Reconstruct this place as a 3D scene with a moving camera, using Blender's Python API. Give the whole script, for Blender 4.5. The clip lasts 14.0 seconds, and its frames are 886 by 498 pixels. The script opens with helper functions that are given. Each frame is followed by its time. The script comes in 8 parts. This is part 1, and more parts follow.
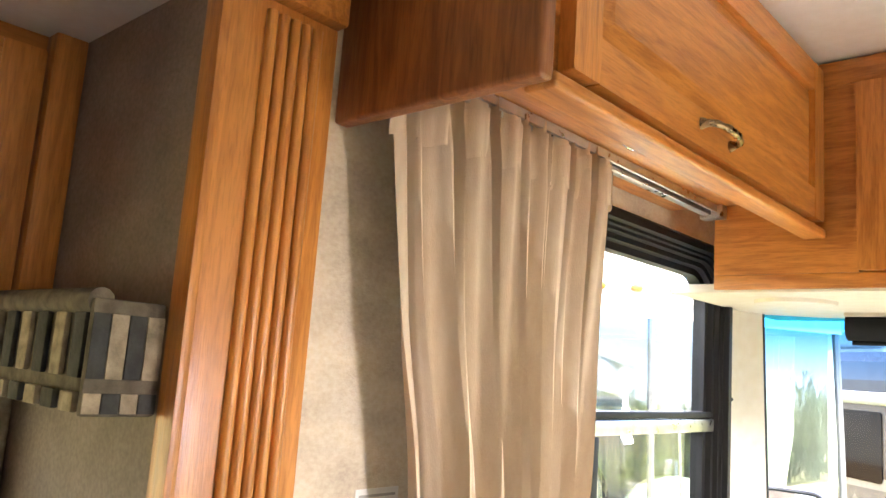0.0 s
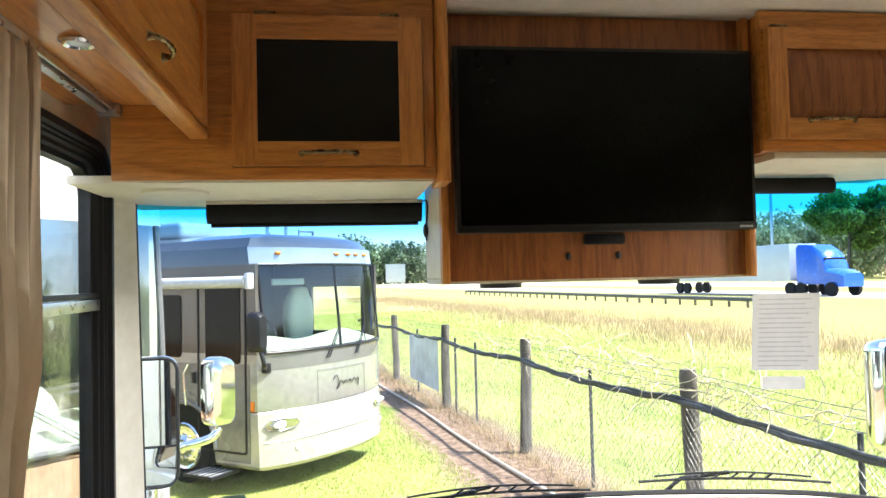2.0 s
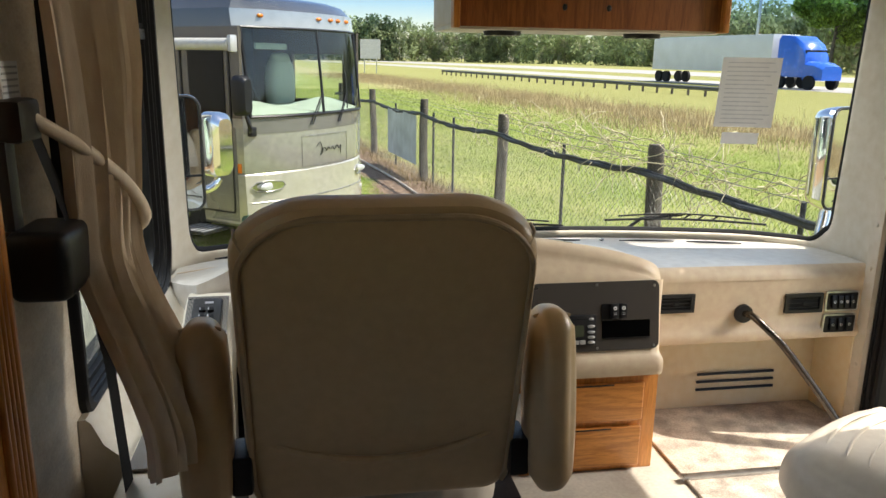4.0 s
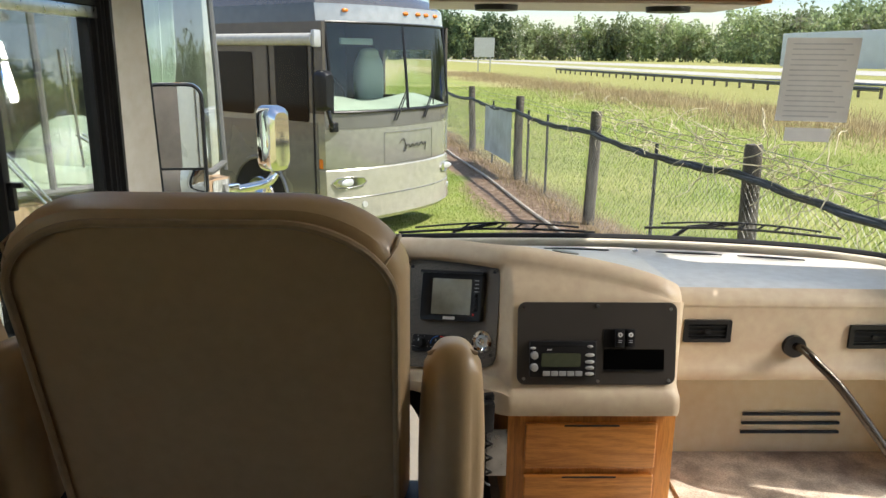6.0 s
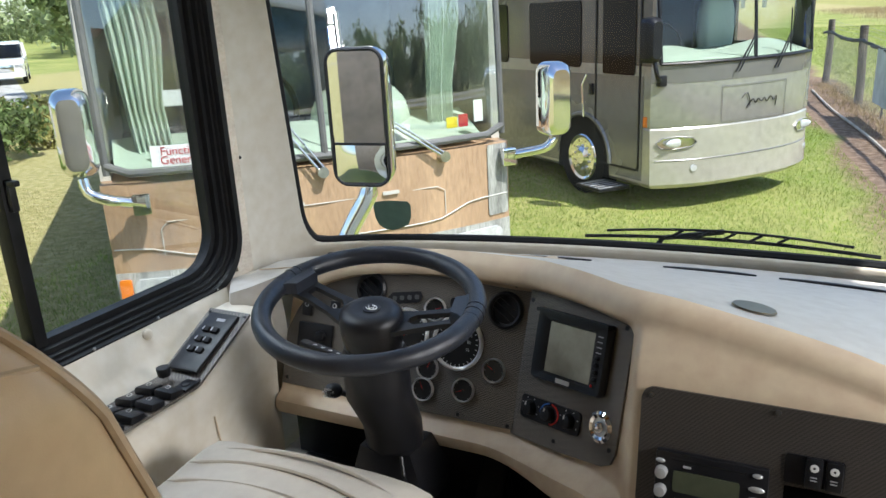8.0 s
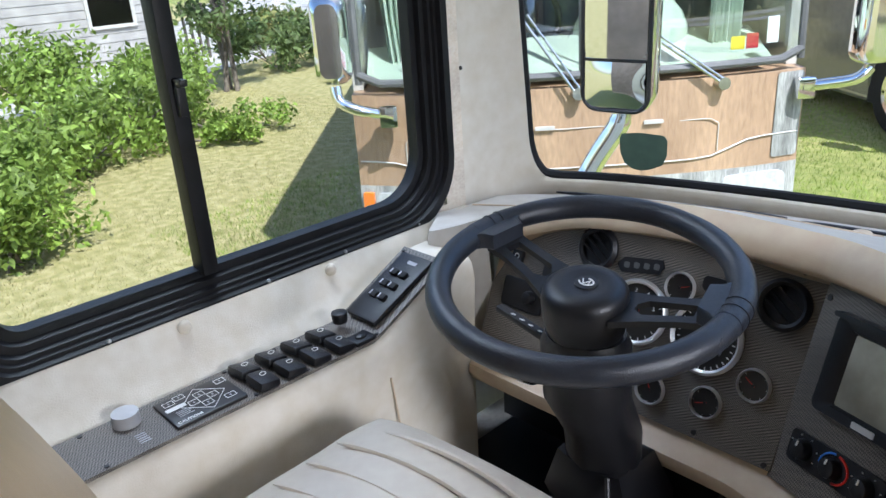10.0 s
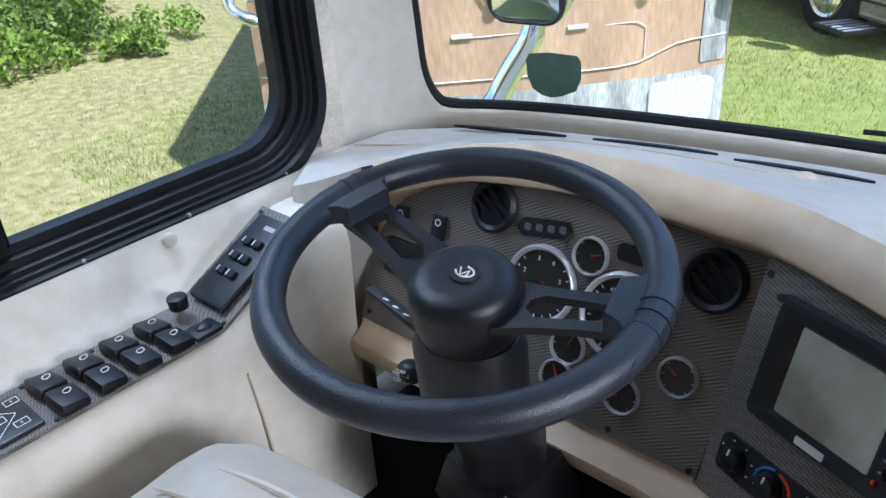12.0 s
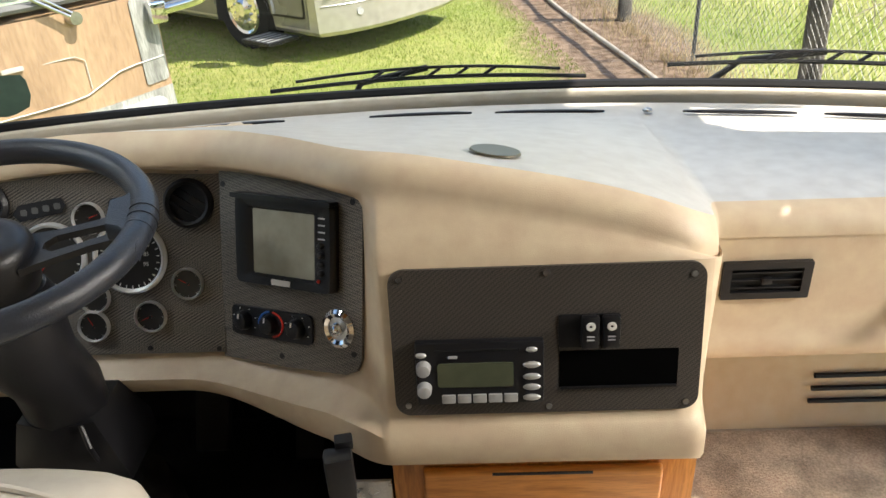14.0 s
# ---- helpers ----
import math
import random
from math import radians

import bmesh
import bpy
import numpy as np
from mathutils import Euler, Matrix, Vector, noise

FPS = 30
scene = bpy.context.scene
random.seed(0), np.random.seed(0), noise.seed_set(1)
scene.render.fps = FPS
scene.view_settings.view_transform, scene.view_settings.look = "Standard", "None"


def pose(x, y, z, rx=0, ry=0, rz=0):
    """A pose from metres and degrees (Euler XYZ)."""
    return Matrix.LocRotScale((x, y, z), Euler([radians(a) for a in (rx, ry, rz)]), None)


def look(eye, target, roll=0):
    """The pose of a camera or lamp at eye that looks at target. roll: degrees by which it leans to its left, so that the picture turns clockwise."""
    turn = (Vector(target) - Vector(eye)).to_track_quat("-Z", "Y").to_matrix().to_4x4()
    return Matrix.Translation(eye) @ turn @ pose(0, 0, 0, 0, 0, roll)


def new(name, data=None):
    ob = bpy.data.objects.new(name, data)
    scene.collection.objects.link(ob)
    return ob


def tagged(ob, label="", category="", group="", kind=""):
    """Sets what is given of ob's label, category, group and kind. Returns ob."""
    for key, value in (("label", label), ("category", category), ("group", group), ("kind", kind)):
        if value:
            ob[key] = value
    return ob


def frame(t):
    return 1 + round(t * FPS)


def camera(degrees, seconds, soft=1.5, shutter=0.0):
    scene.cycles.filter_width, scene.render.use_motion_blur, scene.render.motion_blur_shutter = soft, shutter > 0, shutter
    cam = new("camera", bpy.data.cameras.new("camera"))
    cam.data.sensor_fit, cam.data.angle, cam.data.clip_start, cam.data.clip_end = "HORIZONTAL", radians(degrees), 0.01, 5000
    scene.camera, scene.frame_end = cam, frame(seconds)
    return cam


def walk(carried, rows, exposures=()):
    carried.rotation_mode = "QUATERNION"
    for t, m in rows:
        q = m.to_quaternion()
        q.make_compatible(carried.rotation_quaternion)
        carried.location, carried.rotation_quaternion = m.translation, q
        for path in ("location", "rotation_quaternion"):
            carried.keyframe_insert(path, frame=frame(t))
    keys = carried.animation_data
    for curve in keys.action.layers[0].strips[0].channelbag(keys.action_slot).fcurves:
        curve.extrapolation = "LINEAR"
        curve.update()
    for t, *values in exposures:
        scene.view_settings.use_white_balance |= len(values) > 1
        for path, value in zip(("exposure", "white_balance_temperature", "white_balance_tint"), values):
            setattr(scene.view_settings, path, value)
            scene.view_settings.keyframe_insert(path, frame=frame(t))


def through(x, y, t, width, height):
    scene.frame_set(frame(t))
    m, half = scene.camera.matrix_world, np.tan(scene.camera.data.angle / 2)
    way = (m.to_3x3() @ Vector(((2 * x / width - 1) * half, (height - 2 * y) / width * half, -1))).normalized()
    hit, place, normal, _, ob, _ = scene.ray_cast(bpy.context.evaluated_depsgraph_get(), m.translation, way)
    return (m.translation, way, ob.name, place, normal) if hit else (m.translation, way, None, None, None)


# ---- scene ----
cam = camera(60.4, 14.0)
PATH = [
    (0, (-0.456, 1.032, 1.485), (-1.79, 2.492, 1.785), 4.1),
    (0.5, (-0.521, 0.993, 1.49), (-1.464, 2.716, 1.866), 3.7),
    (1, (-0.529, 0.917, 1.482), (-1.087, 2.799, 1.868), 3.4),
    (1.5, (-0.544, 0.818, 1.457), (-0.676, 2.794, 1.736), 0.5),
    (2, (-0.585, 0.74, 1.435), (-0.312, 2.72, 1.512), -1.4),
    (2.5, (-0.659, 0.661, 1.401), (-0.065, 2.565, 1.258), -1.7),
    (3, (-0.726, 0.56, 1.367), (-0.017, 2.401, 1.04), -0.5),
    (3.5, (-0.726, 0.493, 1.35), (-0.165, 2.363, 0.913), 0.6),
    (4, (-0.732, 0.414, 1.334), (-0.402, 2.325, 0.846), 0.9),
    (4.2, (-0.742, 0.405, 1.334), (-0.472, 2.322, 0.834), 0.9),
    (6.3, (-0.23, 0.813, 1.283), (-0.272, 2.75, 0.788), 0.3),
    (6.5, (-0.181, 0.902, 1.301), (-0.301, 2.831, 0.786), 0.0),
    (7, (-0.057, 1.094, 1.306), (-0.43, 2.981, 0.757), -1.0),
    (7.5, (0.076, 1.288, 1.288), (-0.561, 3.099, 0.726), -1.9),
    (8, (0.158, 1.425, 1.276), (-0.705, 3.127, 0.677), -3.0),
    (8.5, (0.167, 1.456, 1.254), (-0.891, 3.04, 0.645), -3.6),
    (9, (0.161, 1.498, 1.26), (-1.031, 2.973, 0.625), -4.1),
    (9.2, (0.139, 1.547, 1.247), (-1.103, 2.98, 0.613), -4.1),
    (11.3, (-0.176, 2.048, 1.155), (-1.587, 3.109, 0.216), -4.3),
    (11.5, (-0.171, 2.056, 1.153), (-1.535, 3.168, 0.202), -4.7),
    (12, (-0.132, 2.052, 1.158), (-1.313, 3.334, 0.178), -3.9),
    (12.5, (-0.089, 2.029, 1.164), (-1.036, 3.49, 0.18), -3.6),
    (13, (-0.015, 1.978, 1.159), (-0.76, 3.564, 0.193), -4.6),
    (13.5, (0.004, 1.839, 1.174), (-0.398, 3.53, 0.185), -3.7),
    (14, (0.042, 1.735, 1.169), (-0.036, 3.48, 0.195), -3.2),
]
EXPOSURES = [(0.0, 3.15, 6500, 20), (1.0, 2.95, 6400, 18), (1.5, 2.75, 6300, 16), (2.0, 1.75, 6200, 12), (2.5, 0.88, 6000, 12), (3.0, 0.66, 6400, 10), (4.0, 0.72, 6700, 10), (6.5, 0.64, 6500, 10), (7.5, 0.62, 6100, 10), (9.0, 0.78, 6000, 13), (11.5, 0.82, 5100, 14), (12.0, 0.86, 5300, 14), (12.5, 0.92, 5800, 12), (13.5, 0.98, 6500, 10), (14.0, 1.0, 6800, 10)]
walk(cam, [(t, look(*p)) for t, *p in PATH], EXPOSURES)

# ---- world, sun ----
world = bpy.data.worlds.new("sky")
scene.world = world
world.use_nodes = True
wn = world.node_tree.nodes
sky = wn.new("ShaderNodeTexSky")
sky.sky_type, sky.sun_disc = "NISHITA", False
SUN = Vector((0.56, -0.11, 0.84)).normalized()
sky.sun_elevation = math.asin(SUN.z)
sky.sun_rotation = math.atan2(SUN.x, SUN.y)
world.node_tree.links.new(sky.outputs[0], wn["Background"].inputs[0])
wn["Background"].inputs[1].default_value = 0.15
sun_data = bpy.data.lights.new("sun", "SUN")
sun_data.energy, sun_data.angle, sun_data.color = 5.0, radians(0.53), (1.0, 0.95, 0.87)
sun = new("sun", sun_data)
sun.matrix_world = look(SUN * 60, (0, 0, 0))


def window_light(name, eye, target, w, h, watts, colour=(1.0, 0.97, 0.92)):
    """Daylight that comes in through one of the openings."""
    d = bpy.data.lights.new(name, "AREA")
    d.shape, d.size, d.size_y, d.energy, d.color = "RECTANGLE", w, h, watts, colour
    o = new(name, d)
    o.matrix_world = look(eye, target)
    return o


window_light("window_light_right", (1.31, 0.75, 1.3), (0, 0.75, 1.3), 0.85, 0.88, 0.20)
window_light("window_light_left", (-2.03, 0.0, 1.12), (0, 0.0, 1.12), 2.36, 0.62, 0.04)
# skylight that falls in through the windscreen, the driver's window and the open door
window_light("windscreen_skylight", (0.0, 4.1, 2.9), (0.0, 2.5, 0.6), 2.2, 0.9, 28.0, (0.88, 0.95, 1.0))
window_light("driver_window_skylight", (-1.8, 2.55, 2.25), (-0.6, 1.95, 0.75), 1.0, 0.6, 24.0, (0.88, 0.95, 1.0))
window_light("door_skylight", (2.5, 2.2, 1.75), (-0.6, 1.95, 0.75), 0.8, 0.8, 64.0, (1.0, 0.96, 0.9))


# ---- materials ----
def nodes_of(name):
    m = bpy.data.materials.new(name)
    m.use_nodes = True
    return m, m.node_tree, m.node_tree.nodes["Principled BSDF"]


def mat(name, col, rough=0.5, metal=0.0, var=0.12, scale=3.0, bump=0.0, bscale=150.0, stretch=(1, 1, 1), col2=None, rvar=0.1, coat=0.0, fine=0.06, isl=0.0, spec=0.5):
    """Colour that wanders at two scales, roughness that follows it, and fine relief."""
    m, nt, bs = nodes_of(name)
    N, L = nt.nodes.new, nt.links.new
    tc, mp = N("ShaderNodeTexCoord"), N("ShaderNodeMapping")
    mp.inputs["Scale"].default_value = stretch
    L(tc.outputs["Object"], mp.inputs[0])
    a, b = N("ShaderNodeTexNoise"), N("ShaderNodeTexNoise")
    a.inputs["Scale"].default_value, a.inputs["Detail"].default_value = scale, 4
    b.inputs["Scale"].default_value, b.inputs["Detail"].default_value = scale * 14, 3
    L(mp.outputs[0], a.inputs[0]), L(mp.outputs[0], b.inputs[0])
    ramp = N("ShaderNodeValToRGB")
    c2 = col2 or tuple(max(0, c * (1 - 2 * var)) for c in col)
    c1 = tuple(min(1, c * (1 + var)) for c in col)
    ramp.color_ramp.elements[0].position, ramp.color_ramp.elements[1].position = 0.33, 0.67
    ramp.color_ramp.elements[0].color, ramp.color_ramp.elements[1].color = (*c2, 1), (*c1, 1)
    L(a.outputs["Fac"], ramp.inputs[0])
    mix = N("ShaderNodeMix")
    mix.data_type, mix.blend_type = "RGBA", "OVERLAY"
    mix.inputs[0].default_value = min(1.0, fine * 4)
    L(ramp.outputs[0], mix.inputs[6]), L(b.outputs["Fac"], mix.inputs[7])
    out = mix.outputs[2]
    if isl:
        oi, hv = N("ShaderNodeNewGeometry"), N("ShaderNodeHueSaturation")
        mr = N("ShaderNodeMapRange")
        mr.inputs[3].default_value, mr.inputs[4].default_value = 1 - isl, 1 + isl
        L(oi.outputs["Random Per Island"], mr.inputs[0]), L(mr.outputs[0], hv.inputs["Value"]), L(out, hv.inputs["Color"])
        out = hv.outputs[0]
    L(out, bs.inputs["Base Color"])
    rr = N("ShaderNodeMapRange")
    rr.inputs[3].default_value, rr.inputs[4].default_value = max(0.02, rough - rvar), min(1, rough + rvar)
    L(a.outputs["Fac"], rr.inputs[0]), L(rr.outputs[0], bs.inputs["Roughness"])
    bs.inputs["Metallic"].default_value = metal
    bs.inputs["Coat Weight"].default_value = coat
    bs.inputs["Specular IOR Level"].default_value = spec
    if bump:
        c, bp = N("ShaderNodeTexNoise"), N("ShaderNodeBump")
        c.inputs["Scale"].default_value, c.inputs["Detail"].default_value = bscale, 3
        L(mp.outputs[0], c.inputs[0]), L(c.outputs["Fac"], bp.inputs["Height"])
        bp.inputs["Strength"].default_value, bp.inputs["Distance"].default_value = bump, 0.004
        L(bp.outputs[0], bs.inputs["Normal"])
    return m


def oak(name, axis, col=(0.66, 0.27, 0.058), dark=(0.46, 0.165, 0.03)):
    """Honey oak with cathedral grain that runs along one axis."""
    m, nt, bs = nodes_of(name)
    N, L = nt.nodes.new, nt.links.new
    tc, mp = N("ShaderNodeTexCoord"), N("ShaderNodeMapping")
    s = [9.0, 9.0, 9.0]
    s["xyz".index(axis)] = 0.9
    mp.inputs["Scale"].default_value = s
    L(tc.outputs["Object"], mp.inputs[0])
    big, wv, fine = N("ShaderNodeTexNoise"), N("ShaderNodeTexNoise"), N("ShaderNodeTexNoise")
    big.inputs["Scale"].default_value, big.inputs["Detail"].default_value, big.inputs["Distortion"].default_value = 1.2, 2, 0.6
    wv.inputs["Scale"].default_value, wv.inputs["Detail"].default_value, wv.inputs["Distortion"].default_value = 6.0, 5, 1.5
    fine.inputs["Scale"].default_value, fine.inputs["Detail"].default_value = 38.0, 3
    for n in (big, wv, fine):
        L(mp.outputs[0], n.inputs[0])
    sn = N("ShaderNodeMath")
    sn.operation = "SINE"
    mu = N("ShaderNodeMath")
    mu.operation, mu.inputs[1].default_value = "MULTIPLY", 42.0
    L(big.outputs["Fac"], mu.inputs[0]), L(mu.outputs[0], sn.inputs[0])
    ad = N("ShaderNodeMath")
    ad.operation, ad.inputs[1].default_value = "MULTIPLY_ADD", 0.09
    L(sn.outputs[0], ad.inputs[0]), L(wv.outputs["Fac"], ad.inputs[2])
    ramp = N("ShaderNodeValToRGB")
    e = ramp.color_ramp.elements
    e[0].position, e[0].color, e[1].position, e[1].color = 0.3, (*dark, 1), 0.62, (*col, 1)
    L(ad.outputs[0], ramp.inputs[0])
    mix = N("ShaderNodeMix")
    mix.data_type, mix.blend_type, mix.inputs[0].default_value = "RGBA", "MULTIPLY", 0.24
    r2 = N("ShaderNodeValToRGB")
    r2.color_ramp.elements[0].position, r2.color_ramp.elements[1].position = 0.38, 0.5
    r2.color_ramp.elements[0].color = (0.45, 0.35, 0.25, 1)
    L(fine.outputs["Fac"], r2.inputs[0]), L(ramp.outputs[0], mix.inputs[6]), L(r2.outputs[0], mix.inputs[7])
    L(mix.outputs[2], bs.inputs["Base Color"])
    bs.inputs["Roughness"].default_value = 0.36
    bs.inputs["Coat Weight"].default_value, bs.inputs["Coat Roughness"].default_value = 0.25, 0.25
    bp = N("ShaderNodeBump")
    bp.inputs["Strength"].default_value, bp.inputs["Distance"].default_value = 0.25, 0.002
    L(fine.outputs["Fac"], bp.inputs["Height"]), L(bp.outputs[0], bs.inputs["Normal"])
    return m


def glass(name, tint=(0.93, 0.96, 0.94), gloss=1.0, band=None, base=0.0):
    """Thin pane: clear with mirror gloss by angle. band: (z0, z1, colour) of a tinted top strip."""
    m, nt, bs = nodes_of(name)
    nt.nodes.remove(bs)
    N, L = nt.nodes.new, nt.links.new
    tr, gl, mx, fr = N("ShaderNodeBsdfTransparent"), N("ShaderNodeBsdfGlossy"), N("ShaderNodeMixShader"), N("ShaderNodeFresnel")
    fr.inputs[0].default_value = 1.45
    gl.inputs["Roughness"].default_value = 0.02
    sc = N("ShaderNodeMath")
    sc.operation, sc.inputs[1].default_value, sc.inputs[2].default_value = "MULTIPLY_ADD", gloss, base
    L(fr.outputs[0], sc.inputs[0]), L(sc.outputs[0], mx.inputs[0])
    tr.inputs[0].default_value = (*tint, 1)
    if band:
        tc, sx, rp = N("ShaderNodeTexCoord"), N("ShaderNodeSeparateXYZ"), N("ShaderNodeValToRGB")
        mr = N("ShaderNodeMapRange")
        mr.inputs[1].default_value, mr.inputs[2].default_value = band[0], band[1]
        L(tc.outputs["Object"], sx.inputs[0]), L(sx.outputs[2], mr.inputs[0]), L(mr.outputs[0], rp.inputs[0])
        rp.color_ramp.elements[0].color, rp.color_ramp.elements[1].color = (*tint, 1), (*band[2], 1)
        L(rp.outputs[0], tr.inputs[0])
    L(tr.outputs[0], mx.inputs[1]), L(gl.outputs[0], mx.inputs[2])
    L(mx.outputs[0], nt.nodes["Material Output"].inputs[0])
    return m


def weave(name, col, dark, scale=620.0, rough=0.45):
    """Fine checked weave, as of printed carbon cloth."""
    m, nt, bs = nodes_of(name)
    N, L = nt.nodes.new, nt.links.new
    tc, ch, mx, ns = N("ShaderNodeTexCoord"), N("ShaderNodeTexChecker"), N("ShaderNodeMix"), N("ShaderNodeTexNoise")
    ch.inputs["Scale"].default_value = scale
    ch.inputs[1].default_value, ch.inputs[2].default_value = (*col, 1), (*dark, 1)
    mp = N("ShaderNodeMapping")
    mp.inputs["Rotation"].default_value = (0.4, 0.5, 0.78)
    L(tc.outputs["Object"], mp.inputs[0]), L(mp.outputs[0], ch.inputs[0])
    ns.inputs["Scale"].default_value = 7
    mx.data_type, mx.blend_type, mx.inputs[0].default_value = "RGBA", "OVERLAY", 0.25
    L(tc.outputs["Object"], ns.inputs[0]), L(ch.outputs[0], mx.inputs[6]), L(ns.outputs["Fac"], mx.inputs[7])
    L(mx.outputs[2], bs.inputs["Base Color"])
    bs.inputs["Roughness"].default_value = rough
    return m


OAKX, OAKY, OAKZ = oak("oak_x", "x"), oak("oak_y", "y"), oak("oak_z", "z")
OAKPANEL = oak("oak_panel", "z", (0.34, 0.115, 0.03), (0.20, 0.06, 0.014))
CEIL = mat("ceiling_vinyl", (0.80, 0.76, 0.70), 0.6, var=0.03, bump=0.1, bscale=300)
WALLPAPER = mat("wallpaper", (0.70, 0.61, 0.49), 0.75, var=0.10, scale=9, stretch=(1, 1, 1.6), bump=0.2, bscale=220, fine=0.09)
# a darker wallpaper, its colour lowered further for the slide-out's shade
GREYWALL = mat("shaded_slide_wallpaper", (0.27, 0.215, 0.175), 0.8, var=0.10, scale=11, bump=0.2, bscale=220, fine=0.09)
VINYL = mat("cream_vinyl", (0.68, 0.62, 0.51), 0.5, var=0.04, scale=2, bump=0.25, bscale=420)
DASH = mat("dash_vinyl", (0.62, 0.49, 0.34), 0.5, var=0.03, scale=2, bump=0.12, bscale=620)
DASHTOP = mat("dash_top_vinyl", (0.56, 0.53, 0.48), 0.34, var=0.02, scale=2, bump=0.10, bscale=620)
KICK = mat("kick_panel", (0.80, 0.69, 0.47), 0.5, var=0.04, scale=2, bump=0.1, bscale=300)
LEATHER = mat("seat_leather", (0.53, 0.38, 0.215), 0.36, var=0.03, scale=3, bump=0.12, bscale=600, coat=0.05, fine=0.03)
# seat leather again, its colour lightened for light on the cushions
LEATHERLT = mat("seat_leather_lit", (0.57, 0.51, 0.42), 0.42, var=0.03, scale=3, bump=0.12, bscale=600, fine=0.03)
PIPING = mat("seat_piping", (0.42, 0.31, 0.19), 0.5, var=0.06)
CARPET = mat("carpet", (0.50, 0.42, 0.34), 0.95, var=0.2, scale=14, bump=1.0, bscale=300, fine=0.16)
LINO = mat("vinyl_floor", (0.41, 0.37, 0.31), 0.5, var=0.12, scale=6, bump=0.1)
FABRIC = mat("curtain_fabric", (0.72, 0.60, 0.46), 0.85, var=0.06, scale=5, bump=0.10, bscale=600, stretch=(1, 1, 0.3))
BLACK = mat("black_plastic", (0.010, 0.010, 0.012), 0.38, spec=0.42, var=0.15, scale=12, bump=0.15, bscale=500)
BLACKMETAL = mat("black_window_frame", (0.008, 0.008, 0.009), 0.5, var=0.2, scale=20, spec=0.3)
RUBBER = mat("black_rubber", (0.010, 0.010, 0.011), 0.65, spec=0.25, var=0.2, scale=8, bump=0.2, bscale=260)
WHEELSKIN = mat("wheel_leather", (0.020, 0.023, 0.031), 0.34, var=0.2, scale=14, bump=0.22, bscale=520)
CARBON = weave("carbon_print", (0.20, 0.178, 0.15), (0.05, 0.045, 0.04), 430)
DARKPANEL = weave("dark_panel", (0.085, 0.073, 0.063), (0.03, 0.027, 0.024), 520)
SCREEN = mat("monitor_screen", (0.34, 0.33, 0.265), 0.12, var=0.05, scale=3)
TVGLASS = mat("tv_screen", (0.003, 0.003, 0.003), 0.10, var=0.1, rvar=0.01, spec=0.3)
TVSCREEN = mat("tv_black", (0.003, 0.003, 0.003), 0.12, var=0.1, rvar=0.01, spec=0.12)
SMOKED = mat("smoked_glass", (0.008, 0.0075, 0.007), 0.18, var=0.1, rvar=0.03, spec=0.2)
CHROME = mat("chrome", (0.86, 0.86, 0.87), 0.06, 1.0, var=0.03, rvar=0.03)
BEZEL = mat("polished_ring", (0.88, 0.88, 0.88), 0.30, 0.7, var=0.03, rvar=0.04)
STEEL = mat("brushed_steel", (0.6, 0.6, 0.6), 0.3, 1.0, var=0.08, scale=30)
BRASS = mat("antique_brass", (0.30, 0.20, 0.10), 0.28, 1.0, var=0.3, scale=60)
SILVERPL = mat("silver_plastic", (0.52, 0.52, 0.52), 0.32, 0.4, var=0.05)
DIAL = mat("dial_face", (0.02, 0.019, 0.018), 0.3, var=0.1)
MARK = mat("white_print", (0.75, 0.75, 0.73), 0.5, var=0.03)
RED = mat("red_print", (0.65, 0.03, 0.02), 0.45, var=0.05)
REDMARK = mat("red_letter", (0.50, 0.03, 0.04), 0.6, var=0.05)
BLUE = mat("blue_print", (0.03, 0.16, 0.55), 0.4, var=0.05)
LCD = mat("radio_display", (0.085, 0.095, 0.06), 0.2, var=0.05)
PAPER = mat("paper", (0.80, 0.80, 0.80), 0.75, var=0.03, bump=0.1, bscale=60)
DIMMARK = mat("unlit_symbol", (0.10, 0.10, 0.10), 0.6, var=0.05)
FAINT = mat("faint_print", (0.60, 0.61, 0.64), 0.8, var=0.05)
PRINT = mat("grey_print", (0.42, 0.42, 0.44), 0.8, var=0.05)
YELLOW = mat("yellow_sticker", (0.75, 0.62, 0.03), 0.5, var=0.04)
GREENST = mat("green_sticker", (0.075, 0.14, 0.10), 0.4, var=0.05)
MIRROR = mat("mirror_glass", (0.82, 0.84, 0.85), 0.02, 1.0, var=0.01, rvar=0.01)
SHADE = mat("roller_shade", (0.012, 0.012, 0.013), 0.8, spec=0.2, var=0.15, scale=20)
LENS = mat("lamp_lens", (0.65, 0.66, 0.66), 0.12, 0.3, var=0.08, scale=30)
AMBER = mat("amber_lens", (0.80, 0.22, 0.02), 0.25, var=0.08)
def leaf_mat(name, col, rough=0.7, isl=0.4, through=0.45, scale=1.0):
    """Thin leaves and blades: part of the light passes through them."""
    m = mat(name, col, rough, var=0.2, scale=scale, isl=isl)
    nt = m.node_tree
    bs = nt.nodes["Principled BSDF"]
    tl, mx = nt.nodes.new("ShaderNodeBsdfTranslucent"), nt.nodes.new("ShaderNodeMixShader")
    nt.links.new(bs.inputs["Base Color"].links[0].from_socket, tl.inputs[0])
    mx.inputs[0].default_value = through
    nt.links.new(bs.outputs[0], mx.inputs[1]), nt.links.new(tl.outputs[0], mx.inputs[2])
    nt.links.new(mx.outputs[0], nt.nodes["Material Output"].inputs[0])
    return m


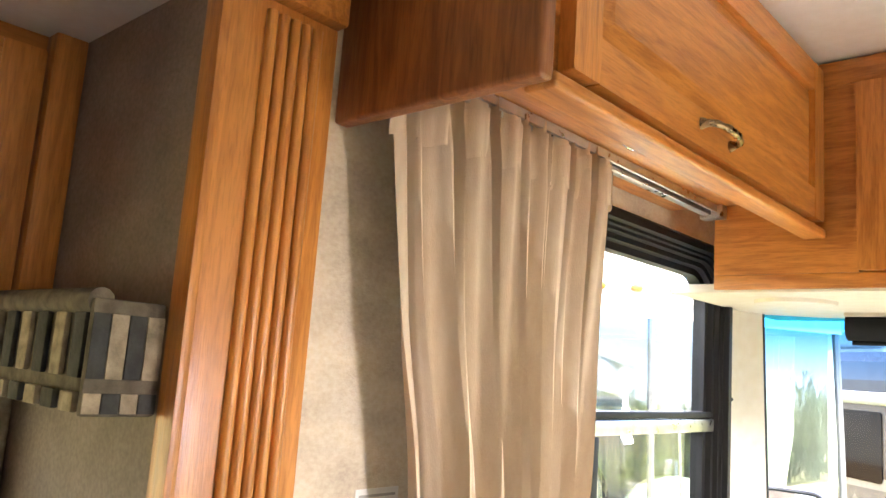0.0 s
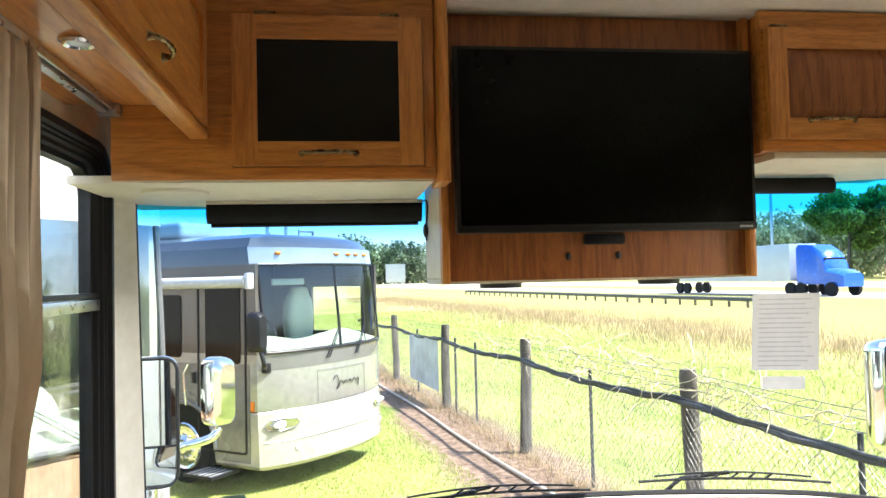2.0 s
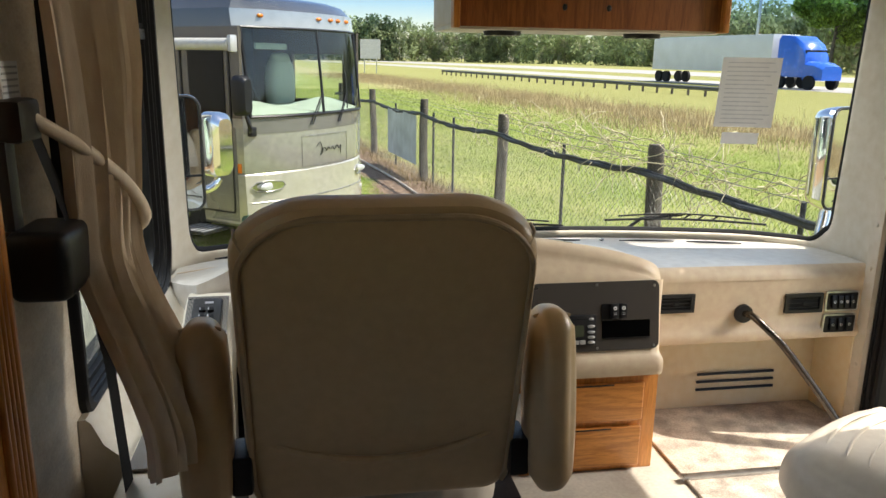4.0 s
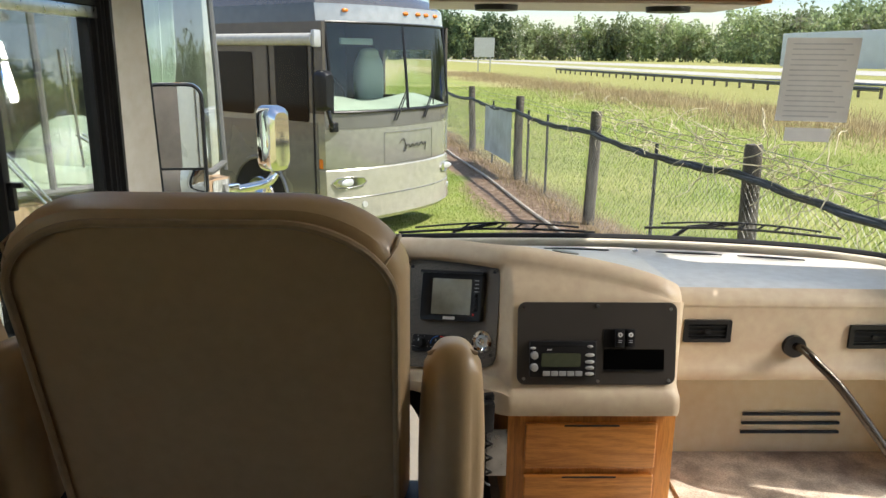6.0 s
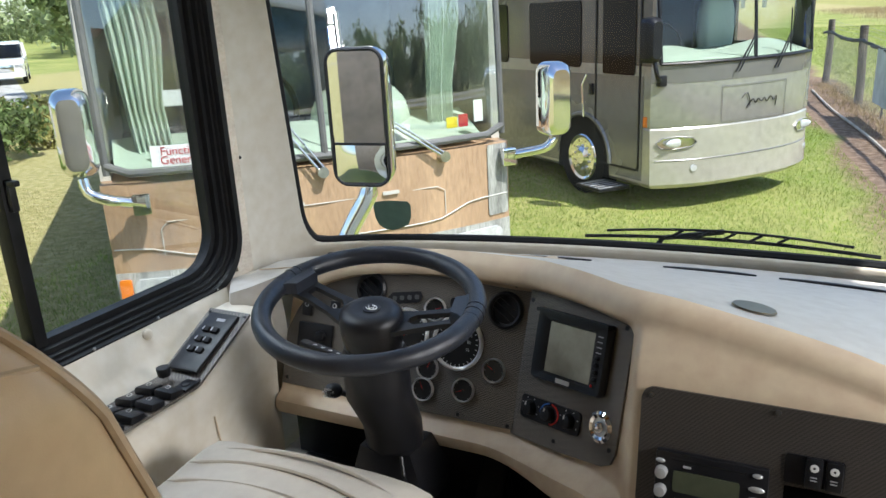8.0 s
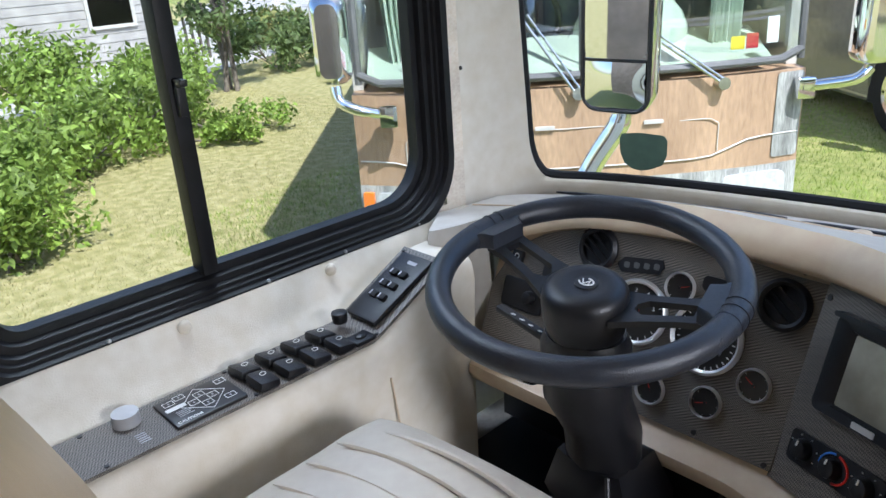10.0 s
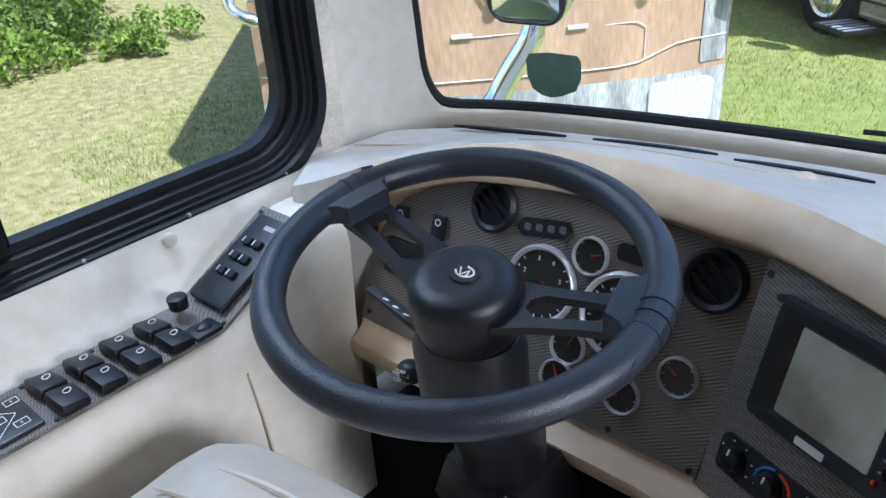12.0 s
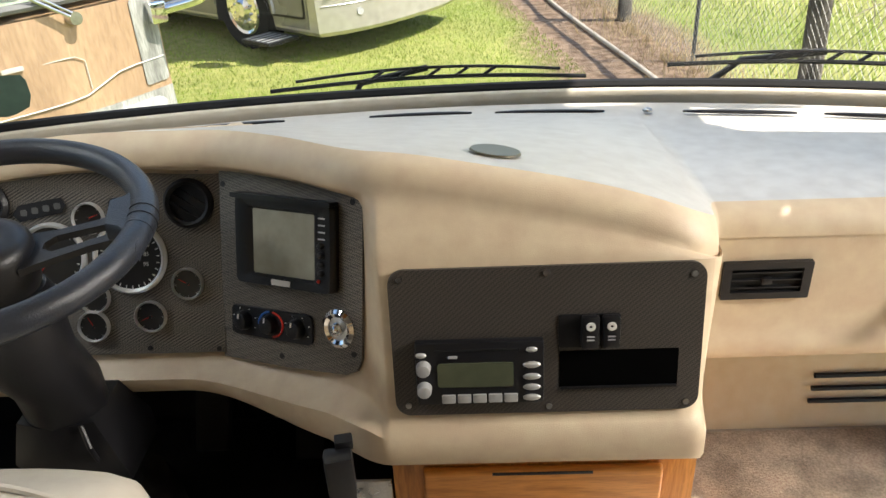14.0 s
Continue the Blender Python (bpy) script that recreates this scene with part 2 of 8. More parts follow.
GLASS_W = glass("windscreen_glass", (0.95, 0.97, 0.96), 0.6, (0.78, 1.02, (0.02, 0.33, 0.72)))
GLASS_S = glass("side_glass", (0.93, 0.95, 0.94), 0.25)
GLASS_D = glass("door_glass", (0.88, 0.90, 0.90), 0.7)


# ---- shape helpers ----
ROOT = {}


def thing(name, base=(0, 0, 0), label="", category="", group="", kind="", m=None):
    """An Empty at the base of a thing. With m its parts are built in the thing's own frame, otherwise in the world's."""
    e = new(name)
    e.empty_display_size = 0.1
    if m is not None:
        e.matrix_basis = m
        ROOT[e] = None
    else:
        e.location = base
        ROOT[e] = Vector(base)
    return tagged(e, label, category, group, kind)


def part(name, bm, material, parent=None, label="", smooth=True, angle=40):
    """Links a bmesh as one mesh object under a thing or a part."""
    me = bpy.data.meshes.new(name)
    off = ROOT.get(parent) if parent is not None else None
    if off is not None:
        bmesh.ops.translate(bm, verts=bm.verts, vec=-off)
    bmesh.ops.recalc_face_normals(bm, faces=bm.faces)
    if smooth:
        lim = radians(angle)
        for f in bm.faces:
            f.smooth = True
        for e in bm.edges:
            e.smooth = not (len(e.link_faces) == 2 and e.calc_face_angle(0) > lim)
    bm.to_mesh(me)
    bm.free()
    ob = new(name, me)
    for mt in material if isinstance(material, (list, tuple)) else (material,):
        me.materials.append(mt)
    if parent is not None:
        ob.parent = parent
        ROOT[ob] = off
    if label:
        ob["label"] = label
    return ob


def raw(name, verts, faces, material, parent=None, kind="", label="", category=""):
    me = bpy.data.meshes.new(name)
    me.from_pydata(verts, [], faces)
    me.materials.append(material)
    ob = new(name, me)
    if parent is not None:
        ob.parent = parent
    return tagged(ob, label, category, "", kind)


def BM():
    return bmesh.new()


def box(x0, x1, y0, y1, z0, z1, bevel=0.0, seg=2, bm=None):
    b = bmesh.new()
    bmesh.ops.create_cube(b, size=1)
    for v in b.verts:
        v.co = Vector(((x0 + x1) / 2 + v.co.x * (x1 - x0), (y0 + y1) / 2 + v.co.y * (y1 - y0), (z0 + z1) / 2 + v.co.z * (z1 - z0)))
    if bevel:
        bmesh.ops.bevel(b, geom=list(b.edges), offset=bevel, segments=seg, profile=0.6, affect="EDGES")
    return join(bm, b)


def join(bm, b):
    if bm is None:
        return b
    me = bpy.data.meshes.new("tmp")
    b.to_mesh(me)
    b.free()
    bm.from_mesh(me)
    bpy.data.meshes.remove(me)
    return bm


def moved(b, m):
    bmesh.ops.transform(b, matrix=m, verts=b.verts)
    return b


def loft(rings, closed=True, caps=True, bm=None):
    b = bmesh.new()
    rows = [[b.verts.new(p) for p in r] for r in rings]
    n = len(rows[0])
    for a, c in zip(rows, rows[1:]):
        for i in range(n if closed else n - 1):
            j = (i + 1) % n
            b.faces.new((a[i], a[j], c[j], c[i]))
    if caps:
        b.faces.new(rows[0][::-1])
        b.faces.new(rows[-1])
    return join(bm, b)


def tube(pts, r, seg=10, bm=None, caps=True, closed=False):
    pts = [Vector(p) for p in pts]
    rr = r if isinstance(r, (list, tuple)) else [r] * len(pts)
    rings, up = [], None
    n = len(pts)
    for i, p in enumerate(pts):
        if closed:
            d = pts[(i + 1) % n] - pts[i - 1]
        else:
            d = pts[min(i + 1, n - 1)] - pts[max(i - 1, 0)]
        d.normalize()
        if up is None:
            up = Vector((0, 0, 1)) if abs(d.z) < 0.9 else Vector((1, 0, 0))
        s = d.cross(up).normalized()
        up = s.cross(d).normalized()
        rings.append([p + rr[i] * (s * math.cos(a) + up * math.sin(a)) for a in (2 * math.pi * k / seg for k in range(seg))])
    if closed:
        rings.append(rings[0])
        return loft(rings, True, False, bm)
    return loft(rings, True, caps, bm)


def cyl(p0, p1, r0, r1=None, seg=24, bm=None, bevel=0.0):
    p0, p1 = Vector(p0), Vector(p1)
    r1 = r0 if r1 is None else r1
    if bevel:
        d = (p1 - p0).normalized()
        return tube([p0, p0 + d * bevel * 0.01, p1 - d * bevel, p1 - d * bevel * 0.3, p1], [r0 * 0.999, r0, r1, r1 - bevel * 0.3, r1 - bevel], seg, bm)
    return tube([p0, p1], [r0, r1], seg, bm)


def disc_on(centre, normal, r, h, seg=24, bm=None, inner=0.0):
    """A disc or ring of height h that stands on a plane."""
    c, n = Vector(centre), Vector(normal).normalized()
    if not inner:
        return cyl(c, c + n * h, r, r * 0.97, seg, bm)
    q = n.to_track_quat("Z", "Y").to_matrix().to_4x4()
    prof = [(inner, 0), (inner, h * 0.6), ((inner + r) / 2, h), (r, h * 0.5), (r, 0)]
    rings = []
    for k in range(seg + 1):
        a = 2 * math.pi * k / seg
        rings.append([c + q @ Vector((pr * math.cos(a), pr * math.sin(a), ph)) for pr, ph in prof])
    return loft(rings, False, False, bm)


def ellipsoid(c, r, bm=None, seg=16, rings=10, power=1.0, m=None):
    b = bmesh.new()
    bmesh.ops.create_uvsphere(b, u_segments=seg, v_segments=rings, radius=1)
    for v in b.verts:
        co = v.co.copy()
        if power != 1.0:
            co = Vector([math.copysign(abs(x) ** power, x) for x in co])
        v.co = Vector((co.x * r[0], co.y * r[1], co.z * r[2]))
    if m is not None:
        moved(b, m)
    moved(b, Matrix.Translation(c))
    return join(bm, b)


def rrect(x0, x1, y0, y1, r, seg=6):
    """Rounded rectangle, anticlockwise."""
    rs = r if isinstance(r, (list, tuple)) else (r,) * 4
    out = []
    for (cx, cy, a0), q in zip(((x1, y0, -90), (x1, y1, 0), (x0, y1, 90), (x0, y0, 180)), rs):
        sx, sy = (1 if cx == x1 else -1), (1 if cy == y1 else -1)
        for k in range(seg + 1):
            a = radians(a0 + 90 * k / seg)
            out.append((cx - sx * q + q * math.cos(a), cy - sy * q + q * math.sin(a)))
    return out


def slab(outline, to3, d0, d1, bm=None):
    """A flat outline (2D) carried by to3(u, v, d) between two depths."""
    return loft([[to3(u, v, d0) for u, v in outline], [to3(u, v, d1) for u, v in outline]], True, True, bm)


def ringframe(outer, inner, to3, d0, d1, bm=None, profile=None):
    """A frame between two outlines of the same count. profile: rows of (share from outer to inner, depth)."""
    prof = profile or [(0, d0), (0, d1), (1, d1), (1, d0)]
    rows = []
    for (a, b_), (c, d) in zip(outer, inner):
        rows.append([to3(a + (c - a) * s, b_ + (d - b_) * s, dep) for s, dep in prof])
    rows.append(rows[0])
    return loft(rows, True, False, bm)


def text_mesh(name, body, size, material, m, parent=None, align="CENTER", depth=0.0004):
    cu = bpy.data.curves.new(name, "FONT")
    cu.body, cu.size, cu.align_x, cu.align_y, cu.extrude = body, size, align, "CENTER", depth
    tmp = bpy.data.objects.new("tmp", cu)
    scene.collection.objects.link(tmp)
    me = bpy.data.meshes.new_from_object(tmp.evaluated_get(bpy.context.evaluated_depsgraph_get()))
    bpy.data.objects.remove(tmp)
    me.name = name
    me.transform(m)
    off = ROOT.get(parent)
    if off is not None:
        me.transform(Matrix.Translation(-off))
    me.materials.clear()
    me.materials.append(material)
    ob = new(name, me)
    if parent is not None:
        ob.parent = parent
    return ob


def spline(pts, n):
    """Catmull-Rom through points, n samples."""
    P = [Vector(p) for p in pts]
    out = []
    for i in range(n):
        f = i / (n - 1) * (len(P) - 1)
        k = min(int(f), len(P) - 2)
        t = f - k
        p0, p1, p2, p3 = P[max(k - 1, 0)], P[k], P[k + 1], P[min(k + 2, len(P) - 1)]
        out.append(0.5 * ((2 * p1) + (p2 - p0) * t + (2 * p0 - 5 * p1 + 4 * p2 - p3) * t * t + (3 * p1 - p0 - 3 * p2 + p3) * t ** 3))
    return out

# ---- the coach's shell ----
FLOOR_Z, CEIL_Z = 0.0, 2.14
XL, XR = -1.21, 1.27
PLAN = [(-1.225, 2.96), (-1.205, 3.09), (-1.13, 3.19), (-0.9, 3.285), (-0.45, 3.375), (0.05, 3.41), (0.5, 3.385), (0.95, 3.29), (1.15, 3.19), (1.255, 3.06), (1.285, 2.66)]


def wmap(u, z, d=0.0):
    """The front of the coach as a bowed sheet: u along its plan curve, z up, d outwards."""
    f = min(max(u, 0), 1) * (len(PLAN) - 1)
    k = min(int(f), len(PLAN) - 2)
    t = f - k
    p0, p1, p2, p3 = (Vector((*PLAN[min(max(k + i, 0), len(PLAN) - 1)], 0)) for i in (-1, 0, 1, 2))
    p = 0.5 * ((2 * p1) + (p2 - p0) * t + (2 * p0 - 5 * p1 + 4 * p2 - p3) * t * t + (3 * p1 - p0 - 3 * p2 + p3) * t ** 3)
    tan = (p2 - p0) * 0.5 if k else p2 - p1
    n = Vector((-tan.y, tan.x, 0)).normalized()
    lean = -0.10 * (z - 0.63) * max(0, min(1, (p.y - 2.9) / 0.3))
    return (p.x + n.x * d, p.y + n.y * d + lean, z)


def base_y(x):
    return 3.40 - 0.155 * ((x - 0.03) / 1.0) ** 2


floor = part("floor", box(XL - 0.04, XR + 0.04, -2.2, 3.3, -0.06, FLOOR_Z), LINO)
tagged(floor, "beige patterned vinyl floor of the coach", "floor", "", "structure")
ceiling_bm = BM()
for y0, y1 in ((-2.2, -1.02), (-1.012, 0.62), (0.628, 2.256), (2.264, 2.75)):
    box(XL - 0.04, XR + 0.04, y0, y1, CEIL_Z, CEIL_Z + 0.05, 0.003, 1, ceiling_bm)
box(XL - 0.04, XR + 0.04, -2.2, 2.75, CEIL_Z + 0.006, CEIL_Z + 0.07, 0, 2, ceiling_bm)
tagged(part("ceiling", ceiling_bm, CEIL), "white vinyl ceiling panels with thin joints", "ceiling", "", "structure")

# left wall with the driver's window opening
WY0, WY1, WZ0, WZ1 = 1.95, 2.905, 0.635, 1.785
wl = BM()
box(XL - 0.05, XL, 1.492, WY0, 0, CEIL_Z, bm=wl)
box(XL - 0.05, XL, WY0, WY1, 0, WZ0, bm=wl)
box(XL - 0.05, XL, WY0, WY1, WZ1, CEIL_Z, bm=wl)
box(XL - 0.05, XL, WY1, 2.965, 0, CEIL_Z, bm=wl)
tagged(part("wall_left", wl, WALLPAPER), "beige mottled wallpaper on the driver's side wall", "wall", "", "structure")
# padded vinyl below the driver's window, with buttons
pad = thing("door_panel_trim", (XL, 2.3, 0.0), "cream vinyl padded trim below the driver's window", "wall trim")
part("panel", loft([[(XL + 0.001, y, 0.32), (XL + 0.001, y, 0.62), (XL + 0.016, y, 0.622), (XL + 0.026, y, 0.613), (XL + 0.046, y, 0.565), (-1.135, y, 0.538), (-1.119, y, 0.522), (-1.119, y, 0.32)] for y in (1.9, 2.2, 2.6, 2.955)], True, True), VINYL, pad)
for y in (2.24, 2.55):
    part("button", ellipsoid((XL + 0.031, y, 0.604), (0.009, 0.013, 0.013)), VINYL, pad, "vinyl-covered button")

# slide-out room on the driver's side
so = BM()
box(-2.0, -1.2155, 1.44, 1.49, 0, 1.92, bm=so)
tagged(part("wall_slide_end", so, GREYWALL), "grey-beige textured end wall of the slide-out, darkened for shade", "wall", "", "structure")
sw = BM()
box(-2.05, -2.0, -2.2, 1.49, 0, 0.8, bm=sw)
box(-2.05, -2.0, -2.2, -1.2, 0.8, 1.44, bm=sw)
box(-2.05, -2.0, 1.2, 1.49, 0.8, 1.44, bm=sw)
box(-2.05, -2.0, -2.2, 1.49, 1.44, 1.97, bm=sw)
tagged(part("wall_slide_outer", sw, GREYWALL), "grey-beige outer wall of the slide-out with a window, darkened for shade", "wall", "", "structure")
tagged(part("slide_ceiling", box(-2.05, -1.252, -2.2, 1.49, 1.90, 1.95), CEIL), "white ceiling of the slide-out room", "ceiling", "", "structure")
tagged(part("slide_floor", box(-2.05, -1.25, -2.2, 1.49, -0.06, -0.004), CARPET), "beige carpet of the slide-out room", "floor", "", "structure")
tagged(part("wall_slide_header", box(-1.25, XL, -2.2, 1.436, 1.90, CEIL_Z), WALLPAPER), "wallpapered header above the slide-out", "wall", "", "structure")
# unseen rear wall, given dark oak to keep bounced light down
tagged(part("wall_rear", box(-2.05, XR + 0.05, -2.25, -2.2, 0, CEIL_Z), OAKPANEL), "unseen closing rear wall in dark oak to cut bounced light", "wall", "", "structure")

# right wall: door opening ahead, a living-room window behind
DY0, DY1, DZ1 = 1.95, 2.64, 1.545
wr = BM()
box(XR, XR + 0.05, 1.2, DY0, 0, CEIL_Z, bm=wr)
box(XR, XR + 0.05, DY0, DY1, DZ1 + 0.005, CEIL_Z, bm=wr)
box(XR, XR + 0.05, -2.2, 1.2, 0, 0.85, bm=wr)
box(XR, XR + 0.05, -2.2, 1.2, 1.75, CEIL_Z, bm=wr)
box(XR, XR + 0.05, -2.2, -1.2, 0.85, 1.75, bm=wr)
tagged(part("wall_right", wr, VINYL), "cream vinyl side wall above the entry door", "wall", "", "structure")
ww = thing("window_2", (XR, 0, 0.85), "living-room window with white slatted blind", "window", "", "structure")
for k in range(26):
    part("slat", moved(box(-0.018, 0.018, -1.18, 1.18, -0.0008, 0.0008), pose(XR + 0.015, 0, 0.88 + k * 0.034, 0, 74, 0)), CEIL, ww)

# front cap around the windscreen
U0, U1 = 0.172, 0.905


def wframe(u0, u1, z0, z1, r, n=8):
    pts = rrect(u0 * 2.9, u1 * 2.9, z0, z1, r, n)
    return [(a / 2.9, b) for a, b in pts]


def dense(pts, step=0.06):
    out = []
    for (a, b), (c, d) in zip(pts, pts[1:] + pts[:1]):
        k = max(1, int(math.hypot((c - a) * 2.9, d - b) / step))
        out += [(a + (c - a) * i / k, b + (d - b) * i / k) for i in range(k)]
    return out


inner = dense(wframe(U0, U1, 0.637, 1.80, 0.11))
outer = []
for u, z in inner:
    cu, cz = (U0 + U1) / 2, 1.2
    su, sz = (u - cu) / (U1 - U0) * 2, (z - cz) / 0.6
    k = 1 / max(abs(su), abs(sz), 1e-6)
    su, sz = su * k, sz * k
    outer.append((su * 0.5 + 0.5, 0.56 if sz < -0.97 else (1.84 if sz > 0.97 else 1.2 + sz * 0.64)))
rows = []
for (a, b), (c, d) in zip(outer, inner):
    prof = [wmap(a + (c - a) * s, b + (d - b) * s, 0.0) for s in (0, 0.15, 0.3, 0.45, 0.6, 0.75, 0.9)]
    prof += [wmap(c + (a - c) * 0.03, d + (b - d) * 0.03, 0.004), wmap(c, d, 0.02), wmap(c, d, 0.05)]
    rows.append(prof)
rows.append(rows[0])
cap = part("front_cap_trim", loft(rows, False, False), VINYL, None, angle=60)
for y_, z_ in ((2.975, 0.93), (2.985, 1.45)):
    part("screw", ellipsoid((-1.216, y_, z_), (0.004, 0.005, 0.005), None, 8, 6), BLACK, cap)
tagged(cap, "cream moulded pillar trim around the windscreen", "wall trim", "", "structure")
ocap = BM()
rows = [[wmap(a, b, 0.07), wmap(c, d, 0.06)] for (a, b), (c, d) in zip(outer, inner)]
rows.append(rows[0])
loft(rows, False, False, ocap)
for i in range(24):
    u0, u1 = i / 24, (i + 1) / 24
    loft([[wmap(u0, -0.5, 0.07), wmap(u0, 0.56, 0.07)], [wmap(u1, -0.5, 0.07), wmap(u1, 0.56, 0.07)]], False, False, ocap)
    loft([[wmap(u0, 1.84, 0.07), wmap(u0, 2.25, 0.0)], [wmap(u1, 1.84, 0.07), wmap(u1, 2.25, 0.0)]], False, False, ocap)
tagged(part("front_cap_shell", ocap, mat("coach_white_paint", (0.72, 0.70, 0.66), 0.3, var=0.03)), "white outer front shell of the coach", "wall", "", "structure")
tagged(part("roof_front", box(XL - 0.04, XR + 0.04, 2.75, 3.3, 2.19, 2.25), CEIL), "plain roof above the cab", "ceiling", "", "structure")
ws = thing("windshield", wmap(0.5, 0.63), "wide bowed windscreen with a blue tint band", "windshield", "", "structure")
rows = []
for i in range(49):
    u = U0 - 0.01 + (U1 - U0 + 0.02) * i / 48
    rows.append([wmap(u, 0.62 + 1.2 * k / 10, 0.035) for k in range(11)])
pane = part("pane", loft(rows, False, False), GLASS_W, ws)
pane.visible_shadow = False
part("seal", tube([wmap(u, z, 0.022) for u, z in inner], 0.014, 8, closed=True), RUBBER, ws, "black rubber seal")

# soffits under the front cabinets
sf = BM()
box(XL, -0.345, 2.61, 3.28, 1.676, 1.696, 0.004, 2, sf)
tagged(part("soffit_left", sf, VINYL), "cream soffit board under the front cabinet", "soffit", "", "structure")
tagged(part("soffit_right", box(0.585, XR, 2.64, 3.2, 1.735, 1.755, 0.004), VINYL), "cream soffit board under the front cabinet", "soffit", "", "structure")
spk = thing("soffit_speaker", (-1.02, 2.74, 1.67), "round cream speaker grille set in the soffit", "speaker")
part("grille", disc_on((-1.0, 2.78, 1.676), (0, 0, -1), 0.085, 0.008), VINYL, spk)

# ---- driver's window ----
win = thing("window_1", (XL, 2.3, WZ0), "driver's sliding window in a black metal frame", "window", "", "structure")
sx3 = lambda u, v, d: (XL + d, u, v)
o = rrect(WY0 - 0.03, WY1 + 0.018, WZ0 - 0.035, WZ1 + 0.03, (0.15, 0.12, 0.06, 0.06), 8)
i_ = rrect(WY0 + 0.03, WY1 - 0.060, WZ0 + 0.038, WZ1 - 0.045, (0.10, 0.08, 0.04, 0.04), 8)
part("window_frame", ringframe(o, i_, sx3, -0.05, 0.02, None, [(0, -0.05), (0, 0.014), (0.08, 0.02), (0.3, 0.02), (0.34, 0.008), (0.42, 0.008), (0.46, 0.002), (0.55, 0.002), (0.6, -0.008), (0.75, -0.008), (0.8, -0.02), (1, -0.02), (1, -0.05)]), BLACKMETAL, win)
part("rail", box(XL - 0.045, XL - 0.005, WY0 + 0.03, WY1 - 0.03, 1.372, 1.402, 0.004), STEEL, win, "grey aluminium cross rail")
part("rail_seal", box(XL - 0.04, XL - 0.008, WY0 + 0.03, WY1 - 0.03, 1.404, 1.418, 0.003), BLACKMETAL, win)
part("mullion", box(XL - 0.045, XL - 0.002, 2.308, 2.336, WZ0 + 0.03, 1.372, 0.005), BLACKMETAL, win)
part("sash_bar", box(XL - 0.03, XL - 0.02, 2.3365, 2.346, WZ0 + 0.03, 1.372, 0.003), BLACKMETAL, win)
lt = BM()
box(XL - 0.002, XL + 0.03, 2.315, 2.328, 1.0, 1.012, 0.003, 2, lt)
box(XL - 0.004, XL + 0.012, 2.315, 2.33, 0.95, 1.012, 0.003, 2, lt)
part("latch", lt, BLACK, win)
for z0, z1, y0, y1, d in ((1.42, WZ1 - 0.04, WY0 + 0.02, WY1 - 0.02, -0.03), (WZ0 + 0.03, 1.372, WY0 + 0.02, 2.315, -0.018), (WZ0 + 0.03, 1.372, 2.33, WY1 - 0.05, -0.034)):
    p = part("pane", box(XL + d - 0.0012, XL + d + 0.0012, y0, y1, z0, z1), GLASS_S, win)
    p.visible_shadow = False
for y in (2.12, 2.42, 2.6, 2.8):
    part("screw", ellipsoid((XL + 0.018, y, WZ0 - 0.012), (0.003, 0.004, 0.004), None, 8, 6), STEEL, win)

# ---- dash ----


def curve(keys, x):
    """Smooth line through keys (x, values...), with no overshoot."""
    n = len(keys)
    k = 0
    while k < n - 2 and x > keys[k + 1][0]:
        k += 1
    h = [keys[i + 1][0] - keys[i][0] for i in range(n - 1)]
    t = min(max((x - keys[k][0]) / h[k], 0), 1)
    out = []
    for c in range(1, len(keys[0])):
        d = [(keys[i + 1][c] - keys[i][c]) / h[i] for i in range(n - 1)]

        def slope(i):
            if i == 0 or i == n - 1:
                return d[0] if i == 0 else d[-1]
            return 0.0 if d[i - 1] * d[i] <= 0 else 2 * d[i - 1] * d[i] / (d[i - 1] + d[i])

        m0, m1 = slope(k) * h[k], slope(k + 1) * h[k]
        p0, p1 = keys[k][c], keys[k + 1][c]
        out.append((2 * t ** 3 - 3 * t ** 2 + 1) * p0 + (t ** 3 - 2 * t ** 2 + t) * m0 + (3 * t ** 2 - 2 * t ** 3) * p1 + (t ** 3 - t ** 2) * m1)
    return out


LIP = [(-1.2, 2.74, 0.66), (-0.98, 2.80, 0.685), (-0.78, 2.842, 0.742), (-0.58, 2.848, 0.762), (-0.38, 2.835, 0.765), (-0.25, 2.765, 0.777), (-0.09, 2.668, 0.784), (0.09, 2.645, 0.762), (0.23, 2.63, 0.736), (0.33, 2.618, 0.706), (0.372, 2.64, 0.682), (0.425, 2.782, 0.632), (1.28, 2.785, 0.625)]
TOPL = [(-1.2, 2.79, 0.6), (-0.98, 2.85, 0.635), (-0.78, 2.87, 0.695), (-0.58, 2.878, 0.712), (-0.38, 2.872, 0.703), (-0.12, 2.728, 0.715), (-0.085, 2.607, 0.67), (0.35, 2.605, 0.655), (0.372, 2.62, 0.65), (0.42, 2.785, 0.60), (1.28, 2.788, 0.595)]
BOTL = [(-1.2, 2.74, 0.5), (-0.98, 2.758, 0.405), (-0.39, 2.762, 0.403), (-0.12, 2.618, 0.435), (-0.085, 2.57, 0.425), (0.35, 2.566, 0.425), (0.372, 2.62, 0.42), (0.42, 2.785, 0.40), (1.28, 2.788, 0.40)]
EDGE = [(-1.2, 2.72, 0.37), (-0.98, 2.735, 0.345), (-0.45, 2.735, 0.35), (-0.2, 2.62, 0.345), (-0.085, 2.556, 0.345), (0.36, 2.556, 0.345), (0.375, 2.62, 0.345), (0.42, 2.783, 0.35), (1.28, 2.785, 0.35)]
xs = sorted(set([-0.985 + 2.245 * i / 110 for i in range(111)] + [0.36 + 0.07 * i / 12 for i in range(13)] + [-0.13 + 0.06 * i / 8 for i in range(9)]))


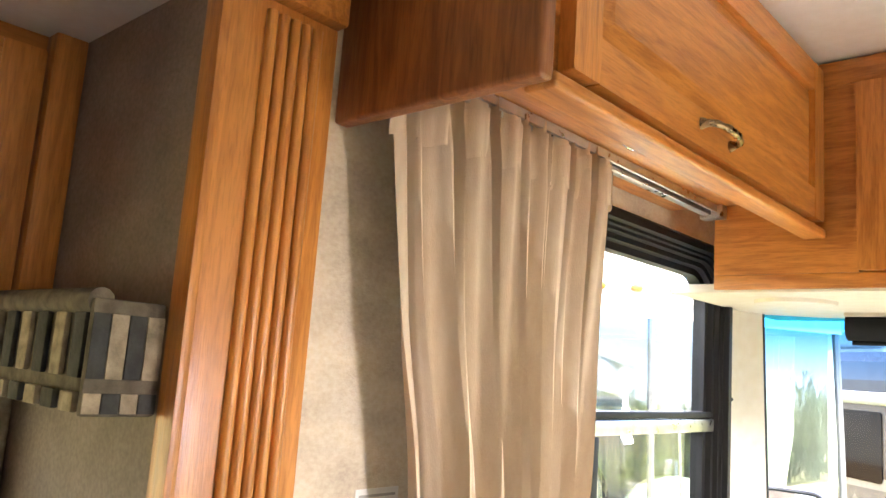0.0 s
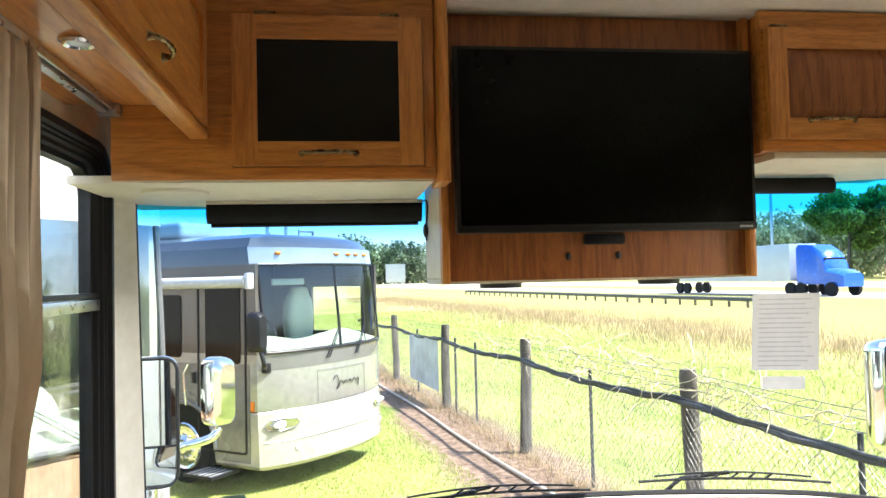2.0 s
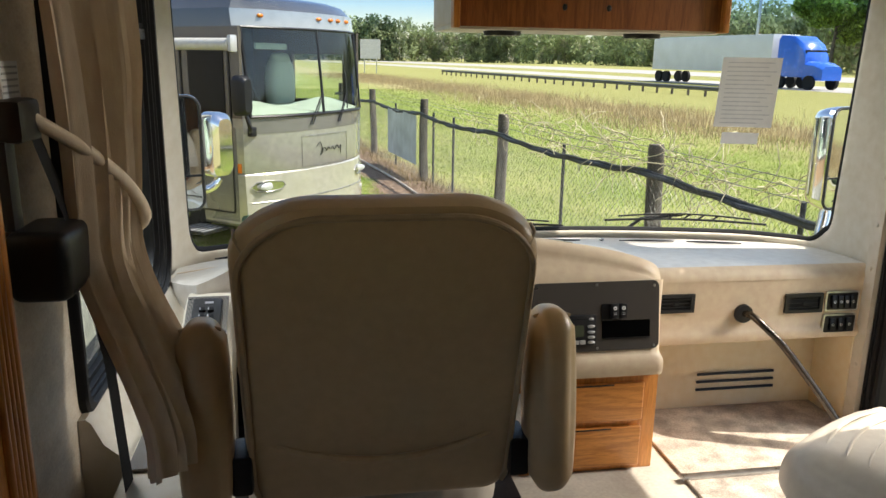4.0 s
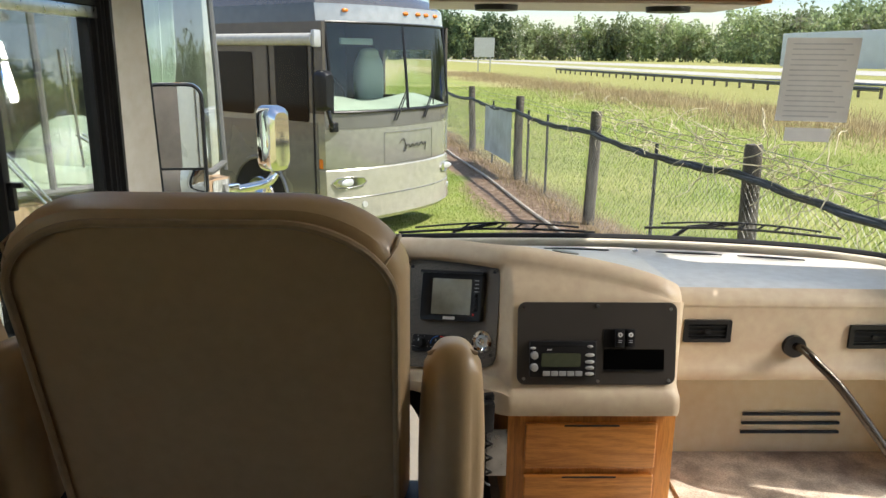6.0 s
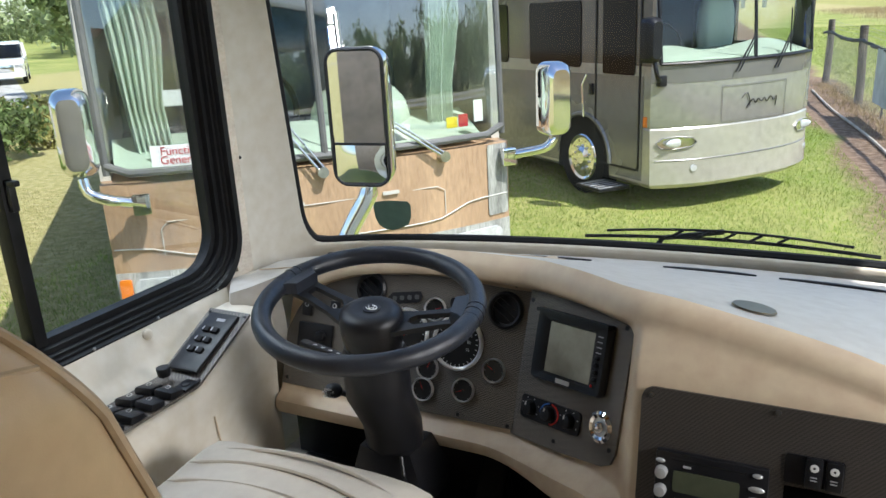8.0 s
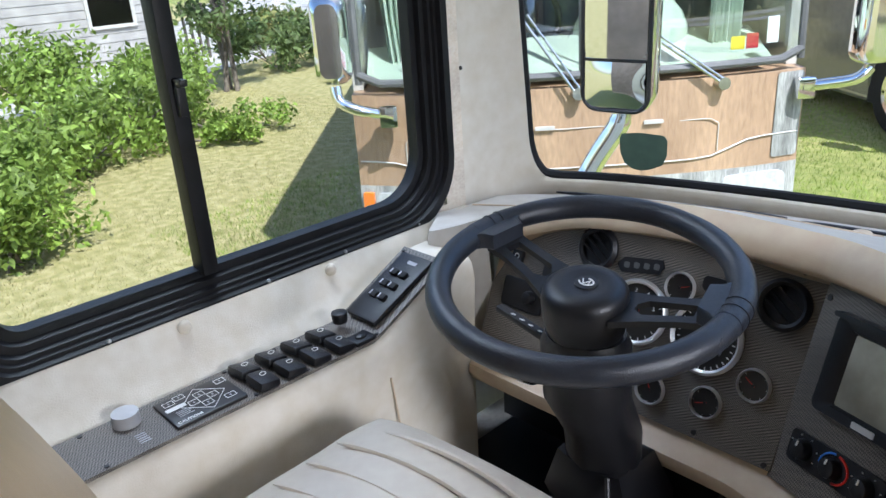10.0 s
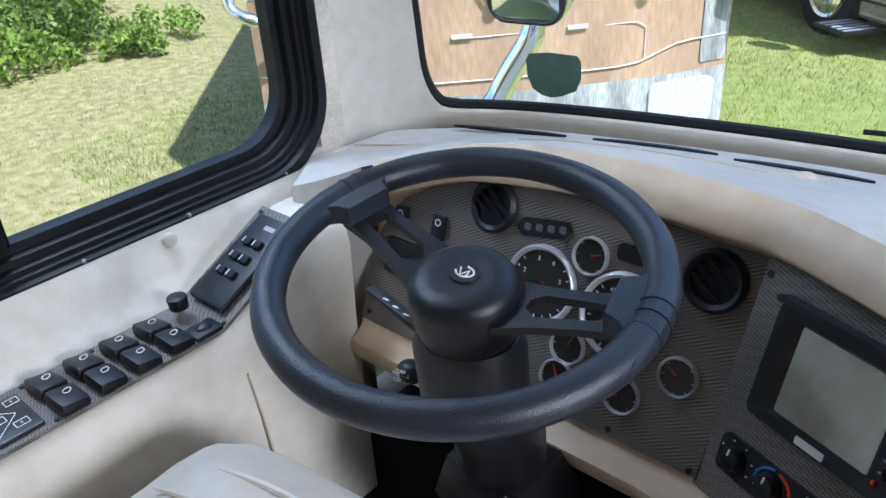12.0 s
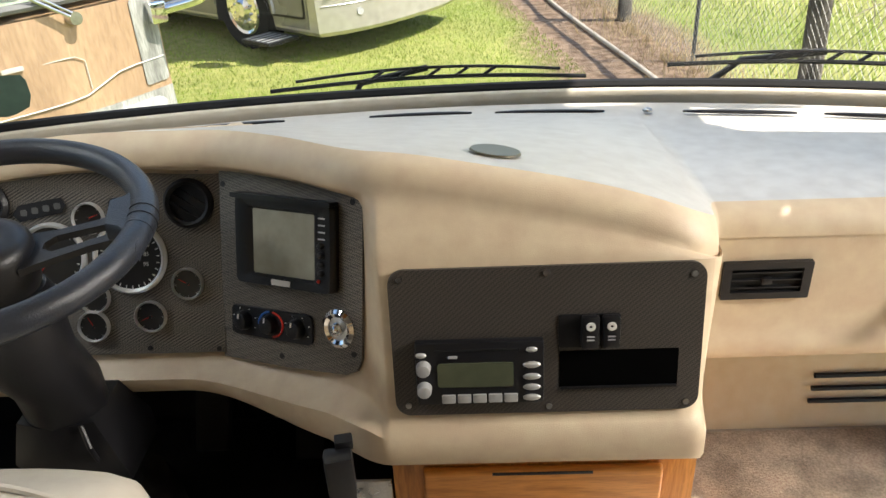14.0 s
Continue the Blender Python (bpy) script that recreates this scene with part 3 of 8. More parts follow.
def dash_row(x):
    (ly, lz), (ty, tz), (by, bz), (ey, ez) = curve(LIP, x), curve(TOPL, x), curve(BOTL, x), curve(EDGE, x)
    wy = base_y(x) - 0.012
    top = []
    for k in range(9):
        s = k / 9
        hump = 0.016 * math.sin(math.pi * min(1, s * 1.15)) if x < 0.4 else 0.004 * math.sin(math.pi * s)
        zz = 0.612 + (lz - 0.612) * (s ** 1.3)
        top.append((x, wy + (ly + 0.05 - wy) * s, zz + hump * s))
    r = 0.045
    lip = [(x, ly + r * (1 - math.sin(a)) * 1.1, lz - r * (1 - math.cos(a))) for a in (0.2, 0.6, 1.0, 1.35, 1.57)]
    under = [(x, ly + 0.002, lz - r - 0.004), (x, ly + 0.35 * (ty - ly), tz + 0.2 * (lz - r - tz))]
    if x > -0.11:
        under = [(x, ly + (ty - ly) * q, lz - r + (tz - lz + r) * q) for q in (0.2, 0.6)]
    face = [(x, ty, tz)] + [(x, ty + (by - ty) * k / 4, tz + (bz - tz) * k / 4) for k in range(1, 5)]
    low = [(x, by - 0.006, bz - 0.006), (x, ey - 0.006, bz - 0.02), (x, ey - 0.008, ez + 0.02), (x, ey, ez + 0.004), (x, ey + 0.02, ez), (x, ey + 0.16, ez)]
    return top, lip + under + face + low


dash = thing("dashboard", (0.1, 2.9, 0.3), "beige moulded dashboard with a raised instrument hood", "dashboard", "", "structure")
tops, fronts = zip(*(dash_row(x) for x in xs))
part("dash_top", loft([t + [f[0]] for t, f in zip(tops, fronts)], False, False), DASHTOP, dash, "grey-beige padded dash top", angle=50)
part("dash_face", loft(fronts, False, False), DASH, dash, angle=50)
# end of the dash at the driver's side, running on to the window sill
rows = []
for i in range(13):
    x = -1.205 + 0.22 * i / 12
    s = i / 12
    (ly, lz) = curve(LIP, -0.985)
    y0 = 2.868 - 0.126 * min(1, s / 0.48) + (ly - 2.742) * max(0, (s - 0.48) / 0.52) ** 1.4
    z0 = 0.626 + (lz - 0.626) * s ** 1.6
    wy = 3.07 + (base_y(-0.985) - 0.012 - 3.07) * s ** 0.8
    rows.append([(x, wy + (y0 - wy) * k / 8, 0.612 + (z0 - 0.612) * (k / 8) ** 1.3) for k in range(9)] + [(x, y0 - 0.006, z0 - 0.02), (x, y0, z0 - 0.06), (x, y0 + 0.02, 0.34)])
part("dash_end", loft(rows, False, False), DASHTOP, dash, angle=50)
part("seam", tube([(-1.19, 2.965, 0.622), (-1.1, 3.03, 0.6185), (-0.99, 3.10, 0.6215), (-0.93, 3.16, 0.622)], 0.0018, 6), DASH, dash)


def top_z(x, y):
    """Height of the dash top."""
    r = dash_row(x)[0]
    for a, b in zip(r, r[1:]):
        if b[1] <= y <= a[1]:
            return b[2] + (a[2] - b[2]) * (y - b[1]) / (a[1] - b[1])
    return r[-1][2]


# defroster slots
slot_x = ((-1.09, -0.87), (-0.82, -0.60), (-0.56, -0.35), (-0.17, 0.05), (0.10, 0.33), (0.49, 0.71), (0.76, 0.97))
for a, b in slot_x:
    pts = []
    for k in range(7):
        x = a + (b - a) * k / 6
        pts.append((x, base_y(x) - (0.095 if x > -0.58 else 0.055), max(0.6195, top_z(x, base_y(x) - (0.095 if x > -0.58 else 0.055))) + 0.002))
    b_ = tube(pts, [0.003, 0.0055, 0.0065, 0.0065, 0.0065, 0.0055, 0.003], 8)
    for v in b_.verts:
        v.co.z = pts[3][2] + (v.co.z - pts[3][2]) * 0.7
    part("defroster_slot", b_, BLACK, dash, "black defroster slot")
part("dash_screw", ellipsoid((0.42, base_y(0.42) - 0.09, 0.622), (0.011, 0.009, 0.005)), STEEL, dash)
part("speaker_disc", moved(cyl((0, 0, 0), (0, 0, 0.003), 0.039, 0.037, 28), pose(0.08, 2.79, top_z(0.08, 2.79) + 0.004, -9, 8, 0)), mat("bronze_disc", (0.16, 0.14, 0.10), 0.35, 0.5), dash, "bronze-grey round cover")
# lid in the dash top
lidb = BM()
tube([(x, y, top_z(x, y) + 0.0005) for x, y in ((-0.90, 3.11), (-0.8, 3.095), (-0.7, 3.085), (-0.6, 3.09), (-0.5, 3.10), (-0.455, 3.11), (-0.43, 3.15), (-0.40, 3.21))], 0.0024, 6, lidb)
part("lid_edge", lidb, DASH, dash, "moulded edge of the dash lid")
part("lid_notch", ellipsoid((-0.425, 3.175, top_z(-0.425, 3.175)), (0.018, 0.022, 0.004)), DASH, dash, "finger notch of the lid")

# kick panel and footwell under the dash
kp = thing("kick_panel", (0.85, 3.0, 0.0), "cream kick panel with three vent slots", "panel", "", "structure")
part("panel", moved(box(0.37, XR, -0.012, 0.012, 0.0, 0.38), pose(0, 3.0, 0, -6, 0, 0)), KICK, kp)
for k in range(3):
    z = 0.075 + k * 0.031
    part("vent_slot", tube([(0.735 + k * 0.002, 2.986 - 0.012 * 0 + z * 0.1 - 0.006, z), (1.065, 2.986 + z * 0.1 - 0.006, z)], 0.0055, 8), BLACK, kp, "dark slot")
part("side_panel", box(1.235, XR, 2.792, 3.0, 0, 0.35, 0.004), KICK, kp)
cm = BM()
box(0.44, 1.2, 2.05, 2.97, 0.001, 0.014, 0.006, 2, cm)
tagged(part("floor_mat", cm, CARPET), "beige carpet mat in the passenger footwell", "mat")
tr = BM()
box(0.42, 1.2, 2.46, 2.49, 0.014, 0.024, 0.004, 2, tr)
tagged(part("threshold_strip", tr, STEEL), "metal carpet strip across the footwell floor", "trim")
tagged(part("footwell_back", box(-1.2, 0.37, 3.06, 3.10, 0, 0.37), BLACK), "black firewall under the dash", "wall", "", "structure")
tagged(part("driver_mat", box(-1.16, -0.12, 2.45, 3.05, 0.001, 0.012, 0.005), BLACK), "black rubber mat in the driver footwell", "mat")
for x, w, h, n in ((-0.50, 0.07, 0.16, "brake_pedal"), (-0.30, 0.06, 0.2, "accelerator_pedal")):
    pe = thing(n, (x, 2.95, 0.012), "black rubber foot pedal", "pedal")
    part("pad", moved(box(-w / 2, w / 2, -0.012, 0.012, -h / 2, h / 2, 0.006), pose(x, 2.93, 0.14, -35, 0, 0)), RUBBER, pe)
    part("arm", tube([(x, 2.94, 0.14), (x, 3.03, 0.10), (x, 3.06, 0.012)], 0.010), BLACK, pe)

# ---- instrument panels ----


def gp(x, z, d=0.0):
    """Point on the gauge panel's plane."""
    return Vector((x, 2.762 + (z - 0.405) * 0.375 - 0.936 * d, z + 0.351 * d))


GN = Vector((0, -0.936, 0.351))
g3 = lambda u, v, d: gp(u, v, d)
gpan = thing("gauge_panel", gp(-0.68, 0.41), "carbon-look instrument panel with round gauges", "instrument panel")
out = []
for k in range(25):
    x = -0.363 - 0.622 * k / 24
    out.append((x, curve(TOPL, x)[1] - 0.012 if x > -0.9 else 0.64 - (x + 0.9) ** 2 * 14))
outline = [(-0.985, 0.415), (-0.378, 0.412)] + out
part("panel", slab(outline, g3, 0.001, 0.006), CARBON, gpan, smooth=False)


def gauge(x, z, r, parent, pt=gp, n=GN, needle=40, ticks=9, big=False):
    c = pt(x, z, 0.006)
    g = part("gauge", disc_on(c, n, r * 0.9, 0.003, 32), DIAL, parent, "round dial with a chrome ring")
    part("bezel", disc_on(c, n, r, 0.010, 40, None, r * 0.86), BEZEL, g, "chrome ring")
    tb = BM()
    for k in range(ticks):
        a = radians(-220 + 260 * k / (ticks - 1))
        p0, p1 = r * 0.72, r * 0.8
        m = [(math.cos(a) * q - math.sin(a) * w, math.sin(a) * q + math.cos(a) * w) for q, w in ((p0, -r * 0.015), (p1, -r * 0.015), (p1, r * 0.015), (p0, r * 0.015))]
        slab([(x + u, z + v) for u, v in m], lambda u, v, d: pt(u, v, d), 0.0092, 0.0097, tb)
    part("ticks", tb, MARK, g, smooth=False)
    a = radians(needle)
    q = [(x + math.cos(a) * s - math.sin(a) * w, z + math.sin(a) * s + math.cos(a) * w) for s, w in ((-0.1 * r, -0.03 * r), (0.62 * r, -0.012 * r), (0.62 * r, 0.012 * r), (-0.1 * r, 0.03 * r))]
    part("needle", slab(q, lambda u, v, d: pt(u, v, d), 0.0098, 0.0108), RED, g, smooth=False)
    part("boss", disc_on(pt(x, z, 0.009), n, r * 0.09, 0.004, 16), BLACK, g)
    return g


sp = gauge(-0.523, 0.568, 0.062, gpan, needle=205, ticks=21)
tq = gauge(-0.653, 0.572, 0.058, gpan, needle=225, ticks=15)
for x, z, nd in ((-0.431, 0.523, 150), (-0.498, 0.473, 200), (-0.596, 0.460, 120), (-0.59, 0.506, 70), (-0.586, 0.63, 20)):
    gauge(x, z, 0.027, gpan, needle=nd, ticks=7)
GM = Matrix.Translation((0, 0, 0)) @ Euler((radians(90 - 20.5), 0, 0)).to_matrix().to_4x4()
for (n_, dx, dz) in (("85", 0.028, 0.004), ("75", 0.030, 0.018), ("95", 0.026, -0.012), ("45", -0.02, 0.03), ("55", 0.004, 0.036)):
    text_mesh("dial_number", n_, 0.0095, MARK, Matrix.Translation(gp(-0.523 + dx, 0.568 + dz, 0.0095)) @ GM, sp)
for k, dx in enumerate((-0.034, -0.03, -0.01, 0.014, 0.03)):
    text_mesh("dial_number", str(k + 1), 0.010, MARK, Matrix.Translation(gp(-0.653 + dx, 0.572 + (-0.015, 0.012, 0.034, 0.033, 0.012)[k], 0.0095)) @ GM, tq)
for x, z in ((-0.757, 0.655), (-0.418, 0.648)):
    v = part("air_vent", disc_on(gp(x, z, 0.005), GN, 0.041, 0.012, 36, None, 0.03), BLACK, gpan, "round black air vent")
    part("cup", disc_on(gp(x, z, 0.004), GN, 0.031, 0.003, 28), RUBBER, v)
    vb = BM()
    for k in (-1, 0, 1):
        box(-0.028 + abs(k) * 0.003, 0.028 - abs(k) * 0.003, -0.004, 0.008, k * 0.013 - 0.001, k * 0.013 + 0.001, 0, 2, vb)
    part("fin", moved(vb, Matrix.Translation(gp(x, z, 0.01)) @ Euler((radians(-20), radians(38), 0)).to_matrix().to_4x4()), BLACK, v)
ib = [(-0.70, 0.628), (-0.63, 0.64), (-0.622, 0.652), (-0.628, 0.664), (-0.70, 0.654), (-0.712, 0.64)]
ip = part("warning_lamp_strip", slab(ib, g3, 0.005, 0.009), BLACK, gpan, "black warning lamp strip")
part("warning_lamp_strip", slab(rrect(-0.55, -0.505, 0.637, 0.66, 0.008), g3, 0.005, 0.009), BLACK, gpan, "black warning lamp strip")
for k in range(4):
    part("symbol", slab(rrect(-0.698 + k * 0.019, -0.687 + k * 0.019, 0.637 + k * 0.003, 0.647 + k * 0.003, 0.003), g3, 0.0088, 0.0094), DIMMARK, ip)
for x, z in ((-0.85, 0.6), (-0.93, 0.595)):
    s_ = part("rocker_switch", moved(box(-0.013, 0.013, -0.02, 0.02, 0, 0.010, 0.004), Matrix.Translation(gp(x, z, 0.005)) @ GM), BLACK, gpan)
    part("symbol", moved(disc_on((0, 0.008, 0.0098), (0, 0, 1), 0.006, 0.001, 16, None, 0.004), Matrix.Translation(gp(x, z, 0.005)) @ GM), MARK, s_)
lsw = part("light_switch", moved(box(-0.05, 0.05, -0.03, 0.03, 0, 0.008, 0.006), Matrix.Translation(gp(-0.90, 0.535, 0.005)) @ GM), BLACK, gpan)
part("knob", moved(cyl((0.02, 0, 0.008), (0.02, 0, 0.022), 0.014, 0.012, 20, None, 0.003), Matrix.Translation(gp(-0.90, 0.535, 0.005)) @ GM), BLACK, lsw)
for x, z in ((-0.388, 0.408), (-0.77, 0.688), (-0.6, 0.70), (-0.4, 0.69), (-0.505, 0.412), (-0.97, 0.42)):
    part("screw", disc_on(gp(x if x > -0.98 else -0.97, z + 0.01, 0.006), GN, 0.0045, 0.002, 10), BLACK, gpan)

# monitor panel, turned towards the driver
A0, AU, AV = Vector((-0.378, 2.7665, 0.403)), Vector((0.252, -0.136, 0.046)), Vector((0.020, 0.094, 0.291))
AN = AU.cross(AV).normalized()


def ap(u, v, d=0.0):
    """Monitor panel: u and v from 0 to 1 across and up, d out of it."""
    return A0 + AU * u + AV * v * (1 - 0.06 * u) + AN * d


mpan = thing("monitor_panel", ap(0.5, 0), "carbon-look panel with monitor and climate controls", "instrument panel")
part("panel", slab([(0.0, 0.0), (0.5, 0.0), (0.9, 0.02), (0.97, 0.05), (1.0, 0.12), (1.0, 0.9), (0.97, 0.97), (0.9, 1.0), (0.45, 1.03), (0.0, 1.02)], ap, 0.001, 0.007), CARBON, mpan, smooth=False)
for u, v in ((0.03, 0.95), (0.94, 0.93), (0.95, 0.14), (0.45, 0.06)):
    part("screw", disc_on(ap(u, v, 0.006), AN, 0.005, 0.002, 10), BLACK, mpan)
for f_, m_ in ((0, 0),):
    mon = thing("rear_view_monitor", ap(0.5, 0.5), "black rear-view monitor with a blank grey screen", "monitor")
    au, av = AU.length, AV.length
    ol = rrect(0.17, 0.85, 0.45, 0.915, 0.035, 4)
    sc = rrect(0.29, 0.72, 0.51, 0.85, 0.01, 4)
    prof = [(0, 0.006), (-0.04, 0.010), (-0.04, 0.018), (0.08, 0.024), (0.78, 0.023), (1, 0.017)]
    part("case", ringframe(ol, sc, ap, 0, 0, None, prof), BLACK, mon)
    part("screen", slab(sc, ap, 0.010, 0.0175), SCREEN, mon, "blank grey screen")
    part("hood", slab(rrect(0.165, 0.855, 0.90, 0.925, 0.01, 3), ap, 0.010, 0.030), BLACK, mon)
    for k in range(4):
        part("button", ellipsoid(ap(0.785, 0.70 - k * 0.047, 0.025), (0.006, 0.006, 0.005)), BLACK, mon)
    part("power_lamp", ellipsoid(ap(0.765, 0.515, 0.024), (0.003, 0.003, 0.003), None, 8, 6), RED, mon, "small red lamp")
    for k in range(4):
        part("label_bar", slab(rrect(0.765, 0.81, 0.73 + k * 0.035, 0.738 + k * 0.035, 0.002, 2), ap, 0.0238, 0.0245), PRINT, mon)
    part("maker_plate", slab(rrect(0.44, 0.57, 0.462, 0.492, 0.004, 2), ap, 0.0235, 0.025), MARK, mon, "small white plate")
hv = thing("climate_control", ap(0.4, 0.2), "black heater control with three knobs", "control panel")
part("plate", slab(rrect(0.09, 0.68, 0.150, 0.310, 0.03, 4), ap, 0.006, 0.012), BLACK, hv)
for u in (0.19, 0.385, 0.58):
    kn = part("knob", cyl(ap(u, 0.232, 0.012), ap(u, 0.232, 0.026), 0.0165, 0.014, 24, None, 0.003), BLACK, hv)
    part("pointer", cyl(ap(u, 0.275, 0.0265), ap(u, 0.25, 0.0275), 0.0015, 0.0015, 6), MARK, kn)
    for k in range(6):
        a = radians(-30 + 240 * k / 5)
        part("mark", ellipsoid(ap(u + math.cos(a) * 0.088, 0.232 + math.sin(a) * 0.068, 0.0122), (0.0016, 0.0016, 0.001), None, 6, 4), MARK, kn)
arc = lambda a0, a1: [ap(0.39 + math.cos(radians(a)) * 0.088, 0.232 + math.sin(radians(a)) * 0.068, 0.0125) for a in range(a0, a1, 10)]
part("blue_arc", tube(arc(95, 190), 0.0018, 6), BLUE, hv, "blue cold mark")
part("red_arc", tube(arc(-80, 85), 0.0018, 6), RED, hv, "red hot mark")
lk = thing("lighter_socket", ap(0.84, 0.27), "chrome power socket in the dash panel", "socket")
part("ring", disc_on(ap(0.85, 0.265, 0.006), AN, 0.030, 0.007, 36, None, 0.018), CHROME, lk)
part("cup", disc_on(ap(0.85, 0.265, 0.005), AN, 0.019, 0.003, 24), STEEL, lk)
part("pin", ellipsoid(ap(0.85, 0.265, 0.010), (0.011, 0.011, 0.011)), CHROME, lk)

# radio panel


def bp_(x, z, d=0.0):
    return Vector((x, 2.567 + (z - 0.43) * 0.162 - 0.987 * d, z + 0.16 * d))


BN = Vector((0, -0.987, 0.16))
BMX = Euler((radians(90 - 9.2), 0, 0)).to_matrix().to_4x4()
rpan = thing("radio_console_face", bp_(0.14, 0.43), "dark woven-look radio panel with rounded corners", "instrument panel")
part("panel", slab(rrect(-0.074, 0.349, 0.436, 0.655, 0.022), bp_, -0.004, 0.004), DARKPANEL, rpan, smooth=False)
for x, z in ((-0.058, 0.642), (0.138, 0.646), (0.332, 0.638), (-0.056, 0.452), (0.142, 0.446), (0.332, 0.448)):
    part("screw", disc_on(bp_(x, z, 0.004), BN, 0.0045, 0.002, 12), STEEL, rpan)
# flat near-black sheet standing for the shade inside the open pocket
part("pocket", slab(rrect(0.156, 0.318, 0.474, 0.531, 0.002), bp_, 0.0035, 0.0046), mat("pocket_shade", (0.002, 0.002, 0.002), 0.9, spec=0.02), rpan, "near-black sheet for the shade in the storage pocket")
part("pocket_sill", slab(rrect(0.157, 0.317, 0.4735, 0.4765, 0.001), bp_, 0.004, 0.008), BLACK, rpan)
part("switch_mount", slab(rrect(0.154, 0.238, 0.537, 0.585, 0.004), bp_, 0.0035, 0.006), BLACK, rpan)
for x in (0.196, 0.224):
    s_ = part("rocker_switch", moved(box(-0.0125, 0.0125, -0.024, 0.024, 0, 0.012, 0.005), Matrix.Translation(bp_(x, 0.562, 0.005)) @ BMX), BLACK, rpan)
    part("symbol", moved(disc_on((0, 0.010, 0.0118), (0, 0, 1), 0.0065, 0.0012, 18, None, 0.002), Matrix.Translation(bp_(x, 0.562, 0.005)) @ BMX), MARK, s_)
    for k in range(2):
        part("label_bar", moved(box(-0.005, 0.005, -0.006 - k * 0.005, -0.004 - k * 0.005, 0.0118, 0.0124), Matrix.Translation(bp_(x, 0.562, 0.005)) @ BMX), PRINT, s_)
rad = thing("car_radio", bp_(0.045, 0.457), "black car radio with silver knobs and buttons", "radio")
part("body", moved(box(-0.088, 0.088, -0.048, 0.048, -0.004, 0.012, 0.004), Matrix.Translation(bp_(0.046, 0.506, 0.004)) @ BMX), BLACK, rad)
part("display", slab(rrect(-0.012, 0.092, 0.487, 0.523, 0.004), bp_, 0.015, 0.018), LCD, rad, "dark green-grey display")
part("disc_slot", slab(rrect(-0.015, 0.10, 0.540, 0.5435, 0.001), bp_, 0.015, 0.0168), RUBBER, rad)
for z in (0.518, 0.486):
    part("knob", cyl(bp_(-0.031, z, 0.014), bp_(-0.031, z, 0.03), 0.0105, 0.0095, 24, None, 0.002), SILVERPL, rad, "silver knob")
for k in range(5):
    x = 0.002 + k * 0.0215
    part("button", moved(box(-0.0095, 0.0095, -0.0065, 0.0065, 0, 0.005, 0.002), Matrix.Translation(bp_(x, 0.469, 0.015)) @ BMX), SILVERPL, rad, "silver preset button")
for z in (0.518, 0.500, 0.484, 0.468):
    part("button", ellipsoid(bp_(0.117, z, 0.016), (0.0125, 0.004, 0.0052)), SILVERPL, rad, "oval silver button")
for x, z in ((-0.034, 0.536), (0.117, 0.541)):
    part("button", ellipsoid(bp_(x, z, 0.016), (0.008, 0.004, 0.004)), SILVERPL, rad, "small oval silver button")
part("print", slab(rrect(0.003, 0.016, 0.530, 0.534, 0.001), bp_, 0.015, 0.0168), PRINT, rad)

# face vents and switches on the passenger side


def fv(u, v, d=0.0):
    return Vector((u, 2.785 - d, v))


def dash_vent(x0, x1, z0, z1):
    t = thing("dash_vent", (x0, 2.785, z0), "black rectangular air vent in the dash face", "air vent", "dash vents")
    part("frame", ringframe(rrect(x0, x1, z0, z1, 0.003, 2), rrect(x0 + 0.014, x1 - 0.014, z0 + 0.012, z1 - 0.012, 0.002, 2), fv, 0, 0.008), BLACK, t)
    part("throat", slab(rrect(x0 + 0.013, x1 - 0.013, z0 + 0.011, z1 - 0.011, 0.002, 2), fv, 0.0005, 0.001), RUBBER, t)
    for k in range(3):
        z = z0 + 0.02 + (z1 - z0 - 0.04) * k / 2
        part("fin", box(x0 + 0.014, x1 - 0.014, 2.779, 2.784, z - 0.001, z + 0.001), BLACK, t)
    part("lever", box((x0 + x1) / 2 - 0.008, (x0 + x1) / 2 + 0.008, 2.774, 2.781, (z0 + z1) / 2 - 0.006, (z0 + z1) / 2 + 0.006, 0.002), BLACK, t)
    return t


dash_vent(0.438, 0.578, 0.475, 0.543)
dash_vent(0.93, 1.08, 0.456, 0.528)
for z0, n_ in ((0.457, 4), (0.37, 3)):
    t = thing("switch_plate", (1.155, 2.785, z0), "black switch plate with rocker switches", "switch plate", "dash switches")
    part("plate", slab(rrect(1.091, 1.224, z0, z0 + 0.075, 0.008), fv, 0, 0.006), STEEL, t)
    part("inlay", slab(rrect(1.097, 1.218, z0 + 0.006, z0 + 0.069, 0.005), fv, 0.0055, 0.0075), BLACK, t)
    for k in range(n_):
        x = 1.108 + (k + 0.5) * 0.099 / n_
        s_ = part("rocker_switch", moved(box(-0.0105, 0.0105, -0.024, 0.024, 0, 0.012, 0.004), Matrix.Translation((x, 2.7785, z0 + 0.037)) @ Euler((radians(82), 0, 0)).to_matrix().to_4x4()), BLACK, t)
        part("symbol", moved(disc_on((0, 0.0, 0.0118), (0, 0, 1), 0.005, 0.001, 14, None, 0.003), Matrix.Translation((x, 2.7785, z0 + 0.037)) @ Euler((radians(82), 0, 0)).to_matrix().to_4x4()), MARK, s_)
gr = thing("stair_grab_rail", (1.03, 2.45, 0.0), "dark bent steel grab rail from dash to floor", "handrail")
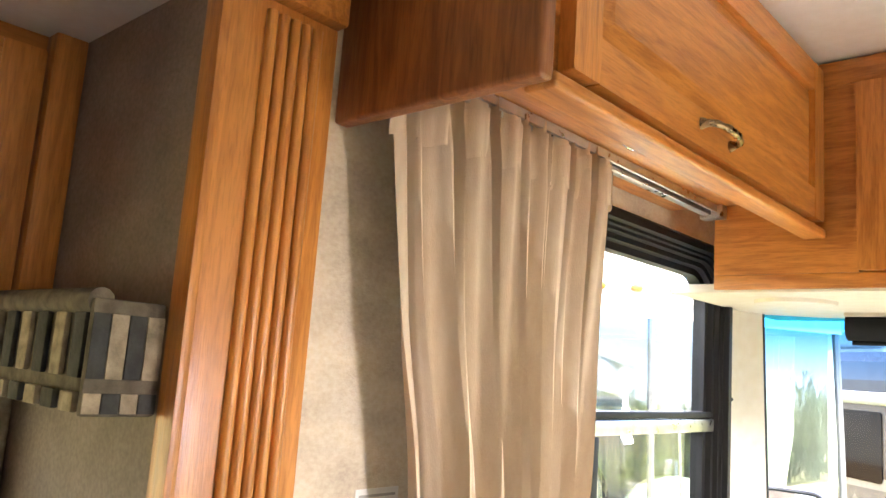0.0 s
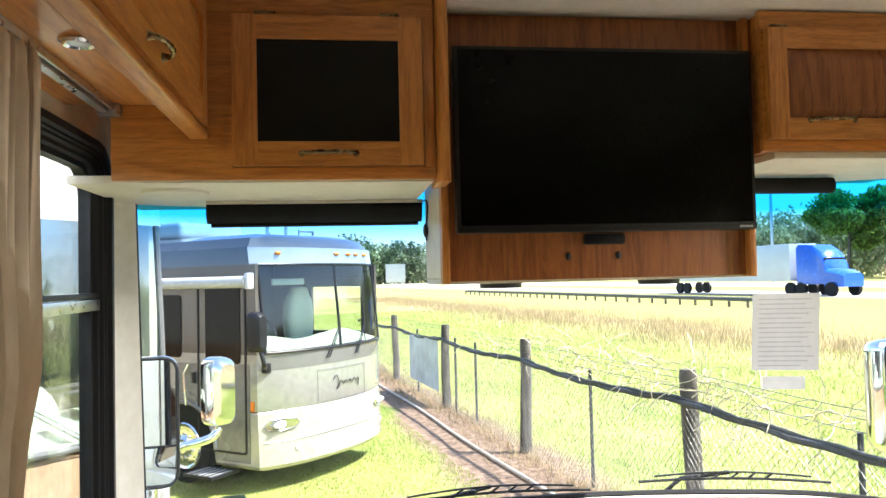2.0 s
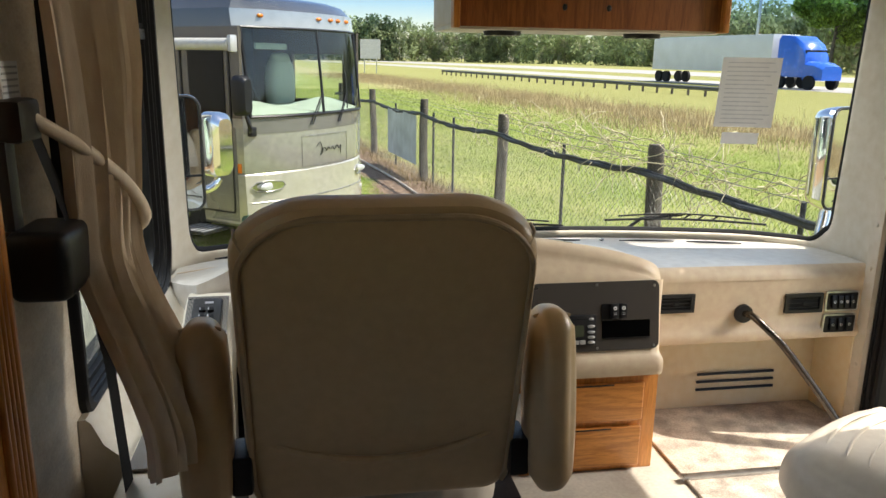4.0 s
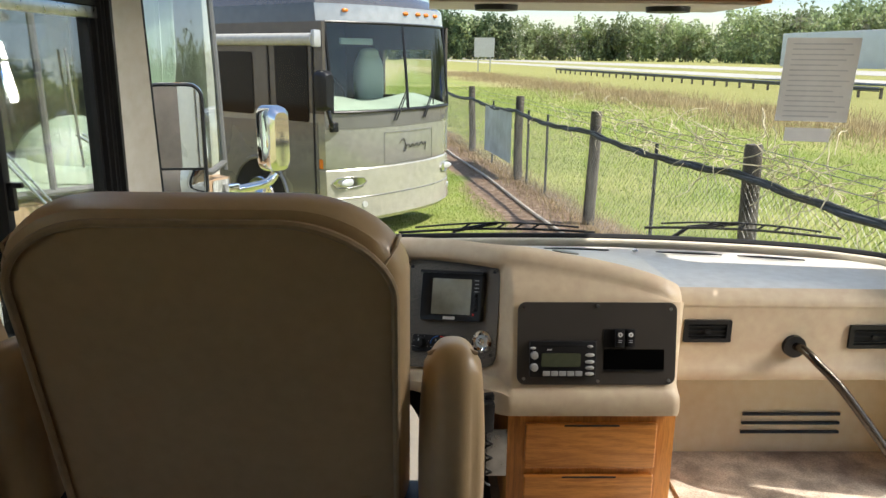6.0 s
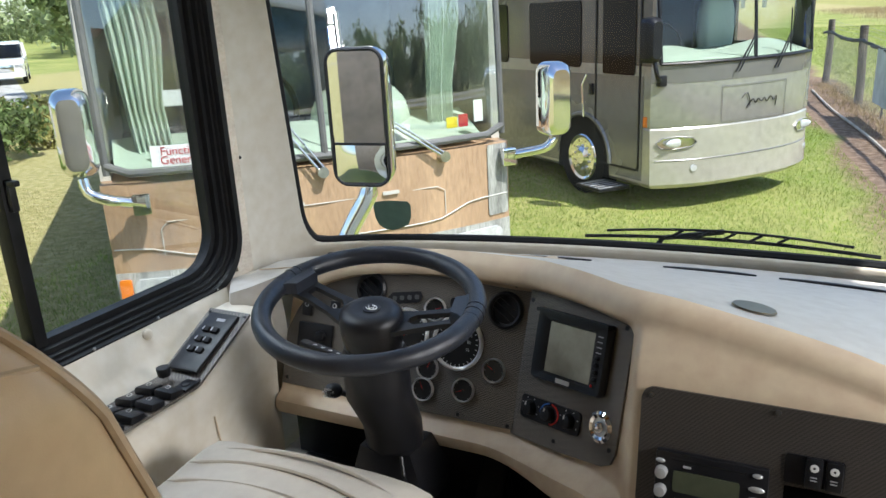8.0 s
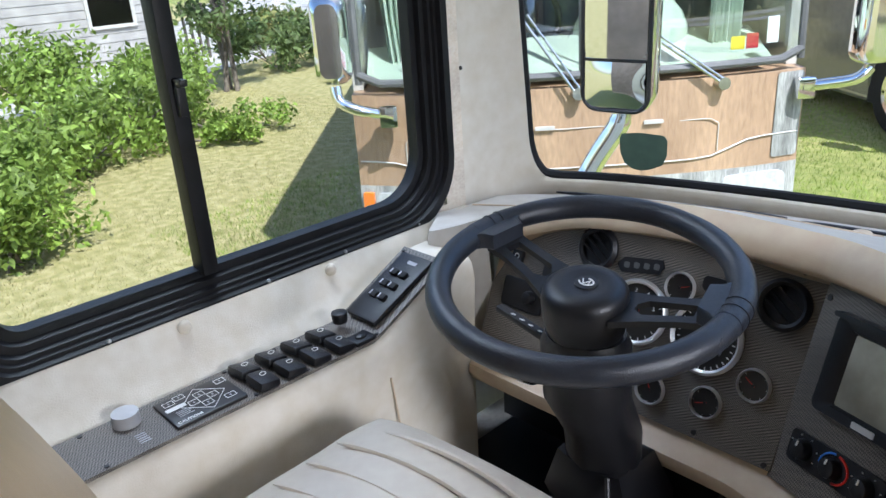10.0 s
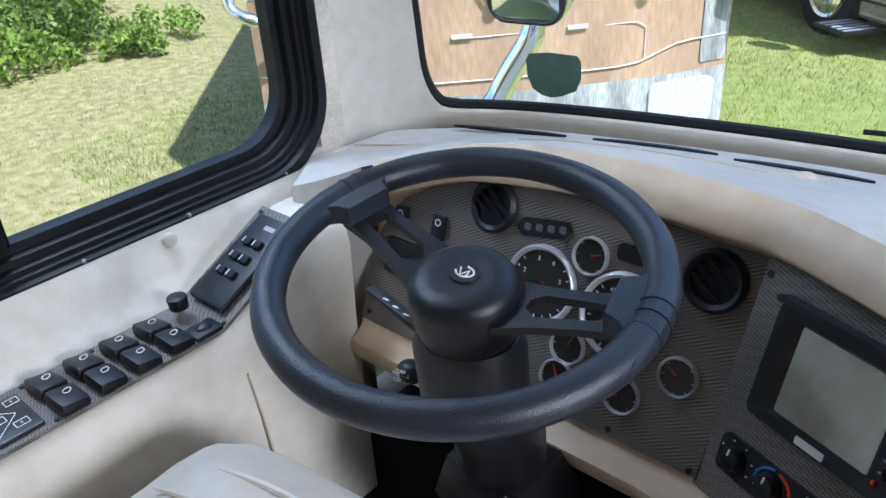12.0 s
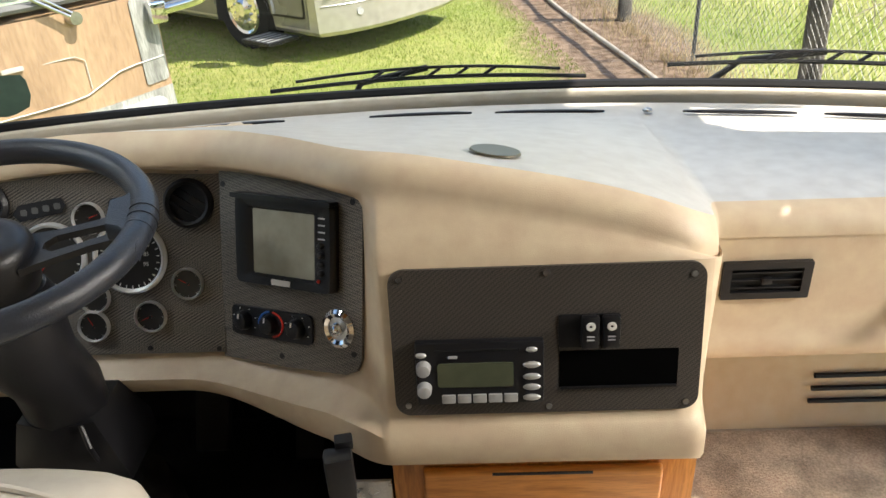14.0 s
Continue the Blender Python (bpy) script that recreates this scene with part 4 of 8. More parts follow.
part("rail", tube(spline([(0.77, 2.785, 0.462), (0.78, 2.745, 0.466), (0.805, 2.70, 0.44), (0.87, 2.66, 0.37), (1.0, 2.59, 0.19), (1.10, 2.53, 0.03), (1.115, 2.52, 0.014)], 30), 0.0125, 12), mat("dark_steel", (0.10, 0.085, 0.07), 0.25, 0.9), gr)
part("flange", disc_on((0.77, 2.786, 0.462), (0, -1, 0), 0.034, 0.014, 24), BLACK, gr)

# hand microphone on the side of the radio console
mic = thing("radio_microphone", (-0.13, 2.53, 0.3), "black handheld radio microphone in its clip", "microphone")
part("body", moved(box(-0.021, 0.021, -0.016, 0.016, -0.045, 0.045, 0.009), pose(-0.158, 2.525, 0.365, 6, 0, 12)), BLACK, mic)
part("clip", moved(box(-0.013, 0.013, -0.006, 0.012, 0.04, 0.058, 0.003), pose(-0.150, 2.54, 0.365, 6, 0, 12)), BLACK, mic)
part("bracket", box(-0.15, -0.094, 2.572, 2.578, 0.16, 0.30, 0.002), STEEL, mic, "steel mounting bracket")
part("cord", tube([(-0.15 + 0.012 * math.cos(a * 0.9), 2.535 + 0.008 * math.sin(a * 0.9), 0.32 - a * 0.006) for a in range(28)], 0.003, 6), BLACK, mic)

# oak drawer pedestal under the radio
ped = thing("drawer_pedestal", (0.14, 2.7, 0.0), "oak drawer pedestal under the radio panel", "cabinet")
part("carcase", box(-0.092, 0.368, 2.585, 3.0, 0.001, 0.344, 0.003), OAKZ, ped)
for z0, z1 in ((0.185, 0.318), (0.02, 0.162)):
    d = part("drawer_front", box(-0.045, 0.315, 2.568, 2.584, z0, z1, 0.006, 3), OAKX, ped)
    part("finger_pull", box(0.06, 0.21, 2.5665, 2.5685, z1 - 0.006, z1 - 0.001, 0.0005), BLACK, d)

# ---- steering wheel and column ----
WT = radians(9)
WYAW = Matrix.Rotation(radians(26.9), 4, "Z")
WM = Matrix.Translation((-0.587, 2.573, 0.748)) @ WYAW @ Euler((WT, 0, 0)).to_matrix().to_4x4() @ WYAW.inverted()
wheel = thing("steering_wheel", m=WM, label="black leather two-spoke steering wheel with round hub", category="steering wheel")
R = 0.205
SPOKES = (13, 171.5)
part("rim", tube([(R * math.cos(a), R * math.sin(a), 0) for a in (2 * math.pi * k / 72 for k in range(72))], 0.0187, 16, closed=True), WHEELSKIN, wheel)
for s in (-1, 1):
    ol = [(0.05, -0.042), (0.09, -0.035), (0.14, -0.030), (0.178, -0.031), (0.178, 0.031), (0.14, 0.027), (0.09, 0.030), (0.05, 0.038)]
    il = [(0.074, -0.006), (0.088, -0.019), (0.125, -0.017), (0.156, -0.015), (0.156, 0.010), (0.125, 0.013), (0.088, 0.016), (0.074, 0.006)]
    rot = Matrix.Rotation(radians(SPOKES[0] if s > 0 else SPOKES[1]), 4, "Z")
    b = ringframe(ol, il, lambda u, v, d: (u, v, d), -0.006, 0.004)
    bmesh.ops.bevel(b, geom=[e for e in b.edges if e.is_manifold and e.calc_face_angle(0) > 1], offset=0.0015, segments=1, affect="EDGES")
    for v in b.verts:
        q = min(1, max(0, (v.co.x - 0.05) / 0.18))
        v.co.z += -0.038 * (1 - q) - 0.002
    part("spoke", moved(b, rot), BLACK, wheel)
    lug = [[(u, v * k, d) for u, v in ((0.163, -0.030), (0.180, -0.038), (0.194, -0.060), (0.206, -0.085), (0.206, 0.085), (0.194, 0.060), (0.180, 0.038), (0.163, 0.030))] for d, k in ((-0.014, 0.9), (-0.011, 1.0), (0.008, 1.0), (0.012, 0.9))]
    part("spoke_lug", moved(loft(lug), rot), WHEELSKIN, wheel, "leather-covered foot of the spoke")
    wrap = BM()
    tube([((R) * math.cos(a), (R) * math.sin(a), 0) for a in (radians(-10 + 20 * k / 8) for k in range(9))], 0.0192, 16, wrap)
    part("rim_wrap", moved(wrap, rot), WHEELSKIN, wheel, "stitched leather wrap")
    for a0 in (-4.5, 0.5):
        ring = tube([((R + 0.0194 * math.cos(q)) * math.cos(radians(a0)), (R + 0.0194 * math.cos(q)) * math.sin(radians(a0)), 0.0194 * math.sin(q)) for q in (2 * math.pi * k / 16 for k in range(16))], 0.0011, 6, closed=True)
        part("stitch", moved(ring, rot), BLACK, wheel)
hub = part("hub", loft([[(r * math.cos(a), r * math.sin(a), z) for a in (2 * math.pi * k / 36 for k in range(36))] for r, z in ((0.05, -0.10), (0.057, -0.085), (0.062, -0.06), (0.0625, -0.034), (0.061, -0.024), (0.056, -0.016), (0.047, -0.0115), (0.032, -0.011), (0.020, -0.014))]), BLACK, wheel)
part("emblem", cyl((0, 0.004, -0.016), (0, 0.004, -0.012), 0.0175, 0.0165, 28), DIAL, hub, "round blue-black emblem")
eb = tube([(0.011 * math.cos(a), 0.004 + 0.008 * math.sin(a), -0.0115) for a in (radians(200 + 260 * k / 14) for k in range(15))], 0.0012, 6)
tube([(-0.008, 0.008, -0.0115), (-0.002, -0.002, -0.0115), (0.004, 0.008, -0.0115), (0.006, -0.003, -0.0115)], 0.001, 6, eb)
part("emblem_mark", eb, MARK, hub, "pale emblem strokes")
col = thing("steering_column", (-0.6, 2.8, 0.0), "black steering column with stalks and tilt knob", "steering column")
ax = WM.to_3x3() @ Vector((0, 0, 1))
top = WM.translation - ax * 0.095
low = Vector((-0.605, 2.665, 0.30))
part("shroud", loft([[c + Vector((r * math.cos(a), r * 0.95 * math.sin(a), 0)) for a in (2 * math.pi * k / 28 for k in range(28))] for c, r in ((top, 0.060), (top - ax * 0.02, 0.068), (top - ax * 0.12, 0.068), (Vector((-0.605, 2.65, 0.45)), 0.064), (low, 0.058))]), BLACK, col)
part("lower_cover", loft([[c + Vector((w * sx, d * sy, 0)) for sx, sy in ((-1, -1), (-0.3, -1.25), (0.3, -1.25), (1, -1), (1, 1), (-1, 1))] for c, w, d in ((Vector((-0.605, 2.66, 0.40)), 0.06, 0.05), (Vector((-0.605, 2.67, 0.32)), 0.085, 0.065), (Vector((-0.605, 2.69, 0.26)), 0.08, 0.06))]), BLACK, col)
part("boot", loft([[Vector((-0.605, y, z)) + Vector((r * math.cos(a), r * math.sin(a), 0)) for a in (2 * math.pi * k / 28 for k in range(28))] for y, z, r in ((2.69, 0.29, 0.055), (2.70, 0.18, 0.05), (2.71, 0.165, 0.085), (2.715, 0.13, 0.095), (2.73, 0.012, 0.10))]), RUBBER, col, "black rubber column boot")
sk = BM()
p0, p1 = Vector((-0.645, 2.60, 0.60)), Vector((-0.815, 2.63, 0.612))
d = (p1 - p0).normalized()
part("stalk", moved(box(-0.009, 0.009, 0, 0.16, -0.006, 0.006, 0.005), Matrix.Translation(p0) @ d.to_track_quat("Y", "Z").to_matrix().to_4x4()), BLACK, col, "black lever with white marks")
for k in range(5):
    q = p0 + d * (0.03 + 0.022 * k)
    part("stalk_mark", ellipsoid(q + Vector((0, -0.003, 0.0068)), (0.006, 0.002, 0.001), None, 8, 4), MARK, col)
tk = part("tilt_knob", ellipsoid((-0.722, 2.612, 0.517), (0.021, 0.018, 0.016)), BLACK, col, "oval tilt knob with white words")
part("knob_stem", cyl((-0.66, 2.64, 0.49), (-0.715, 2.618, 0.513), 0.006), BLACK, col)
for k, w in enumerate(("PUSH", "FOR TELE", "PULL", "FOR TILT")):
    text_mesh("knob_text", w, 0.0062, MARK, Matrix.Translation((-0.724, 2.5955, 0.5265 - k * 0.0055)) @ Euler((radians(62), 0, radians(12))).to_matrix().to_4x4(), col, depth=0.0012)
part("lever", tube([(-0.56, 2.60, 0.40), (-0.548, 2.585, 0.37), (-0.552, 2.60, 0.33)], 0.004, 8), BLACK, col)

# ---- side console with switches, along the driver's wall ----
con = thing("side_console", (-1.1, 2.3, 0.0), "cream side console below the driver's window", "console", "", "structure")
rows = []
for i in range(31):
    y = 1.6 + 1.15 * i / 30
    rise = min(1, max(0, (y - 2.50) / 0.20))
    z = 0.527 + 0.105 * rise * (1.0 - 0.12 * rise)
    xo = -0.985
    rows.append([(-1.1185, y, 0.0), (-1.1185, y, z - 0.004), (-1.115, y, z - 0.002), (xo - 0.012, y, z - 0.004), (xo, y, z - 0.016), (xo + 0.006, y, z - 0.05), (xo - 0.004, y, z - 0.2), (xo - 0.01, y, 0.12), (xo - 0.01, y, 0.0)])
part("body", loft(rows, True, True), VINYL, con, angle=50)
part("seam", tube([(-0.979, 2.52, 0.45), (-0.980, 2.53, 0.36), (-0.985, 2.54, 0.2), (-0.99, 2.545, 0.05)], 0.002, 6), DASH, con)


def cp(y, x, d=0.0):
    """On top of the side console: y along the coach, x across."""
    rise = min(1, max(0, (y - 2.505) / 0.195))
    z = 0.5275 + 0.098 * rise
    n = Vector((0, -0.42, 0.9)) if 0 < rise < 1 else Vector((0, 0, 1))
    return Vector((x, y, z)) + n.normalized() * d


swp = thing("side_switchboard", cp(2.3, -1.05), "carbon-look switch panel along the driver's side", "switch panel")
rows = [[cp(y, -1.112, d) for d in (0.0,)] + [cp(y, -1.112, 0.006), cp(y, -0.993, 0.006), cp(y, -0.993, 0)] for y in (1.85, 2.1, 2.4, 2.50, 2.512, 2.6, 2.69)]
part("panel", loft(rows, True, True), CARBON, swp, angle=20)
for y in (2.02, 2.262, 2.36, 2.515, 2.68):
    for x in (-1.104, -1.0):
        part("screw", disc_on(cp(y, x, 0.006), (0, 0, 1), 0.004, 0.002, 8), BLACK, swp)
for k, y in enumerate((2.28, 2.332, 2.384, 2.436)):
    for j, x in enumerate((-1.069, -1.018)):
        s_ = part("rocker_switch", moved(box(-0.0235, 0.0235, -0.020, 0.020, 0, 0.018, 0.007, 2), Matrix.Translation(cp(y + j * 0.004, x, 0.005)) @ pose(0, 0, 0, -12, 4 if j else -4, 4)), BLACK, swp)
        part("symbol", disc_on(cp(y + j * 0.004 + 0.006, x - 0.004, 0.0235), (0, -0.15, 1), 0.006, 0.001, 12, None, 0.0045), MARK, s_)
        part("label_bar", moved(box(-0.008, 0.008, -0.001, 0.001, 0, 0.0006), Matrix.Translation(cp(y + j * 0.004 - 0.008, x + 0.002, 0.0232))), PRINT, s_)
mk = part("mirror_control", cyl(cp(2.488, -1.075, 0.006), cp(2.488, -1.075, 0.022), 0.008, 0.008, 14), CHROME, swp)
part("cap", cyl(cp(2.488, -1.075, 0.022), cp(2.488, -1.075, 0.042), 0.014, 0.0155, 20, None, 0.003), BLACK, mk, "black mushroom knob")
dp = part("joystick_plate", moved(box(-0.018, 0.018, -0.022, 0.022, 0, 0.008, 0.002), Matrix.Translation(cp(2.486, -1.012, 0.005))), BLACK, swp)
part("joystick", ellipsoid(cp(2.486, -1.012, 0.014), (0.010, 0.012, 0.004)), BLACK, dp)
pdm = Matrix.Translation(cp(2.60, -1.052, 0.006)) @ Euler((radians(25), 0, 0)).to_matrix().to_4x4()
pw = part("window_control", moved(box(-0.042, 0.042, -0.085, 0.085, 0, 0.012, 0.006), pdm), BLACK, swp, "raised black window control")
for k in range(3):
    for j in range(2):
        part("key", moved(box(-0.009, 0.009, -0.007, 0.007, 0.010, 0.019, 0.002), pdm @ Matrix.Translation((-0.012 + j * 0.024, -0.03 + k * 0.03, 0))), RUBBER, pw)
        part("key_light", moved(box(-0.0015, 0.0015, -0.005, 0.005, 0.0188, 0.0195), pdm @ Matrix.Translation((-0.018 + j * 0.024, -0.03 + k * 0.03, 0))), PRINT, pw)
part("slot", moved(box(-0.012, 0.012, -0.004, 0.004, 0.0115, 0.0125), pdm @ Matrix.Translation((0.005, 0.063, 0))), PRINT, pw)
KY, KX = 2.19, -1.048
lp = part("leveling_pad", moved(box(-0.044, 0.044, -0.060, 0.060, 0, 0.007, 0.003), Matrix.Translation(cp(KY, KX, 0.005))), DIAL, swp, "black keypad with white outlined keys")
pk = lambda u, v, d: cp(KY, KX, 0.0123 + d) + Vector((u, v, 0))


def key_outline(u, v, w, h, turn):
    """White outline of one key, with a small bar inside it."""
    r = Matrix.Rotation(radians(turn), 2)
    at = lambda x, y, d: pk(u + (r @ Vector((x, y))).x, v + (r @ Vector((x, y))).y, d)
    part("key_outline", ringframe(rrect(-w, w, -h, h, 0.001, 1), rrect(-w + 0.001, w - 0.001, -h + 0.001, h - 0.001, 0.001, 1), at, 0, 0.0006), MARK, lp)
    if w < 0.02:
        part("key_mark", slab(rrect(-w * 0.3, w * 0.3, -0.0012, 0.0012, 0.0004, 1), at, 0, 0.0006), PRINT, lp)


key_outline(0.0, 0.005, 0.027, 0.027, 45)
for u, v in ((-0.016, 0.005), (0.0, 0.021), (0.016, 0.005), (0.0, -0.011)):
    key_outline(u, v, 0.0075, 0.0085, 0)
for u, v in ((-0.028, 0.048), (0.024, 0.040), (-0.032, -0.022), (-0.026, -0.042)):
    key_outline(u, v, 0.007, 0.009, 0)
part("label_bar", slab(rrect(-0.012, -0.002, -0.055, -0.022, 0.002, 2), pk, 0, 0.0006), MARK, lp)
for k in range(4):
    part("label_bar", slab(rrect(0.006 + k * 0.005, 0.0075 + k * 0.005, -0.045, -0.025 + 0.004 * (k % 2), 0.0004, 1), pk, 0, 0.0006), PRINT, lp)
text_mesh("pad_text", "CAUTION!", 0.0085, MARK, Matrix.Translation(pk(0.037, -0.035, 0.0004)) @ pose(0, 0, 0, 0, 0, 90), swp)
dk = part("dial", disc_on(cp(2.085, -1.085, 0.006), (0, 0, 1), 0.021, 0.020, 28), SILVERPL, swp, "pale round dial")
part("dial_collar", disc_on(cp(2.085, -1.085, 0.006), (0, 0, 1), 0.012, 0.006, 20), BLACK, dk)
for k in range(5):
    part("label_bar", moved(box(-0.001, 0.001, -0.008, 0.008, 0, 0.0006), Matrix.Translation(cp(2.085, -1.04 + k * 0.006, 0.0062))), PRINT, swp)


# ---- seats ----
def soft_block(w, d, h, m, puff=0.02, bev=0.05, wave=0.0, seed=1, cuts=5):
    """Upholstered block: rounded box that swells between its edges."""
    b = bmesh.new()
    bmesh.ops.create_cube(b, size=1)
    bmesh.ops.subdivide_edges(b, edges=list(b.edges), cuts=cuts * 2 + 1, use_grid_fill=True)
    for v in b.verts:
        p = v.co * 2
        q = Vector((p.x * w / 2, p.y * d / 2, p.z * h / 2))
        r = min(bev, d / 2 - 0.004, h / 2 - 0.004, w / 2 - 0.004)
        c = Vector((min(max(q.x, -w / 2 + r), w / 2 - r), min(max(q.y, -d / 2 + r), d / 2 - r), min(max(q.z, -h / 2 + r), h / 2 - r)))
        dv = q - c
        if dv.length > 1e-6:
            q = c + dv.normalized() * min(r, dv.length * 1.0 if dv.length < r else r)
        fx, fy, fz = 1 - p.x ** 2, 1 - p.y ** 2, 1 - p.z ** 2
        q += Vector((p.x * fy * fz, p.y * fx * fz, p.z * fx * fy)) * puff
        if wave:
            q += Vector((0, 0, 1)) * wave * noise.noise(Vector((q.x * 4 + seed, q.y * 7, q.z * 3)))
        v.co = q
    return moved(b, m)


def captain_seat(m, name_label, group):
    t = thing("captain_seat", m=m, label=name_label, category="seat", group=group)
    # frame: x across, y forward, z up, origin at the seat's base on the floor
    part("pedestal", loft([[(r * 0.20 * math.cos(a), 0.02 + r * 0.2 * math.sin(a), z) for a in (2 * math.pi * k / 24 for k in range(24))] for z, r in ((max(0.0, 0.002 - m.translation.z), 1.05), (0.15, 1.0), (0.34, 0.9))]), BLACK, t, "black seat pedestal")
    cush = part("cushion", soft_block(0.53, 0.54, 0.19, Matrix.Translation((0, 0.09, 0.40)) @ Euler((radians(4), 0, 0)).to_matrix().to_4x4(), 0.035, 0.075, 0.010), LEATHERLT, t, "pleated leather cushion, colour lightened as if lit")
    for k in range(6):
        y = 0.30 - k * 0.055
        pts = [(x, y - 0.10 * (x / 0.2) ** 2 * 0.35, 0.523 - 0.25 * x * x + (y - 0.1) * 0.07 - (0.012 if k == 0 else 0)) for x in (-0.2 + 0.4 * i / 12 for i in range(13))]
        part("pleat", tube(pts, [0.001] + [0.0045] * 11 + [0.001], 6), LEATHERLT, cush)
    # backrest: rounded outline swept from the rear panel to the front face, leaning back
    Z0, Z1, HW = 0.46, 1.098, 0.268

    def lean(z):
        q = (z - Z0) / (Z1 - Z0)
        return -0.20 - 0.20 * q + 0.035 * math.sin(math.pi * min(1, max(0, q)))

    def outline(inset, depth, k=1.0, crown=0.0):
        """One slice of the backrest; k shrinks it towards the middle of its panel."""
        w, z1, pts = HW - inset, Z1 - 1.5 * inset, []
        for cx, cz, rx, rz, a0 in ((1, 0, 0.05, 0.05, -90), (1, 1, 0.14, 0.105, 0), (-1, 1, 0.14, 0.105, 90), (-1, 0, 0.05, 0.05, 180)):
            for i in range(11):
                a = radians(a0 + 9 * i)
                x = cx * (w - rx) + rx * math.cos(a)
                z = (z1 - rz if cz else Z0 + inset + rz) + rz * math.sin(a)
                pts.append((x, z))
        out = []
        for x, z in pts:
            z += 0.012 * (1 - (x / HW) ** 2) * max(0, (z - 0.9) / 0.22)
            x *= 1 - 0.015 * max(0, (0.75 - z) / 0.3)
            x, z = x * k, 0.80 + (z - 0.80) * k
            thin = 1 - 0.22 * max(0, (z - Z0) / (Z1 - Z0))
            out.append(Vector((x, lean(z) + depth * thin + crown * (1 - k * k), z)))
        return out

    rows = [outline(0.022, -0.088, k, -0.022) for k in (0.04, 0.25, 0.45, 0.62, 0.78, 0.90, 0.97)]
    rows += [outline(i, d) for i, d in ((0.022, -0.088), (0.014, -0.084), (0.005, -0.068), (0.0, -0.04), (-0.003, 0.0), (0.0, 0.035), (0.006, 0.062), (0.016, 0.078), (0.026, 0.083))]
    rows += [outline(0.026, 0.083, k, 0.03) for k in (0.96, 0.88, 0.75, 0.58, 0.38, 0.2, 0.04)]
    back = part("backrest", loft(rows, True, True), LEATHER, t)
    for i, d in ((0.015, -0.0915), (0.017, 0.086)):
        part("piping", tube(outline(i, d)[6:-6], 0.0058, 8), PIPING, back, "raised leather piping round the panel")
    for sx in (-1, 1):
        o1, o2, o3, o4 = (outline(i, d) for i, d in ((0.015, -0.086), (-0.001, -0.05), (-0.005, 0.0), (0.008, 0.07)))
        n = 14 if sx > 0 else 29
        part("corner_seam", tube([o1[n], o2[n], o3[n], o4[n]], 0.003, 6), PIPING, back)
        for k in range(2):
            c = outline(0.03, 0.084, 0.99 - 0.0 * k, 0.03)[(15, 17)[k] if sx > 0 else (28, 26)[k]]
            part("pleat", tube([c, c + Vector((0, -0.02, 0.03)), c + Vector((-sx * 0.004, -0.06, 0.045))], [0.004, 0.005, 0.001], 6), LEATHER, back)
    fold = []
    for k in range(17):
        x = -0.235 + 0.47 * k / 16
        z = 0.575 + 0.05 * (x / 0.235) ** 2
        fold.append((x, lean(z) - 0.0835 - 0.021 * (1 - (x / 0.25) ** 2), z))
    part("rear_fold", tube(fold, [0.002] + [0.008] * 15 + [0.002], 8), LEATHER, back)
    for sx in (-1, 1):
        a = part("armrest", soft_block(0.085, 0.36, 0.12, Matrix.Translation((sx * 0.335, -0.29, 0.67)) @ Euler((radians(82), 0, radians(-sx * 2))).to_matrix().to_4x4(), 0.010, 0.036), LEATHER, t, "folded-up leather armrest")
        part("armrest_piping", tube([(sx * 0.335 - 0.038, -0.285, 0.842), (sx * 0.335, -0.285, 0.856), (sx * 0.335 + 0.038, -0.285, 0.842)], 0.0035, 6), PIPING, a)
        part("arm_bracket", box(sx * 0.27 - 0.02, sx * 0.27 + 0.02, -0.33, -0.24, 0.52, 0.60, 0.008), BLACK, t)
    return t


captain_seat(pose(-0.61, 2.07, 0.0, 0, 0, 0), "tan leather driver's seat with piped backrest", "cab seats")
captain_seat(pose(0.85, 1.86, -0.15, 0, 0, 28), "tan leather passenger seat turned towards the aisle", "cab seats")

# ---- overhead cabinets ----


def to_y(y0):
    return lambda u, v, d: (u, y0 - d, v)


def to_x(x0):
    return lambda u, v, d: (x0 + d, u, v)


